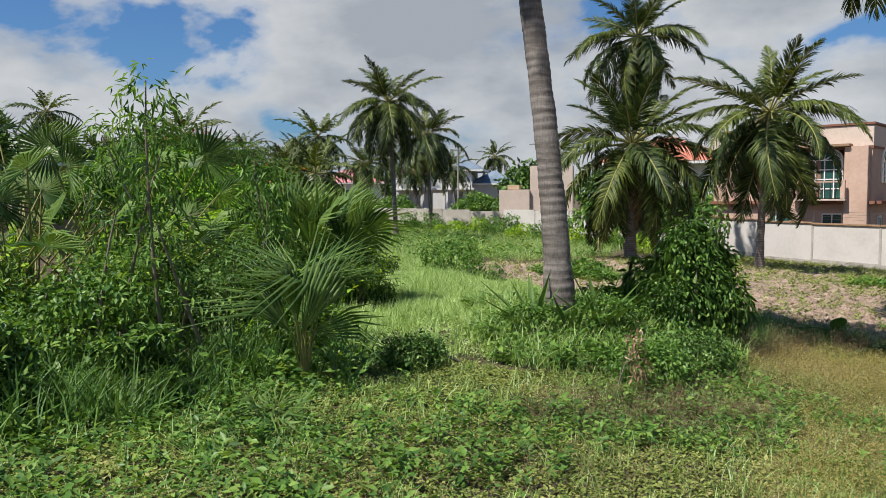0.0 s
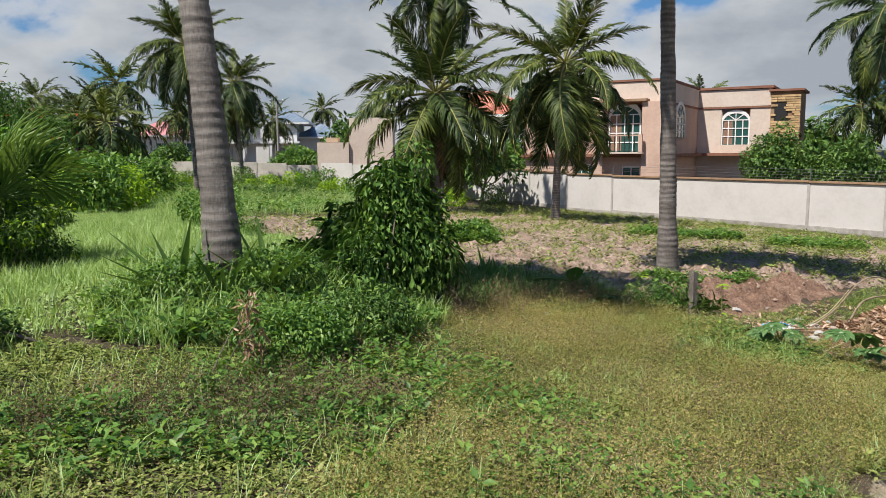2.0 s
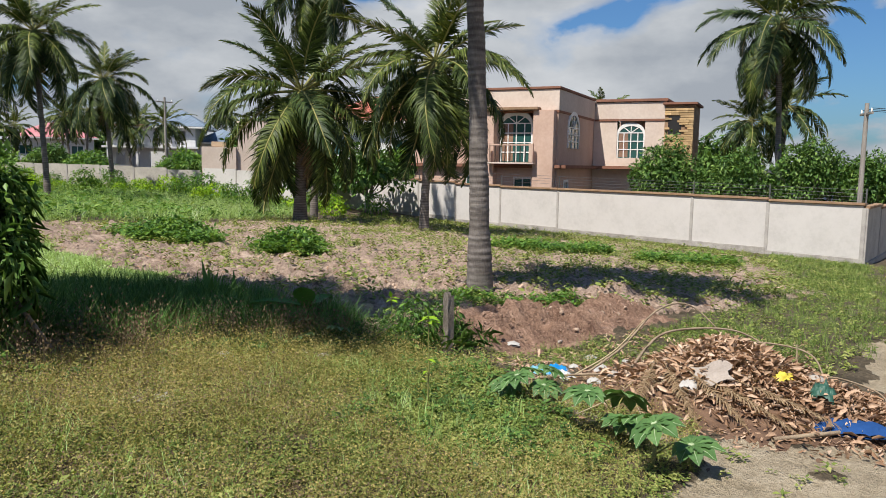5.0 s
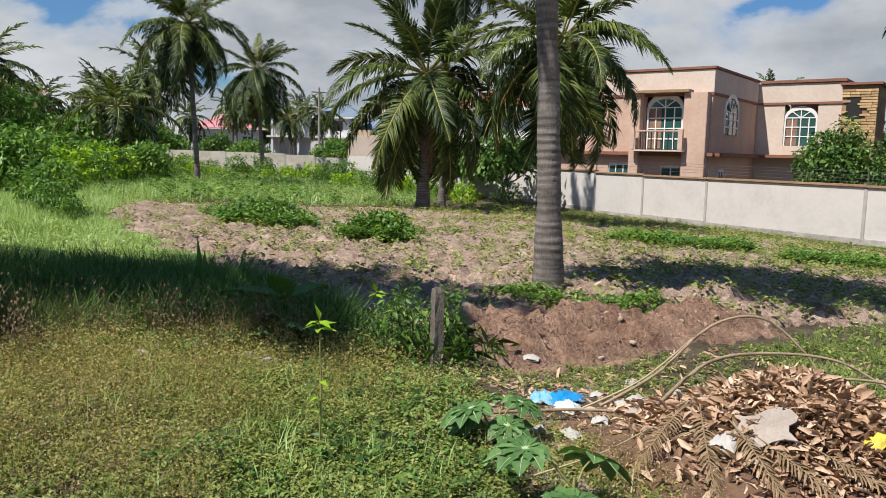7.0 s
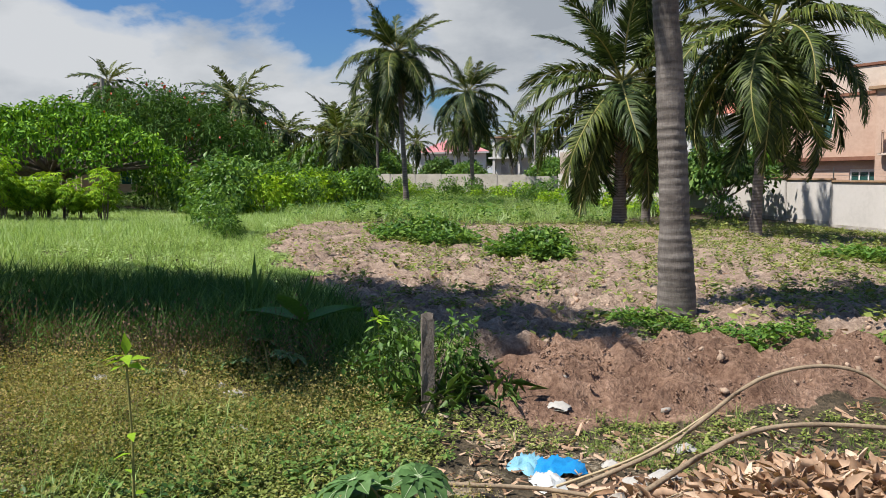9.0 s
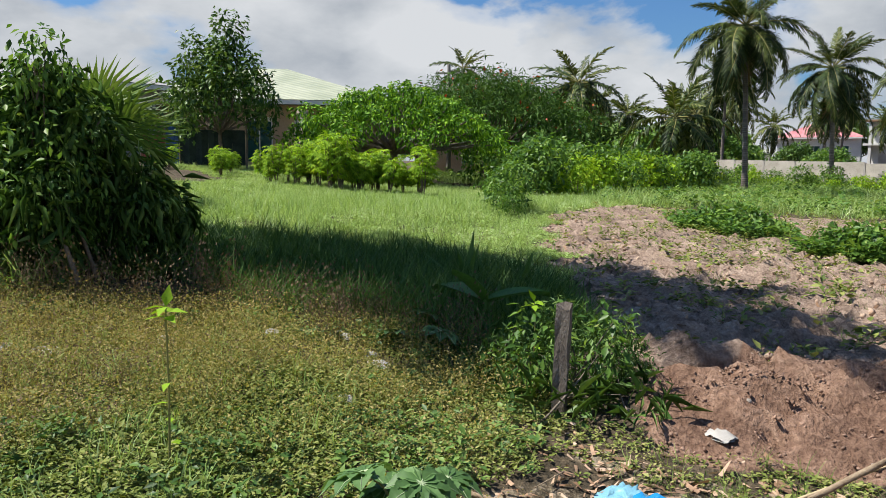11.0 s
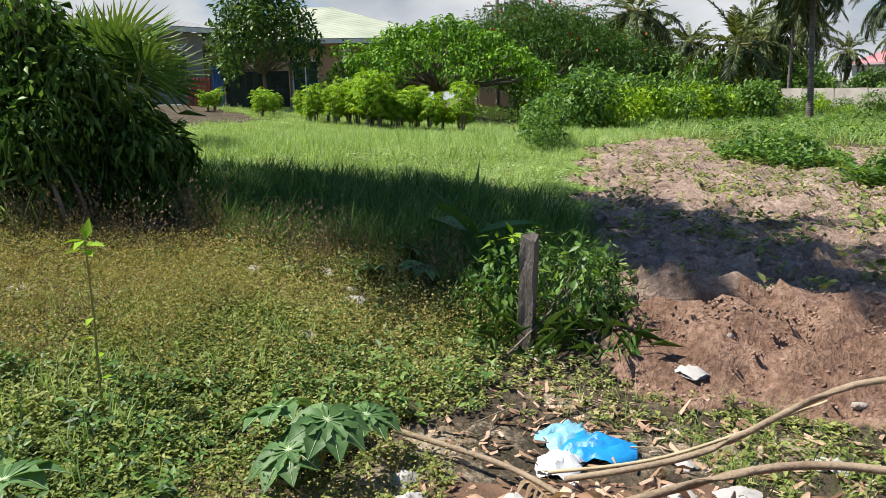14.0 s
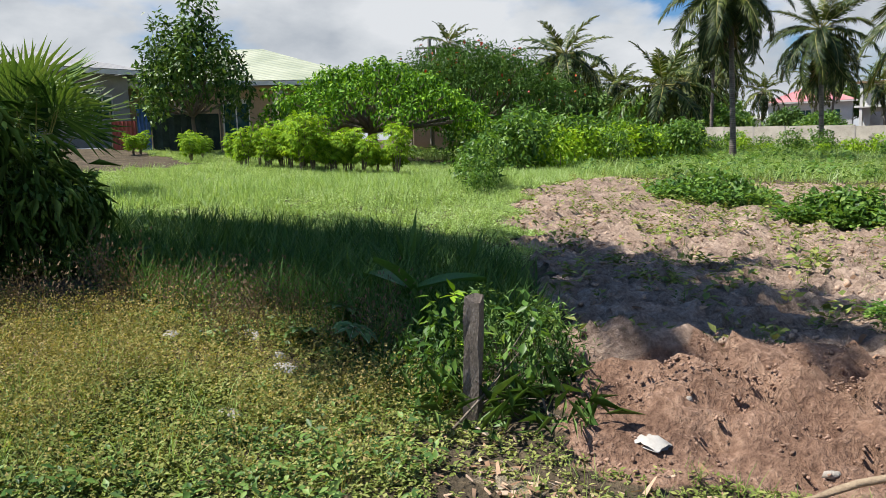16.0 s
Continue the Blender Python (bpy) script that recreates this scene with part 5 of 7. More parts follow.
def fan_leaf(radius, blades, seed, droop=0.25, span=2.6, slim=0.02):
    """A fan palm leaf: blades in a fan from the stalk's end, split at the tips."""
    r = np.random.default_rng(seed)
    out = []
    for a in np.linspace(-span, span, blades):
        L_ = radius * (0.8 + 0.2 * math.cos(a * 0.6)) * r.uniform(0.92, 1.05)
        w_ = slim * radius / 0.6
        dr = droop * r.uniform(0.5, 1.5)
        d = np.array([math.sin(a), math.cos(a), 0])
        n_ = np.array([math.cos(a), -math.sin(a), 0])
        p1, p2 = d * L_ * 0.55 + [0, 0, 0.05 * math.cos(a * 3)], d * L_ - np.array([0, 0, dr * L_])
        v = np.array([d * 0.02, p1 + n_ * w_, p1 + [0, 0, 0.02], p1 - n_ * w_, p2])
        out.append((v, np.array([[0, 1, 2], [0, 2, 3], [2, 1, 4], [3, 2, 4]])))
    return join_arrays(out)


M_FAN = mat_leaf("fan_palm_leaf", [(0.035, 0.08, 0.02), (0.08, 0.16, 0.035), (0.15, 0.25, 0.05), (0.27, 0.36, 0.09)], 0.5, 0.3, 0.2)


def fan_palm(x, y, n, stalk, radius, seed, label, up=1.25, droop=0.3, blades=24, lay=0.75, span=1.75, roll=0.8, slim=0.02):
    ob = thing("fan_palm", label, "palm", pose(x, y, float(land(x, y)) - 0.02), "fan palms")
    r = np.random.default_rng(seed)
    for i in range(n):
        yaw, el = i * 2.4 + r.normal(0, 0.2), up - lay * (i / n) + r.normal(0, 0.1)
        L_ = stalk * r.uniform(0.75, 1.1)
        d = np.array([-math.sin(yaw) * math.cos(el), math.cos(yaw) * math.cos(el), math.sin(el)])
        s = np.linspace(0, 1, 6)[:, None]
        pts = d * L_ * s - np.array([0, 0, 0.12 * L_]) * s ** 2
        sv, sf = tube_arrays(pts, np.linspace(0.016, 0.008, 6), 5)
        lf = child("leaf", raw_mesh("leaf", *fan_leaf(radius * r.uniform(0.85, 1.1), blades, seed * 50 + i, droop, span, slim), M_FAN), ob)
        lf.matrix_basis = Matrix.Translation(pts[-1]) @ Euler((el - 0.25 + r.normal(0, 0.2), r.normal(0, roll), yaw)).to_matrix().to_4x4()
        child("leaf_stalk", raw_mesh("leaf_stalk", sv, sf, M_RACHIS), ob)
    return ob


fan_palm(-1.18, 6.25, 15, 0.7, 0.78, 1, "young fan palm with long stiff grey-green leaves", 1.75, 0.6, 9, 0.5, 0.30, 0.9, 0.0095)
for q, (fx, fy) in enumerate(((-2.4, 11.8), (-2.0, 12.3))):
    fan_palm(fx, fy, 15, 1.6, 0.85, 2 + q, "fan palm rising from a dark thicket", 1.5, 0.2, 22, 0.6, 1.5)
for q, (fx, fy) in enumerate(((-4.7, 8.6), (-4.0, 9.0), (-5.4, 9.4), (-4.7, 7.4))):
    fan_palm(fx, fy, 24, 2.6 if q < 3 else 1.9, 0.42, 11 + q, "tall fan palm with round pleated leaves in a thicket", 1.3, 0.15)
fan_palm(-1.12, 4.9, 5, 0.16, 0.24, 21, "small fan palm seedling in the herbs", 1.2, 0.5, 12)

VINE_LOBES = [((0.08, 0.05, 0.6), (0.42, 0.5, 0.62)), ((0.0, -0.1, 1.15), (0.28, 0.3, 0.36)), ((0.1, 0.5, 0.4), (0.38, 0.4, 0.44)), ((-0.2, -0.3, 0.45), (0.4, 0.4, 0.46)), ((-0.15, 0.15, 0.9), (0.26, 0.26, 0.32)), ((0.0, 0.8, 0.38), (0.3, 0.3, 0.32)),
              ((-0.5, 0.25, 0.75), (0.2, 0.24, 0.28)), ((0.42, 0.1, 1.0), (0.14, 0.18, 0.25)), ((0.45, -0.25, 0.5), (0.2, 0.2, 0.3)), ((0.0, -0.05, 1.35), (0.16, 0.16, 0.2))]
vine_ob = bush("vine_bush", 3.05, 9.4, VINE_LOBES, 14000, M_BUSH, "dense dark bush overgrown with vines beside a palm", LEAF, 0.056, 1, 0.35, shell=0.4)
for nm_, lf_, n_, sz_, mt_, hg_, sd_ in (("trailing_leaves", BLADE, 3800, 0.2, M_LUSH_SHADE, 0.9, 7), ("young_leaves", LEAF, 2600, 0.07, M_VINE, 0.5, 8)):
    v, f = leaf_cloud([(c_, tuple(w_ * 1.1 for w_ in r_)) for c_, r_ in VINE_LOBES], n_, lf_, sz_, sd_, hg_, 0.8)
    v[:, 2] = np.maximum(v[:, 2], 0.0)
    child(nm_, raw_mesh(nm_, v, f, mt_), vine_ob, "long grassy leaves" if sd_ == 7 else "fresh light green leaves")
rv = np.random.default_rng(19)
for q in range(9):
    a_, b_ = rv.uniform(0, 6.28), rv.uniform(0.1, 0.4)
    p0 = np.array([b_ * math.cos(a_), 0.8 * b_ * math.sin(a_), 0.95])
    p1 = p0 + np.array([rv.normal(0, 0.14), rv.normal(0, 0.14), rv.uniform(0.35, 0.75)])
    pts = [p0, (p0 + p1) / 2 + rv.normal(0, 0.03, 3), p1]
    sprig = child("sprig", raw_mesh("sprig", *tube_arrays(pts, [0.007, 0.005, 0.003], 4), M_BARK), vine_ob, "thin climbing shoot")
    u_ = rv.uniform(0.15, 1.0, 26)[:, None]
    lv, lf_ = strew(LEAF, p0 * (1 - u_) + p1 * u_ + rv.normal(0, 0.03, (26, 3)), euler_mats(rv.uniform(0, 6.28, 26), rv.normal(-0.6, 0.4, 26), rv.normal(0, 0.4, 26)), rv.uniform(0.05, 0.10, 26))
    child("sprig_leaves", raw_mesh("sprig_leaves", lv, lf_, M_VINE), sprig)
bush("hanging_vines", 3.05, 8.95, [((0, 0, 0.6), (0.5, 0.26, 0.55)), ((0.35, 0.35, 0.7), (0.28, 0.3, 0.6)), ((-0.1, 0.2, 1.15), (0.3, 0.28, 0.45)), ((0.25, 0.3, 1.5), (0.2, 0.2, 0.35)), ((-0.45, -0.05, 0.3), (0.35, 0.3, 0.3))],
     2600, M_VINE, "bright vine with hanging pointed leaves on a bush", LEAF, 0.072, 2, 1.1, "vine")
bush("grassy_bush", 2.7, 10.3, [((0, -0.1, 0.3), (0.45, 0.4, 0.38)), ((-0.5, 0.1, 0.3), (0.42, 0.36, 0.34))], 5000, M_LUSH_SHADE, "bush smothered in long dark grass", BLADE, 0.2, 3, 0.8)
for q, (bx, by, s_) in enumerate(((1.9, 7.0, 0.55), (2.5, 7.7, 0.6), (0.95, 8.2, 0.5), (-0.35, 6.9, 0.4), (1.75, 8.5, 0.55))):
    bush("weed_bush", bx, by, [((0, 0, 0.32 * s_), (0.75 * s_, 0.6 * s_, 0.42 * s_)), ((0.4 * s_, 0.2, 0.3 * s_), (0.5 * s_, 0.5 * s_, 0.4 * s_))], 4800, M_BUSH if q % 2 else M_VINE, "leafy low shrub in the weeds", LEAF, 0.046, 60 + q, 0.1, group="weed shrubs")
THICKET = ((-3.2, 6.4, 0.95), (-4.3, 6.9, 0.95), (-2.3, 7.8, 0.95), (-1.5, 7.6, 0.7), (-5.4, 6.4, 0.9), (-3.4, 8.8, 1.0), (-2.2, 11.4, 0.9), (-1.3, 11.6, 0.75), (-3.1, 5.0, 0.5), (-3.9, 5.1, 0.7), (-2.3, 5.6, 0.45),
           (-4.6, 4.4, 0.6), (-5.3, 5.5, 0.9), (-6.3, 8.2, 1.1), (-3.0, 12.2, 1.0), (-5.0, 12.5, 1.2), (-6.8, 6.0, 1.0), (-7.5, 10.5, 1.2), (-5.9, 4.9, 1.0))
rt = np.random.default_rng(77)
for q, (bx, by, s_) in enumerate(THICKET):
    lobes_ = [((0, 0, 0.45 * s_), (0.7 * s_, 0.7 * s_, 0.5 * s_))]
    for k_ in range(9):
        a_, d_ = k_ * 2.4 + q, 0.72 * math.sqrt((k_ + 0.5) / 9) * s_
        w_ = rt.uniform(0.2, 0.38) * s_
        lobes_.append(((d_ * math.cos(a_), d_ * math.sin(a_), (rt.uniform(0.5, 1.25) - 0.45 * k_ / 9) * s_), (w_, w_, w_ * rt.uniform(0.6, 1.0))))
    ob = bush("thicket_shrub", bx, by, lobes_, 6500, M_BUSH if q % 3 else M_VINE, "overgrown shrub in the thicket by the lane", (LEAF, LANCE, LEAF)[q % 3], (0.062, 0.085, 0.055)[q % 3], 80 + q, 0.25, shell=0.35, group="thicket shrubs")
    v, f = leaf_cloud([(c_, tuple(w_ * 1.08 for w_ in r_)) for c_, r_ in lobes_[1:]], 900, LEAF, 0.075, 480 + q, 0.1, 0.8)
    v[:, 2] = np.maximum(v[:, 2], 0.0)
    child("young_leaves", raw_mesh("young_leaves", v, f, M_CASSAVA if q % 2 else M_VINE), ob, "fresh light green leaves")
THICKGRASS = [(-6, 4.2), (-5.6, 5.6), (-3.4, 6.2), (-1.9, 7.4), (-0.7, 7.4), (-0.8, 6.2), (-1.8, 5.3), (-3.4, 4.0)]
scatter("thicket_grass", THICKGRASS, 70, TUFTS, M_LUSH_SHADE, 0.3, 0.62, "long rank grass along the thicket's foot", seed=91, keep=patchy(1.5, -0.35, 2.0))
scatter("thicket_weeds", THICKGRASS, 90, HERBS, M_VINE, 0.14, 0.34, "leafy weeds along the thicket's foot", "weeds", seed=92, keep=patchy(1.9, -0.2, 4.0))
bush("withered_shoot", 1.65, 6.45, [((0, 0, 0.5), (0.08, 0.08, 0.16)), ((0.03, 0, 0.3), (0.1, 0.1, 0.14))], 130, M_STRAW, "withered orange-brown shoot standing in green weeds", LANCE, 0.075, 410, 0.5, "plant", 0.006, 0.3)
# the slender sapling at the thicket's edge, and one behind
for q, (bx, by, h_) in enumerate(((-2.5, 6.35, 2.5), (-3.5, 7.9, 2.4), (-1.9, 7.9, 1.9))):
    bush("sapling", bx, by, [((0.05, 0, h_ * k_), (0.42 * (1.15 - 0.45 * k_), 0.42 * (1.15 - 0.45 * k_), 0.30)) for k_ in (0.35, 0.5, 0.65, 0.8, 0.95)], 900, M_VINE, "slender sapling with drooping light leaves", LANCE, 0.115, 100 + q, 0.5, "sapling", 0.022, 0.3, each=1)


def broad_tree(name, x, y, trunk_h, lobes, n, leafm, label, leaf=LEAF, size=0.25, seed=0, r0=0.16, shell=0.6, hang=0.25, category="tree", group="", formed=0.4, under=1.0):
    """A broad-leaved tree: tapered trunk, a limb to each lobe, and a crown of leaves."""
    ob = thing(name, label, category, pose(x, y, float(ground_z(x, y)) - 0.05), group)
    r = np.random.default_rng(seed)
    v, f = tube_arrays([(0.03 * math.sin(k_), 0.03 * math.cos(k_ * 2), trunk_h * k_ / 6) for k_ in range(7)], np.linspace(r0 * 1.25, r0 * 0.75, 7), 9)
    child("trunk", raw_mesh("trunk", v, f, M_BARK, True), ob)
    for c, rad in lobes:
        b = np.array(c)
        s = np.linspace(0, 1, 7)[:, None]
        a = np.array([0, 0, trunk_h * 0.93])
        m = a * 0.4 + b * 0.6 + r.normal(0, 0.15, 3)
        m[2] = a[2] + 0.35 * (b[2] - a[2])
        lv, lf_ = tube_arrays((1 - s) ** 2 * a + 2 * s * (1 - s) * m + s ** 2 * b, np.linspace(r0 * 0.5, r0 * 0.12, 7), 6)
        child("limb", raw_mesh("limb", lv, lf_, M_BARK, True), ob)
    v, f = leaf_cloud(lobes, n, leaf, size, seed, hang, shell, formed=formed, under=under)
    child("crown", raw_mesh("crown", v, f, leafm), ob)
    return ob


def lobes_round(rx, ry, z, rz, n, seed, k=0.42):
    """Lobes spread over a dome."""
    r = np.random.default_rng(seed)
    out = []
    for i in range(n):
        a, q = i * 2.4, math.sqrt((i + 0.4) / n)
        out.append(((rx * 0.72 * q * math.cos(a), ry * 0.72 * q * math.sin(a), z + rz * (0.75 - 1.0 * q * q) + r.normal(0, 0.12 * rz)), (rx * k * r.uniform(0.8, 1.1), ry * k * r.uniform(0.8, 1.1), rz * 0.5)))
    return out


broad_tree("mango_tree", -10.9, 29.0, 1.25, [((c[0], c[1], c[2]), (s_[0], s_[1], s_[2] * 0.36)) for c, s_ in lobes_round(6.0, 5.4, 1.95, 2.0, 80, 1, 0.105)], 23000, M_MANGO, "wide low mango tree with bright green young leaves", LEAF, 0.17, 1, 0.2, 0.75, 0.35, formed=0.85, under=0.4)
ft = broad_tree("flamboyant_tree", -13.6, 39.0, 1.6, lobes_round(7.8, 5.6, 3.1, 2.3, 50, 2, 0.17), 26000, M_FEATHER, "wide flat-topped flame tree with feathery leaves", LANCE, 0.28, 2, 0.22, 0.4, 0.1)
v, f = leaf_cloud([(c, tuple(q * 1.03 for q in r_)) for c, r_ in lobes_round(7.8, 5.6, 3.2, 2.3, 50, 2, 0.17)], 200, LEAF, 0.24, 12, 0, 0.9)
child("blossom", raw_mesh("blossom", v, f, M_FLOWER), ft, "sparse red blossoms")
broad_tree("yard_tree", -15.7, 24.4, 1.5, lobes_round(2.9, 2.6, 2.7, 2.2, 26, 3, 0.17), 6500, M_BUSH, "open dark green tree before a house", LEAF, 0.23, 3, 0.10, 0.5, 0.2)
for q, (tx, ty, s_) in enumerate(((27.6, 37.0, 1.0), (29.8, 34.2, 0.95), (32.6, 32.6, 1.0), (34.5, 30.8, 0.9))):
    broad_tree("garden_tree", tx, ty, 1.2, lobes_round(2.1 * s_, 2.0 * s_, 3.0 * s_, 1.7 * s_, 14, 30 + q, 0.4), 8000, M_BUSH, "dark bushy garden tree behind the boundary wall", LEAF, 0.21, 30 + q, 0.12, 0.6, 0.2, group="garden trees")
# cassava: one plant of each height, then copies
CASSAVA_LEAF = strew(LANCE, np.zeros((6, 3)), euler_mats(np.linspace(-1.5, 1.5, 6), np.full(6, -0.15), np.zeros(6)), np.full(6, 1.0))
rc = np.random.default_rng(5)


def cassava(x, y, h_, nstem, seed, label):
    """Upright cassava: woody stems, each with palmate leaves held out on stalks up its top half."""
    ob = thing("cassava", label, "cassava", pose(x, y, float(land(x, y))), "cassava plants")
    r = np.random.default_rng(seed)
    stalks, pos, yaws = [], [], []
    for q in range(nstem):
        a, lean = q * 2.4 + seed, r.uniform(0.05, 0.3)
        hq = h_ * r.uniform(0.7, 1.0)
        top = np.array([math.cos(a) * lean, math.sin(a) * lean, hq])
        stalks.append(tube_arrays([(0.03 * math.cos(a), 0.03 * math.sin(a), -0.05), top * np.array([0.4, 0.4, 0.5]), top], [0.017, 0.013, 0.008], 5))
        for k in range(22):
            u, ya = 0.3 + 0.7 * (k / 21) ** 0.8, k * 2.4 + r.normal(0, 0.3)
            out = (0.26 - 0.16 * (k / 21) ** 3) * r.uniform(0.7, 1.2)
            p = top * np.array([u, u, u]) + np.array([-math.sin(ya) * out, math.cos(ya) * out, 0.06])
            pos.append(p)
            yaws.append(ya)
    n = len(pos)
    v, f = strew(CASSAVA_LEAF, np.array(pos), euler_mats(np.array(yaws), r.normal(-0.25, 0.25, n), r.normal(0, 0.25, n)), r.uniform(0.13, 0.21, n))
    child("foliage", raw_mesh("foliage", v, f, M_CASSAVA), ob)
    for st_ in stalks:
        child("stem", raw_mesh("stem", *st_, M_BARK), ob)
    return ob


first = [cassava(-4.4, 22.9, 1.45, 5, 200, "tall cassava plant with bright palmate leaves"), cassava(-5.2, 22.4, 1.05, 6, 201, "bushy cassava plant with bright palmate leaves"),
         cassava(-6.0, 22.8, 1.25, 4, 202, "slender cassava plant with bright palmate leaves")]
for q in range(26):
    u = rc.uniform(0, 1)
    cx, cy = -4.3 - 3.8 * u + rc.normal(0, 0.2), 23.0 - 1.6 * u + rc.normal(0, 0.55)
    copy_thing(first[q % 3], pose(cx, cy, float(land(cx, cy)), 0, 0, rc.uniform(0, 360)) @ Matrix.Scale(rc.uniform(0.75, 1.12), 4))
for q in range(7):
    cx, cy = -8.5 - 1.1 * q + rc.normal(0, 0.3), 20.6 + 0.2 * q + rc.normal(0, 0.4)
    copy_thing(first[1], pose(cx, cy, float(land(cx, cy)), 0, 0, rc.uniform(0, 360)) @ Matrix.Scale(rc.uniform(0.6, 0.9), 4))
hed = [bush("hedge_shrub", -4.4, 28.5, [((0, 0, 0.7), (0.95, 0.95, 0.75)), ((0.3, 0.2, 1.2), (0.7, 0.7, 0.55))], 800, M_VINE, "broad-leaved field shrub in a dense green stand", LEAF, 0.2, 210, 0.3, group="field shrubs"),
       bush("hedge_shrub", -3.6, 30.5, [((0, 0, 0.6), (1.0, 1.0, 0.7)), ((-0.3, 0.1, 1.1), (0.7, 0.7, 0.5))], 800, M_CASSAVA, "light green field shrub in a dense stand", LEAF, 0.2, 211, 0.3, group="field shrubs")]
for q in range(70):
    u, w2 = rc.uniform(0, 1), rc.uniform(0, 1)
    cx, cy = -4.2 - 1.2 * u - 6.0 * w2, 28.5 + 22 * u + 3 * w2
    copy_thing(hed[q % 2], pose(cx, cy, float(land(cx, cy)), 0, 0, rc.uniform(0, 360)) @ Matrix.Scale(rc.uniform(0.9, 1.3), 4))
for q, (bx, by, s_) in enumerate(((0.3, 19.9, 0.75), (0.75, 19.2, 0.5), (-0.2, 20.8, 0.6), (1.3, 18.6, 0.35))):
    copy_thing(hed[0], pose(bx, by, float(land(bx, by)), 0, 0, q * 80) @ Matrix.Scale(s_ * 0.8, 4))
# the overgrown far bank and shrubs along the far walls
for q in range(26):
    bx, by = -11 + 15.5 * q / 25 + rc.normal(0, 0.5), 60.5 - 0.2 * q + rc.normal(0, 1.4)
    copy_thing(hed[q % 2], pose(bx, by, float(land(bx, by)) - 0.1, 0, 0, q * 50) @ Matrix.Scale(rc.uniform(0.5, 1.0), 4))
for q in range(9):
    bx, by = 4.5 + 9 * q / 8 + rc.normal(0, 0.5), 55 - 13 * (q / 8) + rc.normal(0, 1.0)
    copy_thing(hed[q % 2], pose(bx, by, float(land(bx, by)) - 0.1, 0, 0, q * 50) @ Matrix.Scale(rc.uniform(0.6, 1.1), 4))
# distant greenery
far_first = [broad_tree("distant_tree", -40, 70, 1.6, lobes_round(3.6, 3.6, 3.4, 2.0, 12, 50, 0.42), 2600, M_BUSH, "dark green tree far beyond the plot", LEAF, 0.55, 50, 0.16, 0.6, 0.2, group="distant trees"),
             broad_tree("distant_tree", -33, 58, 1.6, lobes_round(4.2, 3.6, 2.8, 1.7, 12, 51, 0.42), 2600, M_VINE, "light green tree far beyond the plot", LEAF, 0.55, 51, 0.16, 0.6, 0.2, group="distant trees")]
for q, (bx, by, s_) in enumerate(((-24, 46, 0.9), (-28, 40, 0.9), (-18, 50, 0.8), (-20, 74, 0.9), (-26, 78, 1.0), (-14, 80, 0.8), (-9, 84, 0.6), (3.5, 76, 0.7), (7, 72, 0.7), (-5, 78, 0.6), (12, 104, 1.4), (2, 126, 1.4), (-12, 130, 1.3), (-28, 120, 1.4), (-44, 112, 1.4), (-55, 90, 1.3), (-60, 60, 1.2), (-50, 40, 1.0), (24, 110, 1.4), (40, 90, 1.3), (48, 60, 1.2), (52, 40, 1.1), (-34, 34, 0.9), (11.5, 50, 0.75), (14, 46.5, 0.7), (18, 54, 0.9), (-38, 128, 1.4), (34, 120, 1.5), (-24, 84, 0.9), (-30, 80, 0.95), (-36, 82, 1.0), (-17, 92, 0.8), (-41, 76, 1.0), (-10.5, 92, 0.65))):
    copy_thing(far_first[q % 2], pose(bx, by, float(ground_z(bx, by)) - 0.1, 0, 0, q * 67) @ Matrix.Scale(s_, 4))


# ---------------------------------------------------------------- houses to the west and far off
grey = bungalow("cement_house", -21.4, 19.4, 90, 5.8, 6.4, 3.0, 1.05, M_GREYWALL, M_ZINC, "bare cement house under a weathered zinc roof", [(0.9, 2.0, 1.1, 2.3), (4.2, 5.1, 1.2, 2.2)])
bungalow("tan_house", -22.6, 25.6, 48, 10.0, 8.0, 2.75, 1.9, M_TANWALL, M_GREENROOF, "tan rendered house under a pale green sheet roof", [(1.0, 2.2, 0.9, 2.1), (4.2, 5.4, 0.16, 2.2), (6.4, 7.6, 0.9, 2.1)], over=0.9)
M_BROWNROOF = mat_sheet("brown_grey_sheet", (0.17, 0.14, 0.125), (0.26, 0.22, 0.20))
M_DKROOF = mat_sheet("dark_brown_sheet", (0.07, 0.06, 0.06), (0.13, 0.11, 0.10))
bungalow("dark_roof_house", -20.5, 43.0, 40, 9, 8, 3.1, 2.4, M_TANWALL, M_DKROOF, "house with a dark roof behind the trees", [(2.0, 3.2, 0.9, 2.1)])
bungalow("zinc_house", -29.5, 12.5, 80, 9, 8, 3.6, 2.2, M_GREYWALL, M_BROWNROOF, "house with a brown-grey roof behind the thicket", [(2.0, 3.2, 1.0, 2.2)])
M_REDSHEET = mat_sheet("red_sheet", (0.22, 0.04, 0.035), (0.34, 0.08, 0.06))
M_BLUESHEET = mat_sheet("blue_sheet", (0.02, 0.07, 0.22), (0.05, 0.14, 0.36))
M_NET = mat_surface("dark_netting", (0.012, 0.022, 0.02), (0.04, 0.06, 0.05), 2, 0.9)
pen = thing("yard_screen", "yard screen of old sheets, netting and poles", "fence", pose(-17.55, 22.3, float(ground_z(-17, 23)) - 0.05, 0, 0, 47))


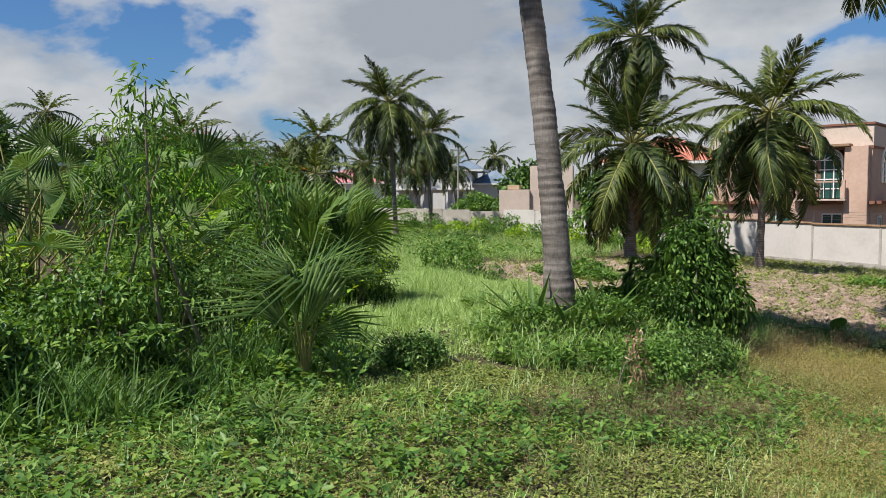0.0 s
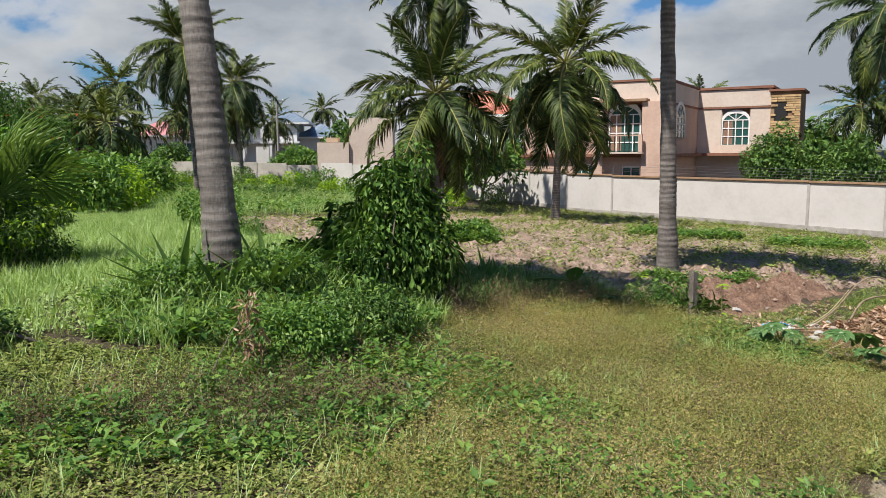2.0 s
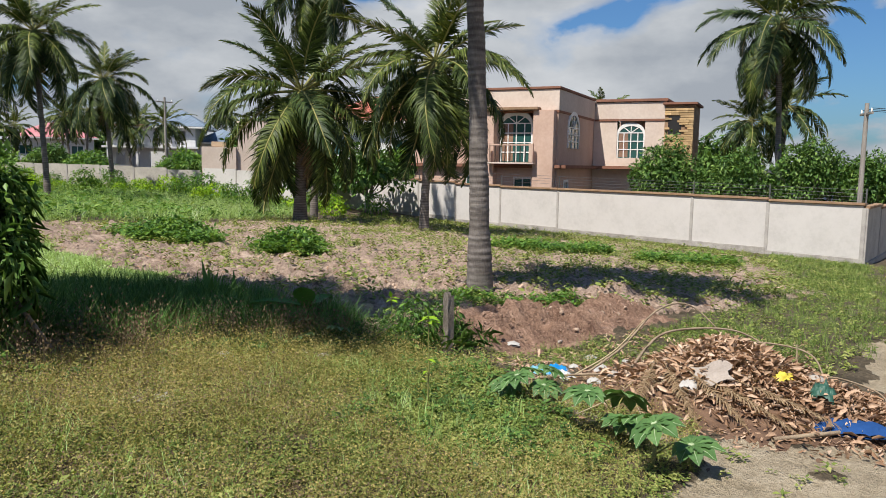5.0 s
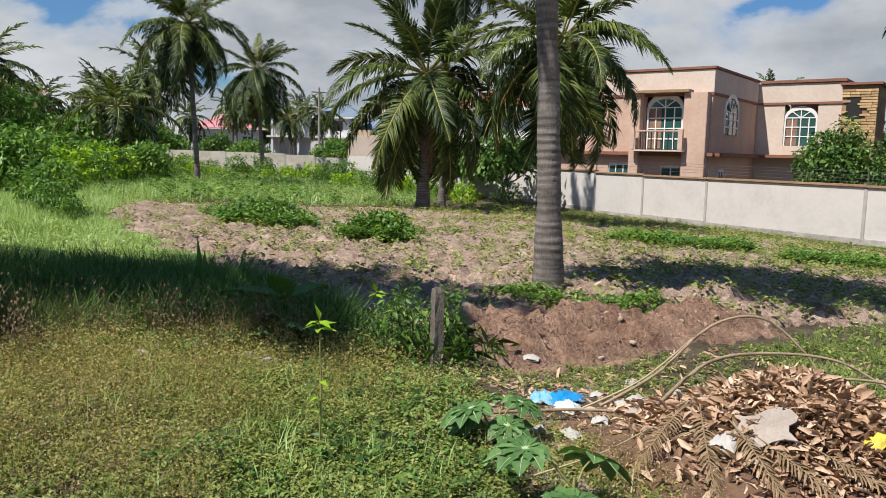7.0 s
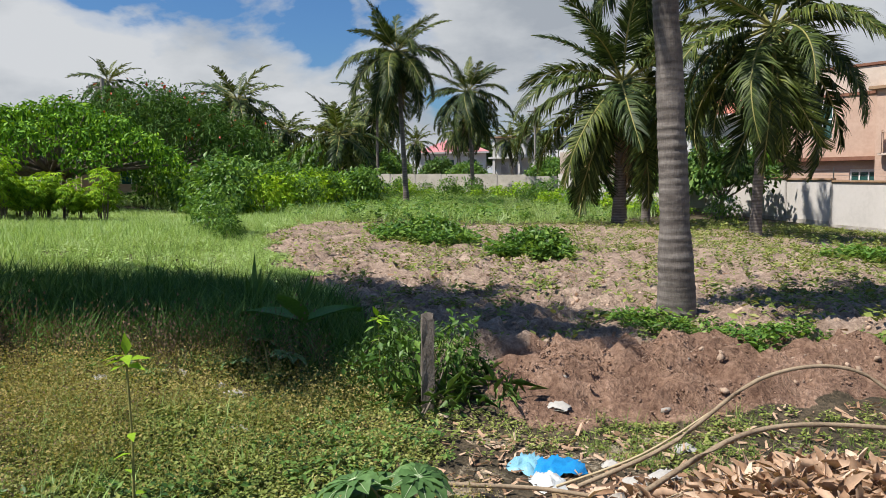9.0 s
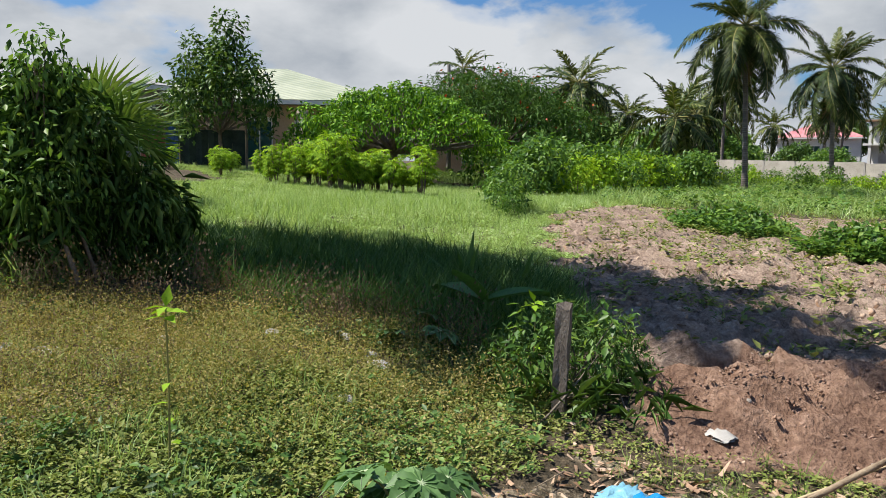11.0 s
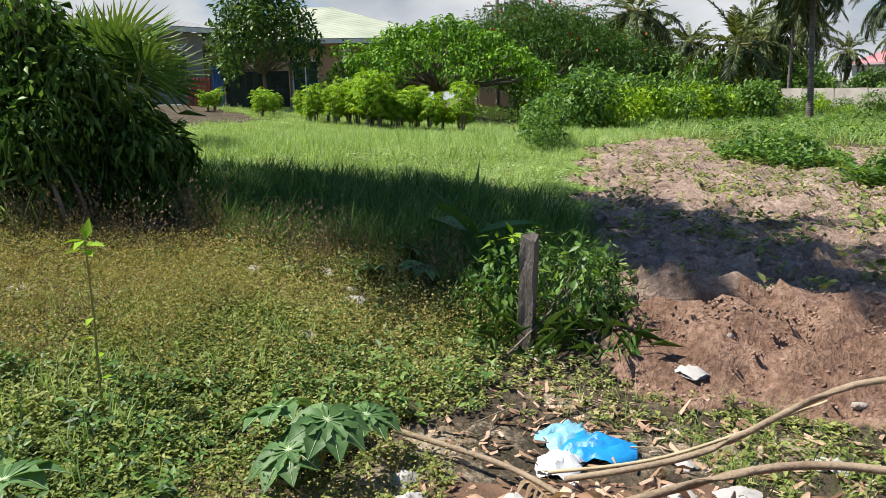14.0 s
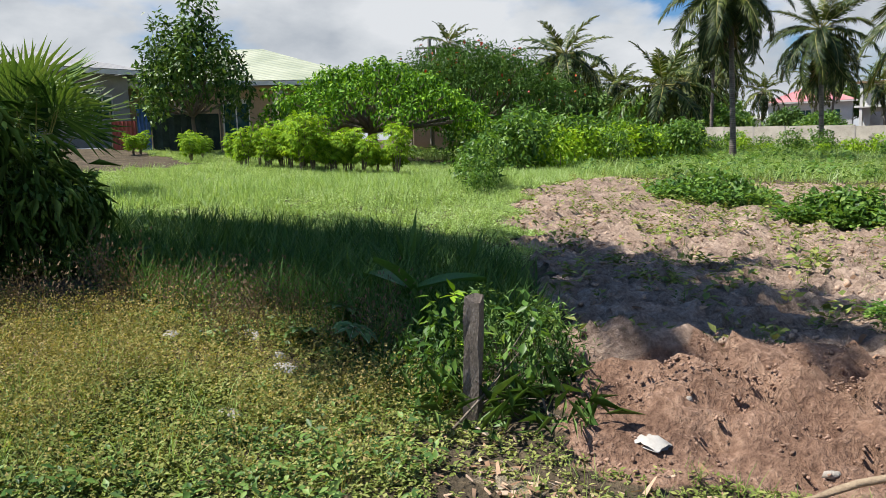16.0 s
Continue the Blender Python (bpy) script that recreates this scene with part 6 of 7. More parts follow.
def sheet_bm(x0, x1, z0, z1, y, wave=0.02, pitch=0.15):
    bm = bmesh.new()
    n = int((x1 - x0) / pitch * 4) + 2
    rows_ = [[bm.verts.new((x0 + (x1 - x0) * i / n, y + wave * math.sin(i * math.pi / 2) + dy, z)) for i in range(n + 1)] for z, dy in ((z0, 0), (z1, 0), (z1, 0.03), (z0, 0.03))]
    for a, b in ((0, 1), (1, 2), (2, 3), (3, 0)):
        for i in range(n):
            bm.faces.new((rows_[a][i], rows_[a][i + 1], rows_[b][i + 1], rows_[b][i]))
    return bm


part("sheet", sheet_bm(-0.1, 0.75, 0, 1.15, 0), M_REDSHEET, pen, "faded red corrugated sheet")
part("sheet", sheet_bm(0.8, 1.25, 0, 1.75, -0.05), M_BLUESHEET, pen, "blue metal sheet")
part("netting", sheet_bm(1.3, 3.7, 0, 1.35, 0.02, 0.05, 0.5), M_NET, pen, "dark green netting")
for x_ in (-0.15, 1.28, 2.3, 3.2, 3.75):
    v, f = tube_arrays([(x_, 0.1, -0.2), (x_ + 0.03, 0.1, 0.8), (x_, 0.12, 1.55)], [0.04, 0.036, 0.03], 7)
    child("pole", raw_mesh("pole", v, f, M_BARK, True), pen)
col_ = thing("porch_column", "white-washed porch column by the tan house", "column", pose(-16.9, 29.6, float(ground_z(-17, 29.6)) - 0.05))
part("shaft", box_bm((-0.13, -0.13, 0.15), (0.13, 0.13, 2.5), 0.02), M_CREAM, col_)
part("base", box_bm((-0.19, -0.19, 0), (0.19, 0.19, 0.15), 0.02), M_CREAM, col_)
part("capital", box_bm((-0.19, -0.19, 2.5), (0.19, 0.19, 2.66), 0.02), M_CREAM, col_)

# unfinished two-storey house with a blue-grey roof
un = thing("unfinished_house", "unfinished grey-white two-storey house with blue-grey roof", "house", pose(-6.6, 108.0, -0.6, 0, 0, -8) @ Matrix.Scale(1.12, 4))
wall_with_holes(un, "wall", 0, 9.6, 0, 5.2, 0, 0.25, [(0.9, 1.9, 0.9, 2.3), (2.6, 3.5, 0.2, 2.3), (4.6, 6.2, 0.3, 2.4), (0.9, 1.9, 3.6, 4.8), (2.9, 4.0, 3.2, 4.9), (5.2, 6.4, 3.4, 4.8), (7.4, 8.5, 1.0, 2.3), (7.4, 8.5, 3.6, 4.8)], M_PALEWALL)
slab(un, "wall", (0, 0.26, 0), (0.25, 8, 5.2), M_PALEWALL)
slab(un, "wall", (9.35, 0.26, 0), (9.6, 8, 5.2), M_PALEWALL)
slab(un, "wall", (0, 8.01, 0), (9.6, 8.25, 5.2), M_PALEWALL)
slab(un, "floor_slab", (-0.4, -0.9, 2.75), (10, -0.01, 2.98), M_PALEWALL)
for x_ in (0.1, 3.2, 6.4):
    slab(un, "column", (x_, -0.8, 0), (x_ + 0.3, -0.5, 5.1), M_PALEWALL)
slab(un, "canopy", (-0.4, -1.0, 5.21), (4.6, 3.0, 5.42), M_COPING)
hip_roof(un, 4.8, 10.6, 0, 8, 5.3, 2.0, M_BLUEROOF, 0.5)
hip_roof(un, 9.2, 15.0, 2, 8, 3.6, 1.7, M_BLUEROOF, 0.4)
slab(un, "wall", (9.7, 2.2, 0), (14.6, 7.8, 3.45), M_PALEWALL)
# pale outbuilding and the red-roofed house half hidden by the palms
ob_ = thing("pale_outbuilding", "plain beige outbuilding with stepped flat roof", "building", pose(4.8, 64.6, -1.5, 0, 0, -12))
part("wall", box_bm((0, 0, 0), (2.6, 3, 3.6), 0.02), M_CREAM, ob_)
part("wall", box_bm((2.62, 0.3, 0), (6.2, 3.2, 5.6), 0.02), M_CREAM, ob_)
part("parapet", box_bm((0.7, 0.2, 3.61), (1.7, 1.2, 4.0), 0.02), M_TANWALL, ob_)
hid = bungalow("red_roof_villa", 12.2, 57.0, -18, 9.0, 8.0, 5.4, 2.0, M_PALEWALL, M_RUST, "tall pale villa with a dull red roof behind the palms", [(5.6, 7.2, 3.2, 4.4), (1.4, 2.8, 3.2, 4.4)], z=-1.6)
bungalow("lane_house", 44, 42, 20, 7, 7, 3.2, 1.6, mat_plain("sky_blue_render", (0.35, 0.48, 0.62), 0.9), M_DKROOF, "blue-walled house with a brown roof along the lane", [(1.5, 2.8, 1.0, 2.2), (4.4, 5.6, 1.0, 2.2)])

# power poles and lines
M_POLE = mat_surface("weathered_pole", (0.20, 0.18, 0.16), (0.34, 0.31, 0.28), 3, 0.9, streak=(6, 6, 0.6))


def power_pole(x, y, h_, yaw=0.0):
    ob = thing("power_pole", "grey wooden power pole with a cross arm", "utility pole", pose(x, y, float(ground_z(x, y)) - 0.1, 0, 0, yaw), "power poles")
    v, f = tube_arrays([(0, 0, 0), (0.02, 0, h_ / 2), (0, 0, h_)], [0.13, 0.11, 0.09], 10)
    child("pole", raw_mesh("pole", v, f, M_POLE, True), ob)
    part("cross_arm", box_bm((-0.75, -0.05, h_ - 0.5), (0.75, 0.05, h_ - 0.4), 0.01), M_POLE, ob)
    for x_ in (-0.65, 0.0, 0.65):
        v, f = tube_arrays([(x_, 0, h_ - 0.4), (x_, 0, h_ - 0.32), (x_, 0, h_ - 0.24)], [0.03, 0.045, 0.02], 8)
        child("insulator", raw_mesh("insulator", v, f, M_WHITE, True), ob)
    return ob


power_pole(32.0, 29.0, 6.6, 60)
power_pole(50.0, 17.0, 6.6, 60)
power_pole(1.6, 79.0, 8.2, 20)
power_pole(-16.3, 39.5, 6.2, 20)


def cable(a, b, sag, name="power_cable"):
    s = np.linspace(0, 1, 20)
    p = np.array(a)[None] * (1 - s)[:, None] + np.array(b)[None] * s[:, None]
    p[:, 2] -= sag * 4 * s * (1 - s)
    v, f = tube_arrays(p, np.full(20, 0.012), 4)
    return tagged(new(name, raw_mesh(name, v, f, M_DARK)), "thin dark overhead power cable", "cable", "power cables")


for dy in (-0.65, 0, 0.65):
    cable((32.0 + dy * 0.54, 29.0 + dy * 0.94, float(ground_z(32, 29)) + 6.25), (50.0 + dy * 0.54, 17.0 + dy * 0.94, float(ground_z(50, 17)) + 6.25), 0.5)

# ---------------------------------------------------------------- fence post and near plants
M_POST = mat_surface("lichened_concrete", (0.06, 0.05, 0.042), (0.15, 0.125, 0.105), 8, 0.95, 0.7, third=(0.30, 0.27, 0.24), streak=(1, 1, 0.5))
post = thing("fence_post", "weathered square concrete fence post leaning in weeds", "fence post", pose(7.1, 10.12, float(land(7.1, 10.12)) - 0.33, -1, 1, 18))
bm = bmesh.new()
bmesh.ops.create_grid(bm, x_segments=2, y_segments=2, size=0.037)
for k in range(9):
    r_ = bmesh.ops.extrude_face_region(bm, geom=[f_ for f_ in bm.faces if abs(f_.calc_center_median().z - k * 0.105) < 0.02 and abs(f_.normal.z) > 0.5])
    vs_ = [g for g in r_["geom"] if isinstance(g, bmesh.types.BMVert)]
    bmesh.ops.translate(bm, verts=vs_, vec=(0, 0, 0.105))
    bm.normal_update()
rr = random.Random(4)
for v_ in bm.verts:
    v_.co.x += rr.uniform(-0.005, 0.005)
    v_.co.y += rr.uniform(-0.005, 0.005)
    if v_.co.z > 0.9:
        v_.co.z += rr.uniform(-0.03, 0.025)
part("shaft", bm, M_POST, post)
bush("post_vine", 7.1, 10.45, [((0.05, 0.12, 0.14), (0.32, 0.26, 0.2)), ((0.12, 0.1, 0.34), (0.14, 0.14, 0.2)), ((-0.38, -0.1, 0.14), (0.3, 0.26, 0.2)), ((-0.22, 0.1, 0.36), (0.15, 0.15, 0.2)), ((0.22, 0.2, 0.08), (0.16, 0.22, 0.12)), ((-0.6, 0.25, 0.1), (0.3, 0.3, 0.16)), ((-0.2, 0.5, 0.14), (0.4, 0.35, 0.18))], 4500, M_BUSH, "green creeper and ferny weeds round a fence post", LANCE, 0.05, 300, 0.1, "vine", 0.008, 0.35)
bush("post_shoots", 6.95, 10.3, [((-0.1, 0, 0.28), (0.22, 0.18, 0.28)), ((0.28, 0.1, 0.35), (0.12, 0.12, 0.26)), ((-0.3, 0.05, 0.12), (0.3, 0.22, 0.14))], 420, M_VINE, "fresh leafy shoots climbing at a fence post", LEAF, 0.07, 302, 0.2, "vine", 0.006)
bush("post_grass", 7.45, 10.33, [((0, 0, 0.04), (0.2, 0.22, 0.1)), ((-0.35, -0.25, 0.03), (0.3, 0.2, 0.1))], 260, M_BUSH, "grassy weeds at the fence post's foot", BLADE, 0.16, 301, -0.5, "weeds", 0.005)




def palmate_leaf(n, radius, seed):
    """A castor-like leaf: lobes round a centre, toothed and folded along each rib."""
    r = np.random.default_rng(seed)
    out = []
    for i in range(n):
        a = -2.5 + 5.0 * i / (n - 1)
        L_ = radius * (0.55 + 0.45 * math.cos(a * 0.55)) * r.uniform(0.93, 1.05)
        d, s_ = np.array([math.sin(a), math.cos(a), 0]), np.array([math.cos(a), -math.sin(a), 0])
        rows_, w_ = [], radius * 0.26
        for u, ww, dz in ((0.0, 0.05, 0), (0.25, 0.78, 0.0), (0.45, 0.86, -0.01), (0.5, 1.06, -0.03), (0.66, 0.74, -0.05), (0.7, 0.88, -0.07), (1.0, 0.0, -0.19)):
            c = d * L_ * u + np.array([0, 0, dz * radius / 0.25 * 0.28])
            rows_ += [c - s_ * w_ * ww + [0, 0, 0.018 * ww], c - [0, 0, 0.0], c + s_ * w_ * ww + [0, 0, 0.018 * ww]]
        q = []
        for k in range(6):
            o = k * 3
            q += [[o, o + 1, o + 4, o + 3], [o + 1, o + 2, o + 5, o + 4]]
        out.append((np.array(rows_), np.array(q)))
    return join_arrays(out)


M_CASTOR = mat_leaf("castor_leaf", [(0.08, 0.17, 0.045), (0.125, 0.245, 0.065), (0.19, 0.33, 0.095)], 0.5, 0.3, 0.25)


M_RIB = mat_plain("pale_leaf_rib", (0.36, 0.44, 0.26), 0.7, spec=0.2)


def castor(x, y, n, h_, radius, seed, spread=0.35, label="castor plant with broad star-shaped leaves"):
    ob = thing("castor_plant", label, "plant", pose(x, y, float(land(x, y)) - 0.02), "castor plants")
    r = np.random.default_rng(seed)
    v, f = tube_arrays([(0, 0, 0), (0.02, 0.01, h_ * 0.5), (0.03, 0.03, h_ * 0.85)], [0.014, 0.011, 0.007], 6)
    child("stem", raw_mesh("stem", v, f, M_RACHIS, True), ob)
    for i in range(n):
        yaw = i * 2.4 + seed
        d = np.array([-math.sin(yaw), math.cos(yaw), 0])
        a = np.array([0.02, 0.02, h_ * (0.3 + 0.55 * i / n)])
        b = a + d * spread * r.uniform(0.7, 1.2) + np.array([0, 0, 0.10 + 0.12 * i / n])
        sv, sf = tube_arrays([a, (a + b) / 2 + [0, 0, 0.04], b], [0.006, 0.005, 0.004], 5)
        child("leaf_stalk", raw_mesh("leaf_stalk", sv, sf, M_RACHIS, True), ob)
        lv, lf_ = palmate_leaf(9, radius * r.uniform(0.75, 1.1), seed * 20 + i)
        l_ = child("leaf", raw_mesh("leaf", lv, lf_, M_CASTOR), ob)
        ribs = [tube_arrays(lv[q_ * 21 + 1:q_ * 21 + 21:3] + np.array([0, 0, 0.002]), np.linspace(0.0035, 0.001, 7), 4) for q_ in range(9)]
        child("rib", raw_mesh("rib", *join_arrays(ribs), M_RIB), l_, "pale leaf ribs")
        l_.matrix_basis = Matrix.Translation(b) @ Euler((-0.2 + r.normal(0, 0.2), r.normal(0, 0.25), yaw)).to_matrix().to_4x4()
    return ob


castor(7.29, 8.60, 5, 0.08, 0.19, 1, 0.18)
castor(7.47, 7.62, 3, 0.24, 0.24, 3, 0.2)
castor(7.42, 7.08, 3, 0.24, 0.22, 4, 0.18, "castor plant at the lane's edge with broad leaves")
castor(5.90, 10.42, 4, 0.10, 0.17, 6, 0.2, "low castor plant with pale broad leaves")


def slim_sapling(x, y, h_, seed):
    """A thin straight seedling with a tuft of leaves at its head."""
    ob = thing("seedling", "thin straight seedling with fresh green top leaves", "sapling", pose(x, y, float(land(x, y)) - 0.02), "seedlings")
    v, f = tube_arrays([(0, 0, 0), (0.01, 0.005, h_ * 0.5), (0.0, 0.01, h_)], [0.006, 0.005, 0.004], 6)
    child("stem", raw_mesh("stem", v, f, M_RACHIS, True), ob)
    for i in range(12):
        z_ = h_ - 0.02 * (i // 3) if i < 8 else h_ * (0.2 + 0.12 * (i - 8))
        l_ = child("leaf", raw_mesh("leaf", BROAD[0] * (0.095 if i < 8 else 0.075), BROAD[1], M_CASSAVA), ob)
        l_.matrix_basis = Matrix.Translation((0, 0.01, z_)) @ Euler((0.1 - 0.12 * (i % 3) if i else 1.2, 0.2, i * 1.4 + seed)).to_matrix().to_4x4()
    return ob


slim_sapling(6.35, 8.28, 0.70, 1)
slim_sapling(6.65, 10.6, 0.5, 3)

# young banana by the tall grass
M_BANANA = mat_leaf("banana_leaf", [(0.06, 0.16, 0.03), (0.11, 0.24, 0.045), (0.18, 0.31, 0.06)], 0.5, 0.35, 0.15)
ban = thing("banana_plant", "young banana plant with broad leaves in tall grass", "plant", pose(5.87, 11.2, float(land(5.87, 11.2))))
for i, (yaw, el, L_) in enumerate(((1.35, 0.45, 0.62), (-0.75, 0.5, 0.5), (2.9, 1.0, 0.32))):
    u = np.linspace(0, 1, 9)
    dirv = np.array([-math.sin(yaw), math.cos(yaw)])
    r_, zz_ = L_ * u, 0.25 + math.tan(el) * L_ * u * 0.7 - 0.30 * L_ * u ** 2.2
    wd = 0.115 * np.sin(np.clip(u * 1.02 + 0.03, 0, 1) * np.pi) ** 0.6
    s_ = np.array([dirv[1], -dirv[0]])
    rows_ = []
    for k in range(9):
        c = np.array([*(dirv * r_[k]), zz_[k]])
        e = np.array([*(s_ * wd[k]), 0])
        rows_ += [c - e + [0, 0, 0.04], c, c + e + [0, 0, 0.04]]
    q = []
    for k in range(8):
        o = k * 3
        q += [[o, o + 1, o + 4, o + 3], [o + 1, o + 2, o + 5, o + 4]]
    child("leaf", raw_mesh("leaf", np.array(rows_), np.array(q), M_BANANA, True), ban)
v, f = tube_arrays([(0, 0, -0.05), (0, 0, 0.15), (0, 0, 0.35)], [0.05, 0.035, 0.02], 8)
child("stem", raw_mesh("stem", v, f, M_BANANA, True), ban)


def spiky(x, y, n, L_, seed, label, mat=None):
    """A rosette of stiff pointed leaves."""
    ob = thing("spiky_plant", label, "plant", pose(x, y, float(land(x, y))), "spiky plants")
    r = np.random.default_rng(seed)
    for i in range(n):
        yaw, el = i * 2.4, r.uniform(0.35, 1.3)
        k = L_ * r.uniform(0.6, 1.1)
        v = np.array([[-0.03, 0, 0], [0, 0, -0.012], [0.03, 0, 0], [-0.035, 0.5, 0.01], [0, 0.5, -0.015], [0.035, 0.5, 0.01], [0, 1, -0.06]]) * np.array([1, k, k])
        f = np.array([[0, 1, 4], [0, 4, 3], [1, 2, 5], [1, 5, 4], [3, 4, 6], [4, 5, 6]])
        l_ = child("leaf", raw_mesh("leaf", v, f, mat or M_FAN), ob)
        l_.matrix_basis = Euler((el, 0, yaw)).to_matrix().to_4x4()
    return ob


spiky(1.0, 8.25, 13, 0.85, 1, "sisal-like rosette of stiff grey-green leaves at a palm")
spiky(1.75, 8.45, 13, 0.85, 2, "sisal-like rosette leaning from a palm's foot")
spiky(1.35, 8.15, 9, 0.7, 3, "small sisal-like rosette at a palm's foot")
spiky(4.9, 12.3, 9, 0.62, 4, "rosette of strap leaves in tall grass", M_LUSH_SHADE)
spiky(5.2, 12.75, 9, 0.5, 5, "rosette of strap leaves in shaded grass", M_LUSH_SHADE)


# ---------------------------------------------------------------- the heap of dry leaves and rubbish
PX, PY = 9.0, 8.5


def heap_z(x, y):
    """Height of the heap over the land."""
    d = np.hypot((x - PX) / 1.05, (y - PY) / 0.85)
    d2 = np.hypot((x - 9.35) / 0.7, (y - 7.85) / 0.6)
    return 0.44 * np.exp(-d ** 2 * 2.1) + 0.14 * np.exp(-d2 ** 2 * 1.5) - 0.015


M_HEAP = mat_surface("packed_dry_leaves", (0.08, 0.045, 0.03), (0.20, 0.12, 0.075), 8, 0.95, 0.7)
heap = thing("leaf_heap", "heap of dry brown leaves and husks", "leaf heap", pose(PX, PY, 0))
gx, gy = np.meshgrid(np.linspace(-1.7, 1.7, 46), np.linspace(-1.6, 1.4, 42), indexing="ij")
hz_ = land(PX + gx, PY + gy) + heap_z(PX + gx, PY + gy) + 0.012 * wobble(gx, gy, 16)
i, j = np.meshgrid(np.arange(45), np.arange(41), indexing="ij")
child("mound", raw_mesh("mound", np.stack([gx, gy, hz_], -1).reshape(-1, 3), np.stack([i * 42 + j, (i + 1) * 42 + j, (i + 1) * 42 + j + 1, i * 42 + j + 1], -1).reshape(-1, 4), M_HEAP, True), heap)
r = np.random.default_rng(61)
CURL = (np.array([[-0.10, 0, 0.10], [0, 0.0, 0], [0.10, 0, 0.12], [-0.20, 0.5, 0.26], [0, 0.5, 0.06], [0.16, 0.5, 0.24], [-0.05, 1, 0.10], [0.03, 1.05, 0.02]]), np.array([[0, 1, 4], [0, 4, 3], [1, 2, 5], [1, 5, 4], [3, 4, 7], [3, 7, 6], [4, 5, 7]]))
n = 15000
hx, hy = PX + 0.08 + r.normal(0, 0.39, n), PY + r.normal(0, 0.37, n)
tail = r.uniform(0, 1, n) < 0.25
hx, hy = np.where(tail, 9.5 + r.normal(0, 0.38, n), hx), np.where(tail, 7.75 + r.normal(0, 0.35, n), hy)
hzv = land(hx, hy) + heap_z(hx, hy) + r.uniform(-0.01, 0.04, n)
v, f = strew(CURL, np.stack([hx - PX, hy - PY, hzv], -1), euler_mats(r.uniform(0, 6.28, n), r.normal(0.1, 0.4, n), r.normal(0, 0.9, n)), 0.028 + 0.08 * r.uniform(0, 1, n) ** 1.8)
tagged(child("dry_leaves", raw_mesh("dry_leaves", v, f, M_STRAW), heap), kind="stuff")

M_STICK = mat_surface("grey_stick", (0.17, 0.12, 0.08), (0.36, 0.28, 0.19), 6, 0.9, 0.4)
M_PALESTICK = mat_surface("pale_stick", (0.34, 0.27, 0.16), (0.52, 0.43, 0.28), 6, 0.85, 0.3)


def branch(points, r0, r1, label, material=None):
    """A bent dead branch through points given as x, y and height over the land."""
    P_ = np.array([(x, y, float(land(x, y)) + h_) for x, y, h_ in points])
    s = np.linspace(0, len(P_) - 1, len(P_) * 7)
    k = np.minimum(s.astype(int), len(P_) - 2)
    u = (s - k)[:, None]
    pm, p0, p1, p2 = P_[np.maximum(k - 1, 0)], P_[k], P_[k + 1], P_[np.minimum(k + 2, len(P_) - 1)]
    c = 0.5 * (2 * p0 + (p1 - pm) * u + (2 * pm - 5 * p0 + 4 * p1 - p2) * u ** 2 + (3 * p0 - pm - 3 * p1 + p2) * u ** 3)
    v, f = tube_arrays(c, np.linspace(r0 * 0.5, r1 * 0.5, len(c)), 7)
    return tagged(new("branch", raw_mesh("branch", v, f, material or M_STICK, True)), label, "branch", "dead branches")


branch([(8.05, 9.05, 0.08), (8.45, 9.15, 0.30), (8.85, 9.25, 0.62), (9.25, 9.35, 0.66), (9.5, 9.25, 0.45), (9.6, 9.15, 0.25)], 0.022, 0.014, "long bent dead branch arching over a leaf heap")
branch([(8.3, 8.75, 0.20), (8.75, 9.05, 0.42), (9.2, 9.15, 0.46), (9.65, 9.1, 0.42), (9.95, 8.95, 0.28)], 0.026, 0.016, "thick bent branch on a leaf heap")
branch([(7.95, 9.1, 0.05), (8.35, 9.15, 0.25), (8.75, 9.3, 0.52)], 0.014, 0.008, "thin pale stick leaning on a branch", M_PALESTICK)
branch([(9.2, 8.95, 0.36), (9.7, 8.75, 0.40), (9.95, 8.5, 0.34), (9.98, 8.35, 0.12)], 0.018, 0.013, "crooked branch at a heap's edge")
branch([(9.7, 8.2, 0.16), (9.95, 8.25, 0.2), (10.2, 8.05, 0.12), (10.1, 7.8, 0.06)], 0.016, 0.010, "short crooked branch on the ground")
branch([(7.35, 8.95, 0.06), (7.85, 9.0, 0.07), (8.25, 8.9, 0.1)], 0.024, 0.018, "old dark branch lying in litter")
branch([(8.55, 7.35, 0.05), (9.0, 7.3, 0.06), (9.35, 7.35, 0.05)], 0.035, 0.03, "weathered plank-like log in dry leaves")
branch([(7.4, 8.0, 0.03), (7.8, 8.2, 0.09), (8.15, 8.5, 0.12)], 0.010, 0.006, "thin pale stick in the weeds", M_PALESTICK)
branch([(9.55, 8.3, 0.10), (9.6, 8.3, 0.32), (9.58, 8.28, 0.5)], 0.035, 0.008, "upright dry stalk stub in a heap", M_PALESTICK)
for q in range(26):
    a, b = r.uniform(0, 6.28), r.uniform(0.12, 0.3)
    sx, sy = PX + r.normal(0, 0.75), PY + r.normal(0, 0.6)
    h0 = float(heap_z(sx, sy)) + 0.05
    branch([(sx, sy, h0), (sx + b * math.cos(a), sy + b * math.sin(a), float(heap_z(sx + b * math.cos(a), sy + b * math.sin(a))) + 0.06)], 0.007, 0.004, "small dry twig in a leaf heap", M_PALESTICK if q % 2 else M_STICK)
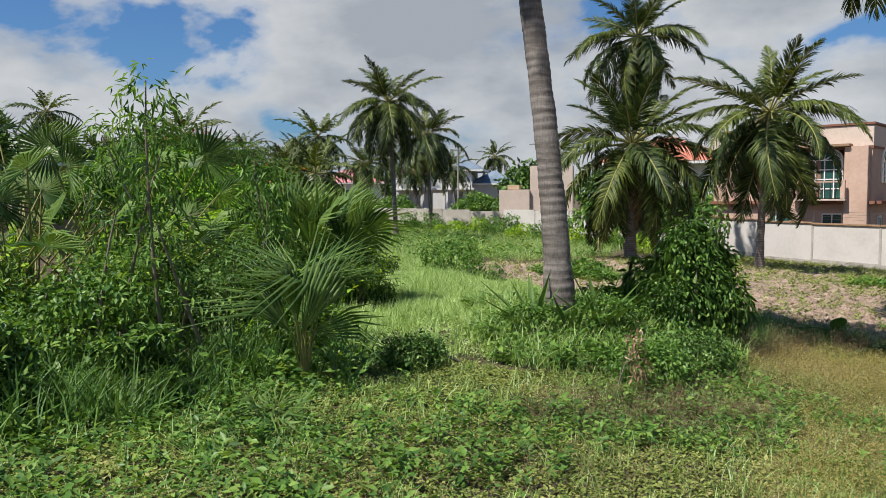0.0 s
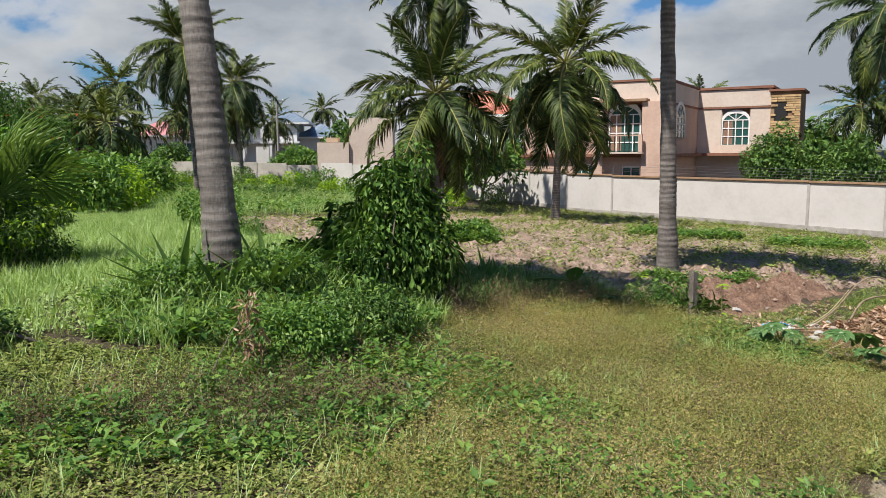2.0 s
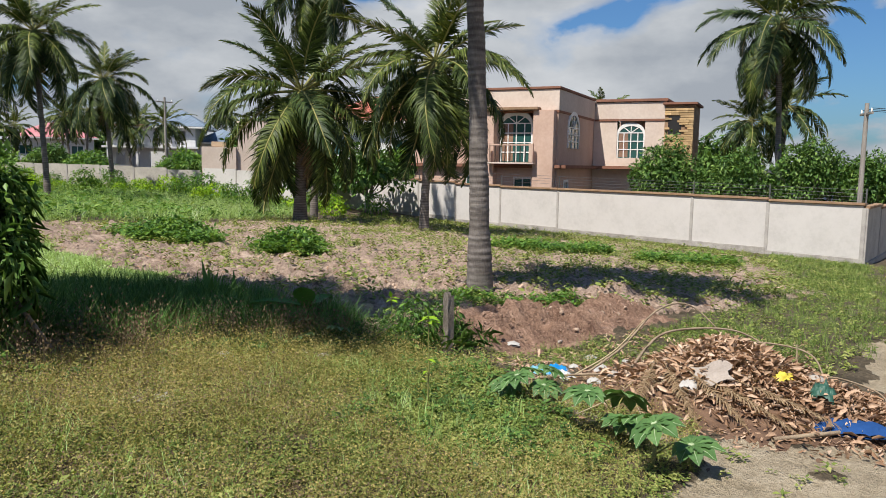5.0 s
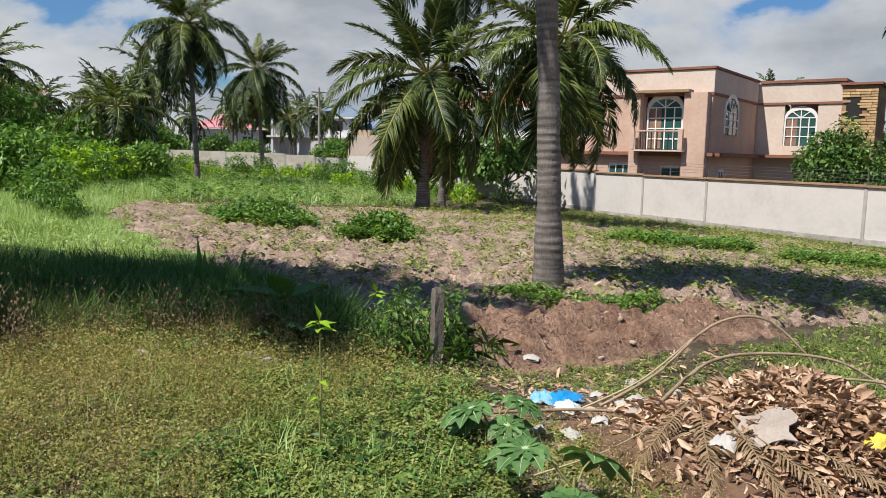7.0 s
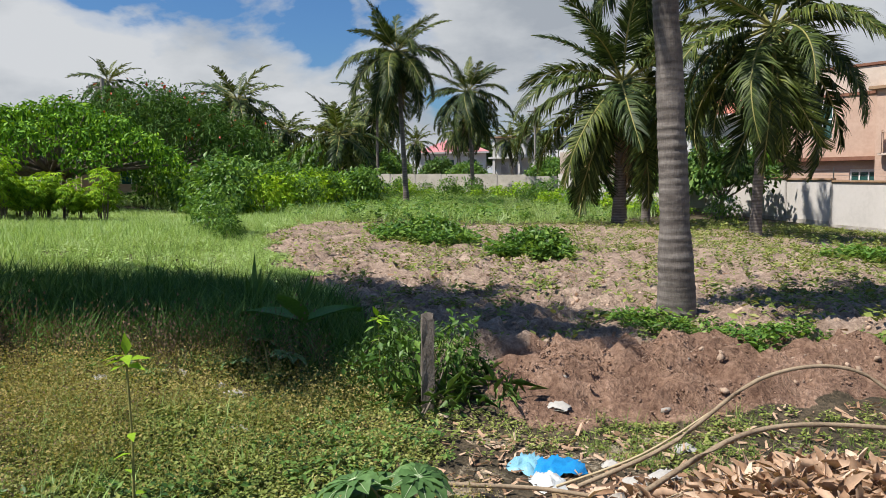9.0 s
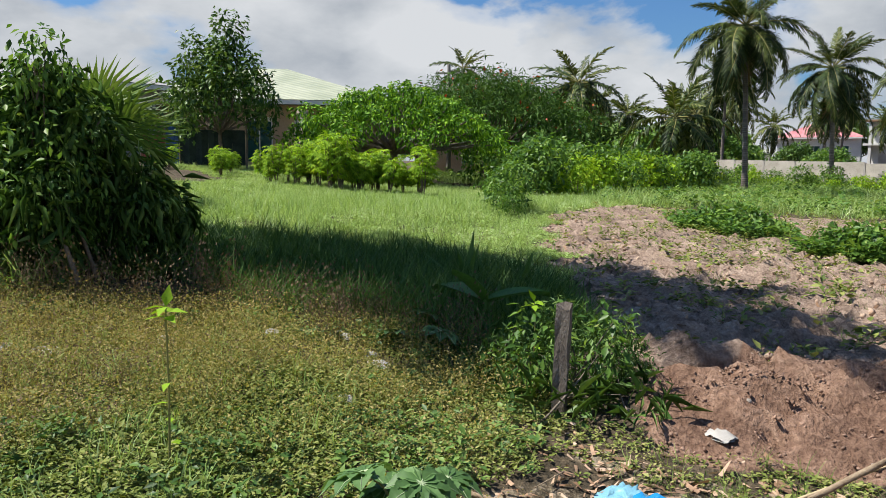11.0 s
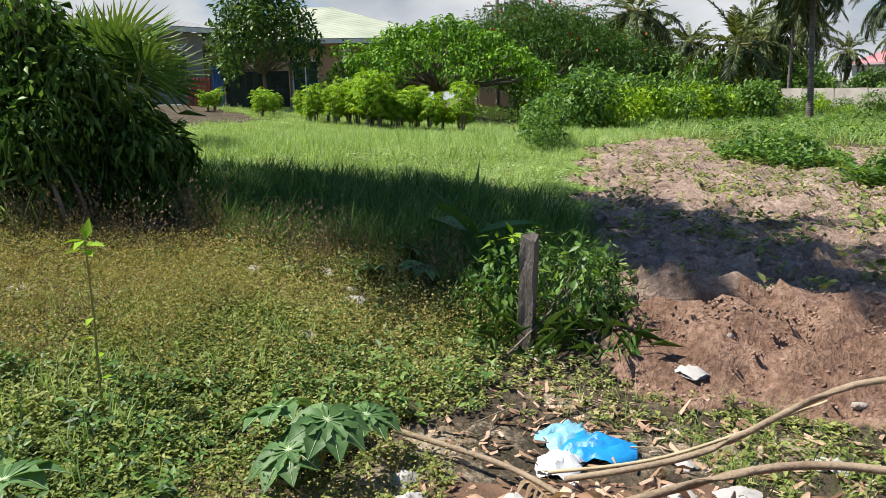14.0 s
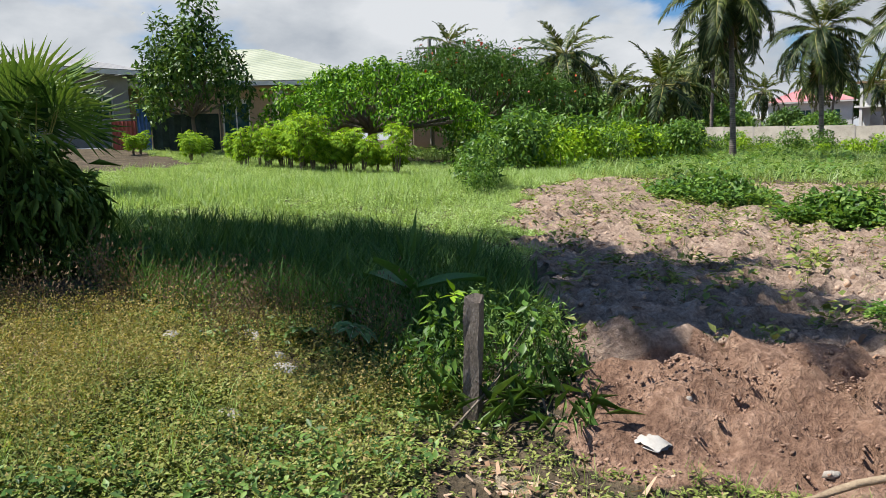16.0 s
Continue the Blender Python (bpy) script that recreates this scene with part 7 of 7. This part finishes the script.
# half-dry palm fronds thrown on the heap
for fx, fy, yaw, el in ((8.5, 8.7, 150, -14), (8.45, 8.5, 165, -12), (8.42, 8.6, 140, -10), (8.5, 8.3, 175, -12), (8.55, 8.15, 195, -12), (8.75, 8.0, 205, -10), (7.8, 9.05, 250, 2)):
    ob = new("fallen_frond", FROND_DRY[int(fx * 10) % 2])
    ob.matrix_basis = pose(fx, fy, float(land(fx, fy) + heap_z(fx, fy)) + 0.06, el, 0, yaw) @ Matrix.Diagonal((0.55, 0.9, 0.25, 1))
    tagged(ob, "fallen dry palm frond on a leaf heap", "palm frond", "fallen fronds")


def crumpled(name, x, y, w_, d_, h_, c, label, seed, category, rough=0.4, n=14, lift=0.0, spec=0.5):
    """A crumpled bag or cloth lying on the ground, closed below."""
    rr_ = np.random.default_rng(seed)
    a, b = np.meshgrid(np.linspace(-1, 1, n), np.linspace(-1, 1, n), indexing="ij")
    edge = np.clip(1.15 - np.hypot(a, b), 0, 1) ** 0.5
    z = h_ * edge * (0.55 + 0.45 * np.abs(wobble(a * 2.4, b * 2.2, 2.6, seed))) + rr_.uniform(-0.16, 0.16, a.shape) * h_ * edge
    jx, jy = a + 0.14 * wobble(b, a, 5, seed) , b + 0.14 * wobble(a, b, 5, seed + 1)
    v = np.stack([jx * w_ / 2, jy * d_ / 2, z], -1).reshape(-1, 3)
    i_, j_ = np.meshgrid(np.arange(n - 1), np.arange(n - 1), indexing="ij")
    f_ = np.stack([i_ * n + j_, (i_ + 1) * n + j_, (i_ + 1) * n + j_ + 1, i_ * n + j_ + 1], -1).reshape(-1, 4)
    lowv = v * np.array([1, 1, 0]) - np.array([0, 0, 0.004])
    m_ = mat_surface(name + "_stuff", tuple(q * 0.75 for q in c), c, 9, rough, 0.3, spec=spec)
    me = raw_mesh(name, np.concatenate([v, lowv]), np.concatenate([f_, f_[:, ::-1] + n * n]), m_)
    ob = new(name, me)
    ob.matrix_basis = pose(x, y, float(land(x, y) + heap_z(x, y)) + 0.012 + lift, 0, 0, seed * 37)
    return tagged(ob, label, category)


crumpled("plastic_bag", 7.92, 9.45, 0.30, 0.2, 0.09, (0.02, 0.28, 0.66), "crumpled bright blue plastic bag on litter", 1, "plastic bag", 0.25)
crumpled("plastic_bag", 7.78, 9.46, 0.22, 0.18, 0.08, (0.22, 0.48, 0.62), "pale blue plastic scrap beside a bag", 2, "plastic bag", 0.25)
crumpled("plastic_bag", 7.9, 9.24, 0.2, 0.16, 0.07, (0.62, 0.64, 0.64), "clear wrinkled plastic bag in litter", 3, "plastic bag", 0.2)
crumpled("blue_cloth", 9.25, 7.35, 0.5, 0.3, 0.09, (0.02, 0.07, 0.22), "dark blue rag on the ground", 4, "cloth", 0.9, spec=0.1)
crumpled("yellow_wrapper", 9.15, 7.95, 0.2, 0.12, 0.09, (0.62, 0.50, 0.06), "crumpled yellow wrapper in dry leaves", 5, "wrapper", 0.5)
crumpled("green_bag", 9.32, 7.72, 0.2, 0.18, 0.16, (0.03, 0.10, 0.07), "dark green bag half buried in leaves", 6, "bag", 0.5)
for q, (x_, y_, s_) in enumerate(((8.3, 9.35, 0.16), (8.45, 9.5, 0.2), (7.6, 8.75, 0.14), (7.75, 8.62, 0.18), (8.0, 8.85, 0.15), (8.6, 10.0, 0.18), (8.85, 9.75, 0.14), (4.6, 10.5, 0.3), (5.0, 9.9, 0.2), (8.2, 9.6, 0.13), (5.3, 10.25, 0.26), (4.55, 8.6, 0.25), (4.4, 8.45, 0.18), (9.55, 8.0, 0.14), (7.88, 10.36, 0.2), (5.85, 10.04, 0.22), (6.2, 9.4, 0.2), (4.68, 9.26, 0.3), (5.7, 10.15, 0.14))):
    crumpled("paper_scrap", x_, y_, s_ * 0.75, s_ * 0.55, 0.05, (0.46, 0.44, 0.41), "dirty white paper scrap among weeds", 10 + q, "litter", 0.8, 9)
M_BOARD = mat_surface("grey_cardboard", (0.24, 0.20, 0.17), (0.36, 0.31, 0.27), 5, 0.9, 0.1)
bd = thing("cardboard", "torn grey-white cardboard lying on a leaf heap", "cardboard", pose(8.63, 8.12, float(land(8.63, 8.12) + heap_z(8.63, 8.12)) + 0.07, 24, -8, -25))
bm = box_bm((-0.15, -0.11, -0.004), (0.13, 0.10, 0.004))
bmesh.ops.subdivide_edges(bm, edges=bm.edges[:], cuts=4, use_grid_fill=True)
for v_ in bm.verts:
    v_.co.z += 0.03 * math.sin(v_.co.x * 9 + v_.co.y * 5)
    v_.co.x += 0.03 * math.sin(v_.co.y * 31)
    v_.co.y += 0.02 * math.sin(v_.co.x * 27)
part("sheet", bm, M_BOARD, bd)
crumpled("paper_scrap", 8.44, 8.14, 0.18, 0.14, 0.07, (0.48, 0.45, 0.42), "white torn paper under cardboard", 40, "litter", 0.8, lift=0.02)
M_STONEG = mat_surface("grey_stone", (0.26, 0.23, 0.20), (0.45, 0.41, 0.36), 6, 0.95, 0.5)
for q, (x_, y_, s_) in enumerate(((9.45, 7.95, 0.13), (8.2, 8.9, 0.1), (8.55, 10.6, 0.07), (7.9, 10.75, 0.05), (9.2, 11.2, 0.06), (9.55, 7.6, 0.08), (8.75, 11.4, 0.05))):
    v, f = CLOD[q % 3]
    ob = new("stone", raw_mesh("stone", v * s_ * 1.4, f, M_STONEG))
    ob.matrix_basis = pose(x_, y_, float(land(x_, y_) + heap_z(x_, y_)) + s_ * 0.25, 0, 0, q * 50)
    tagged(ob, "small pale stone on the earth", "stone", "stones")
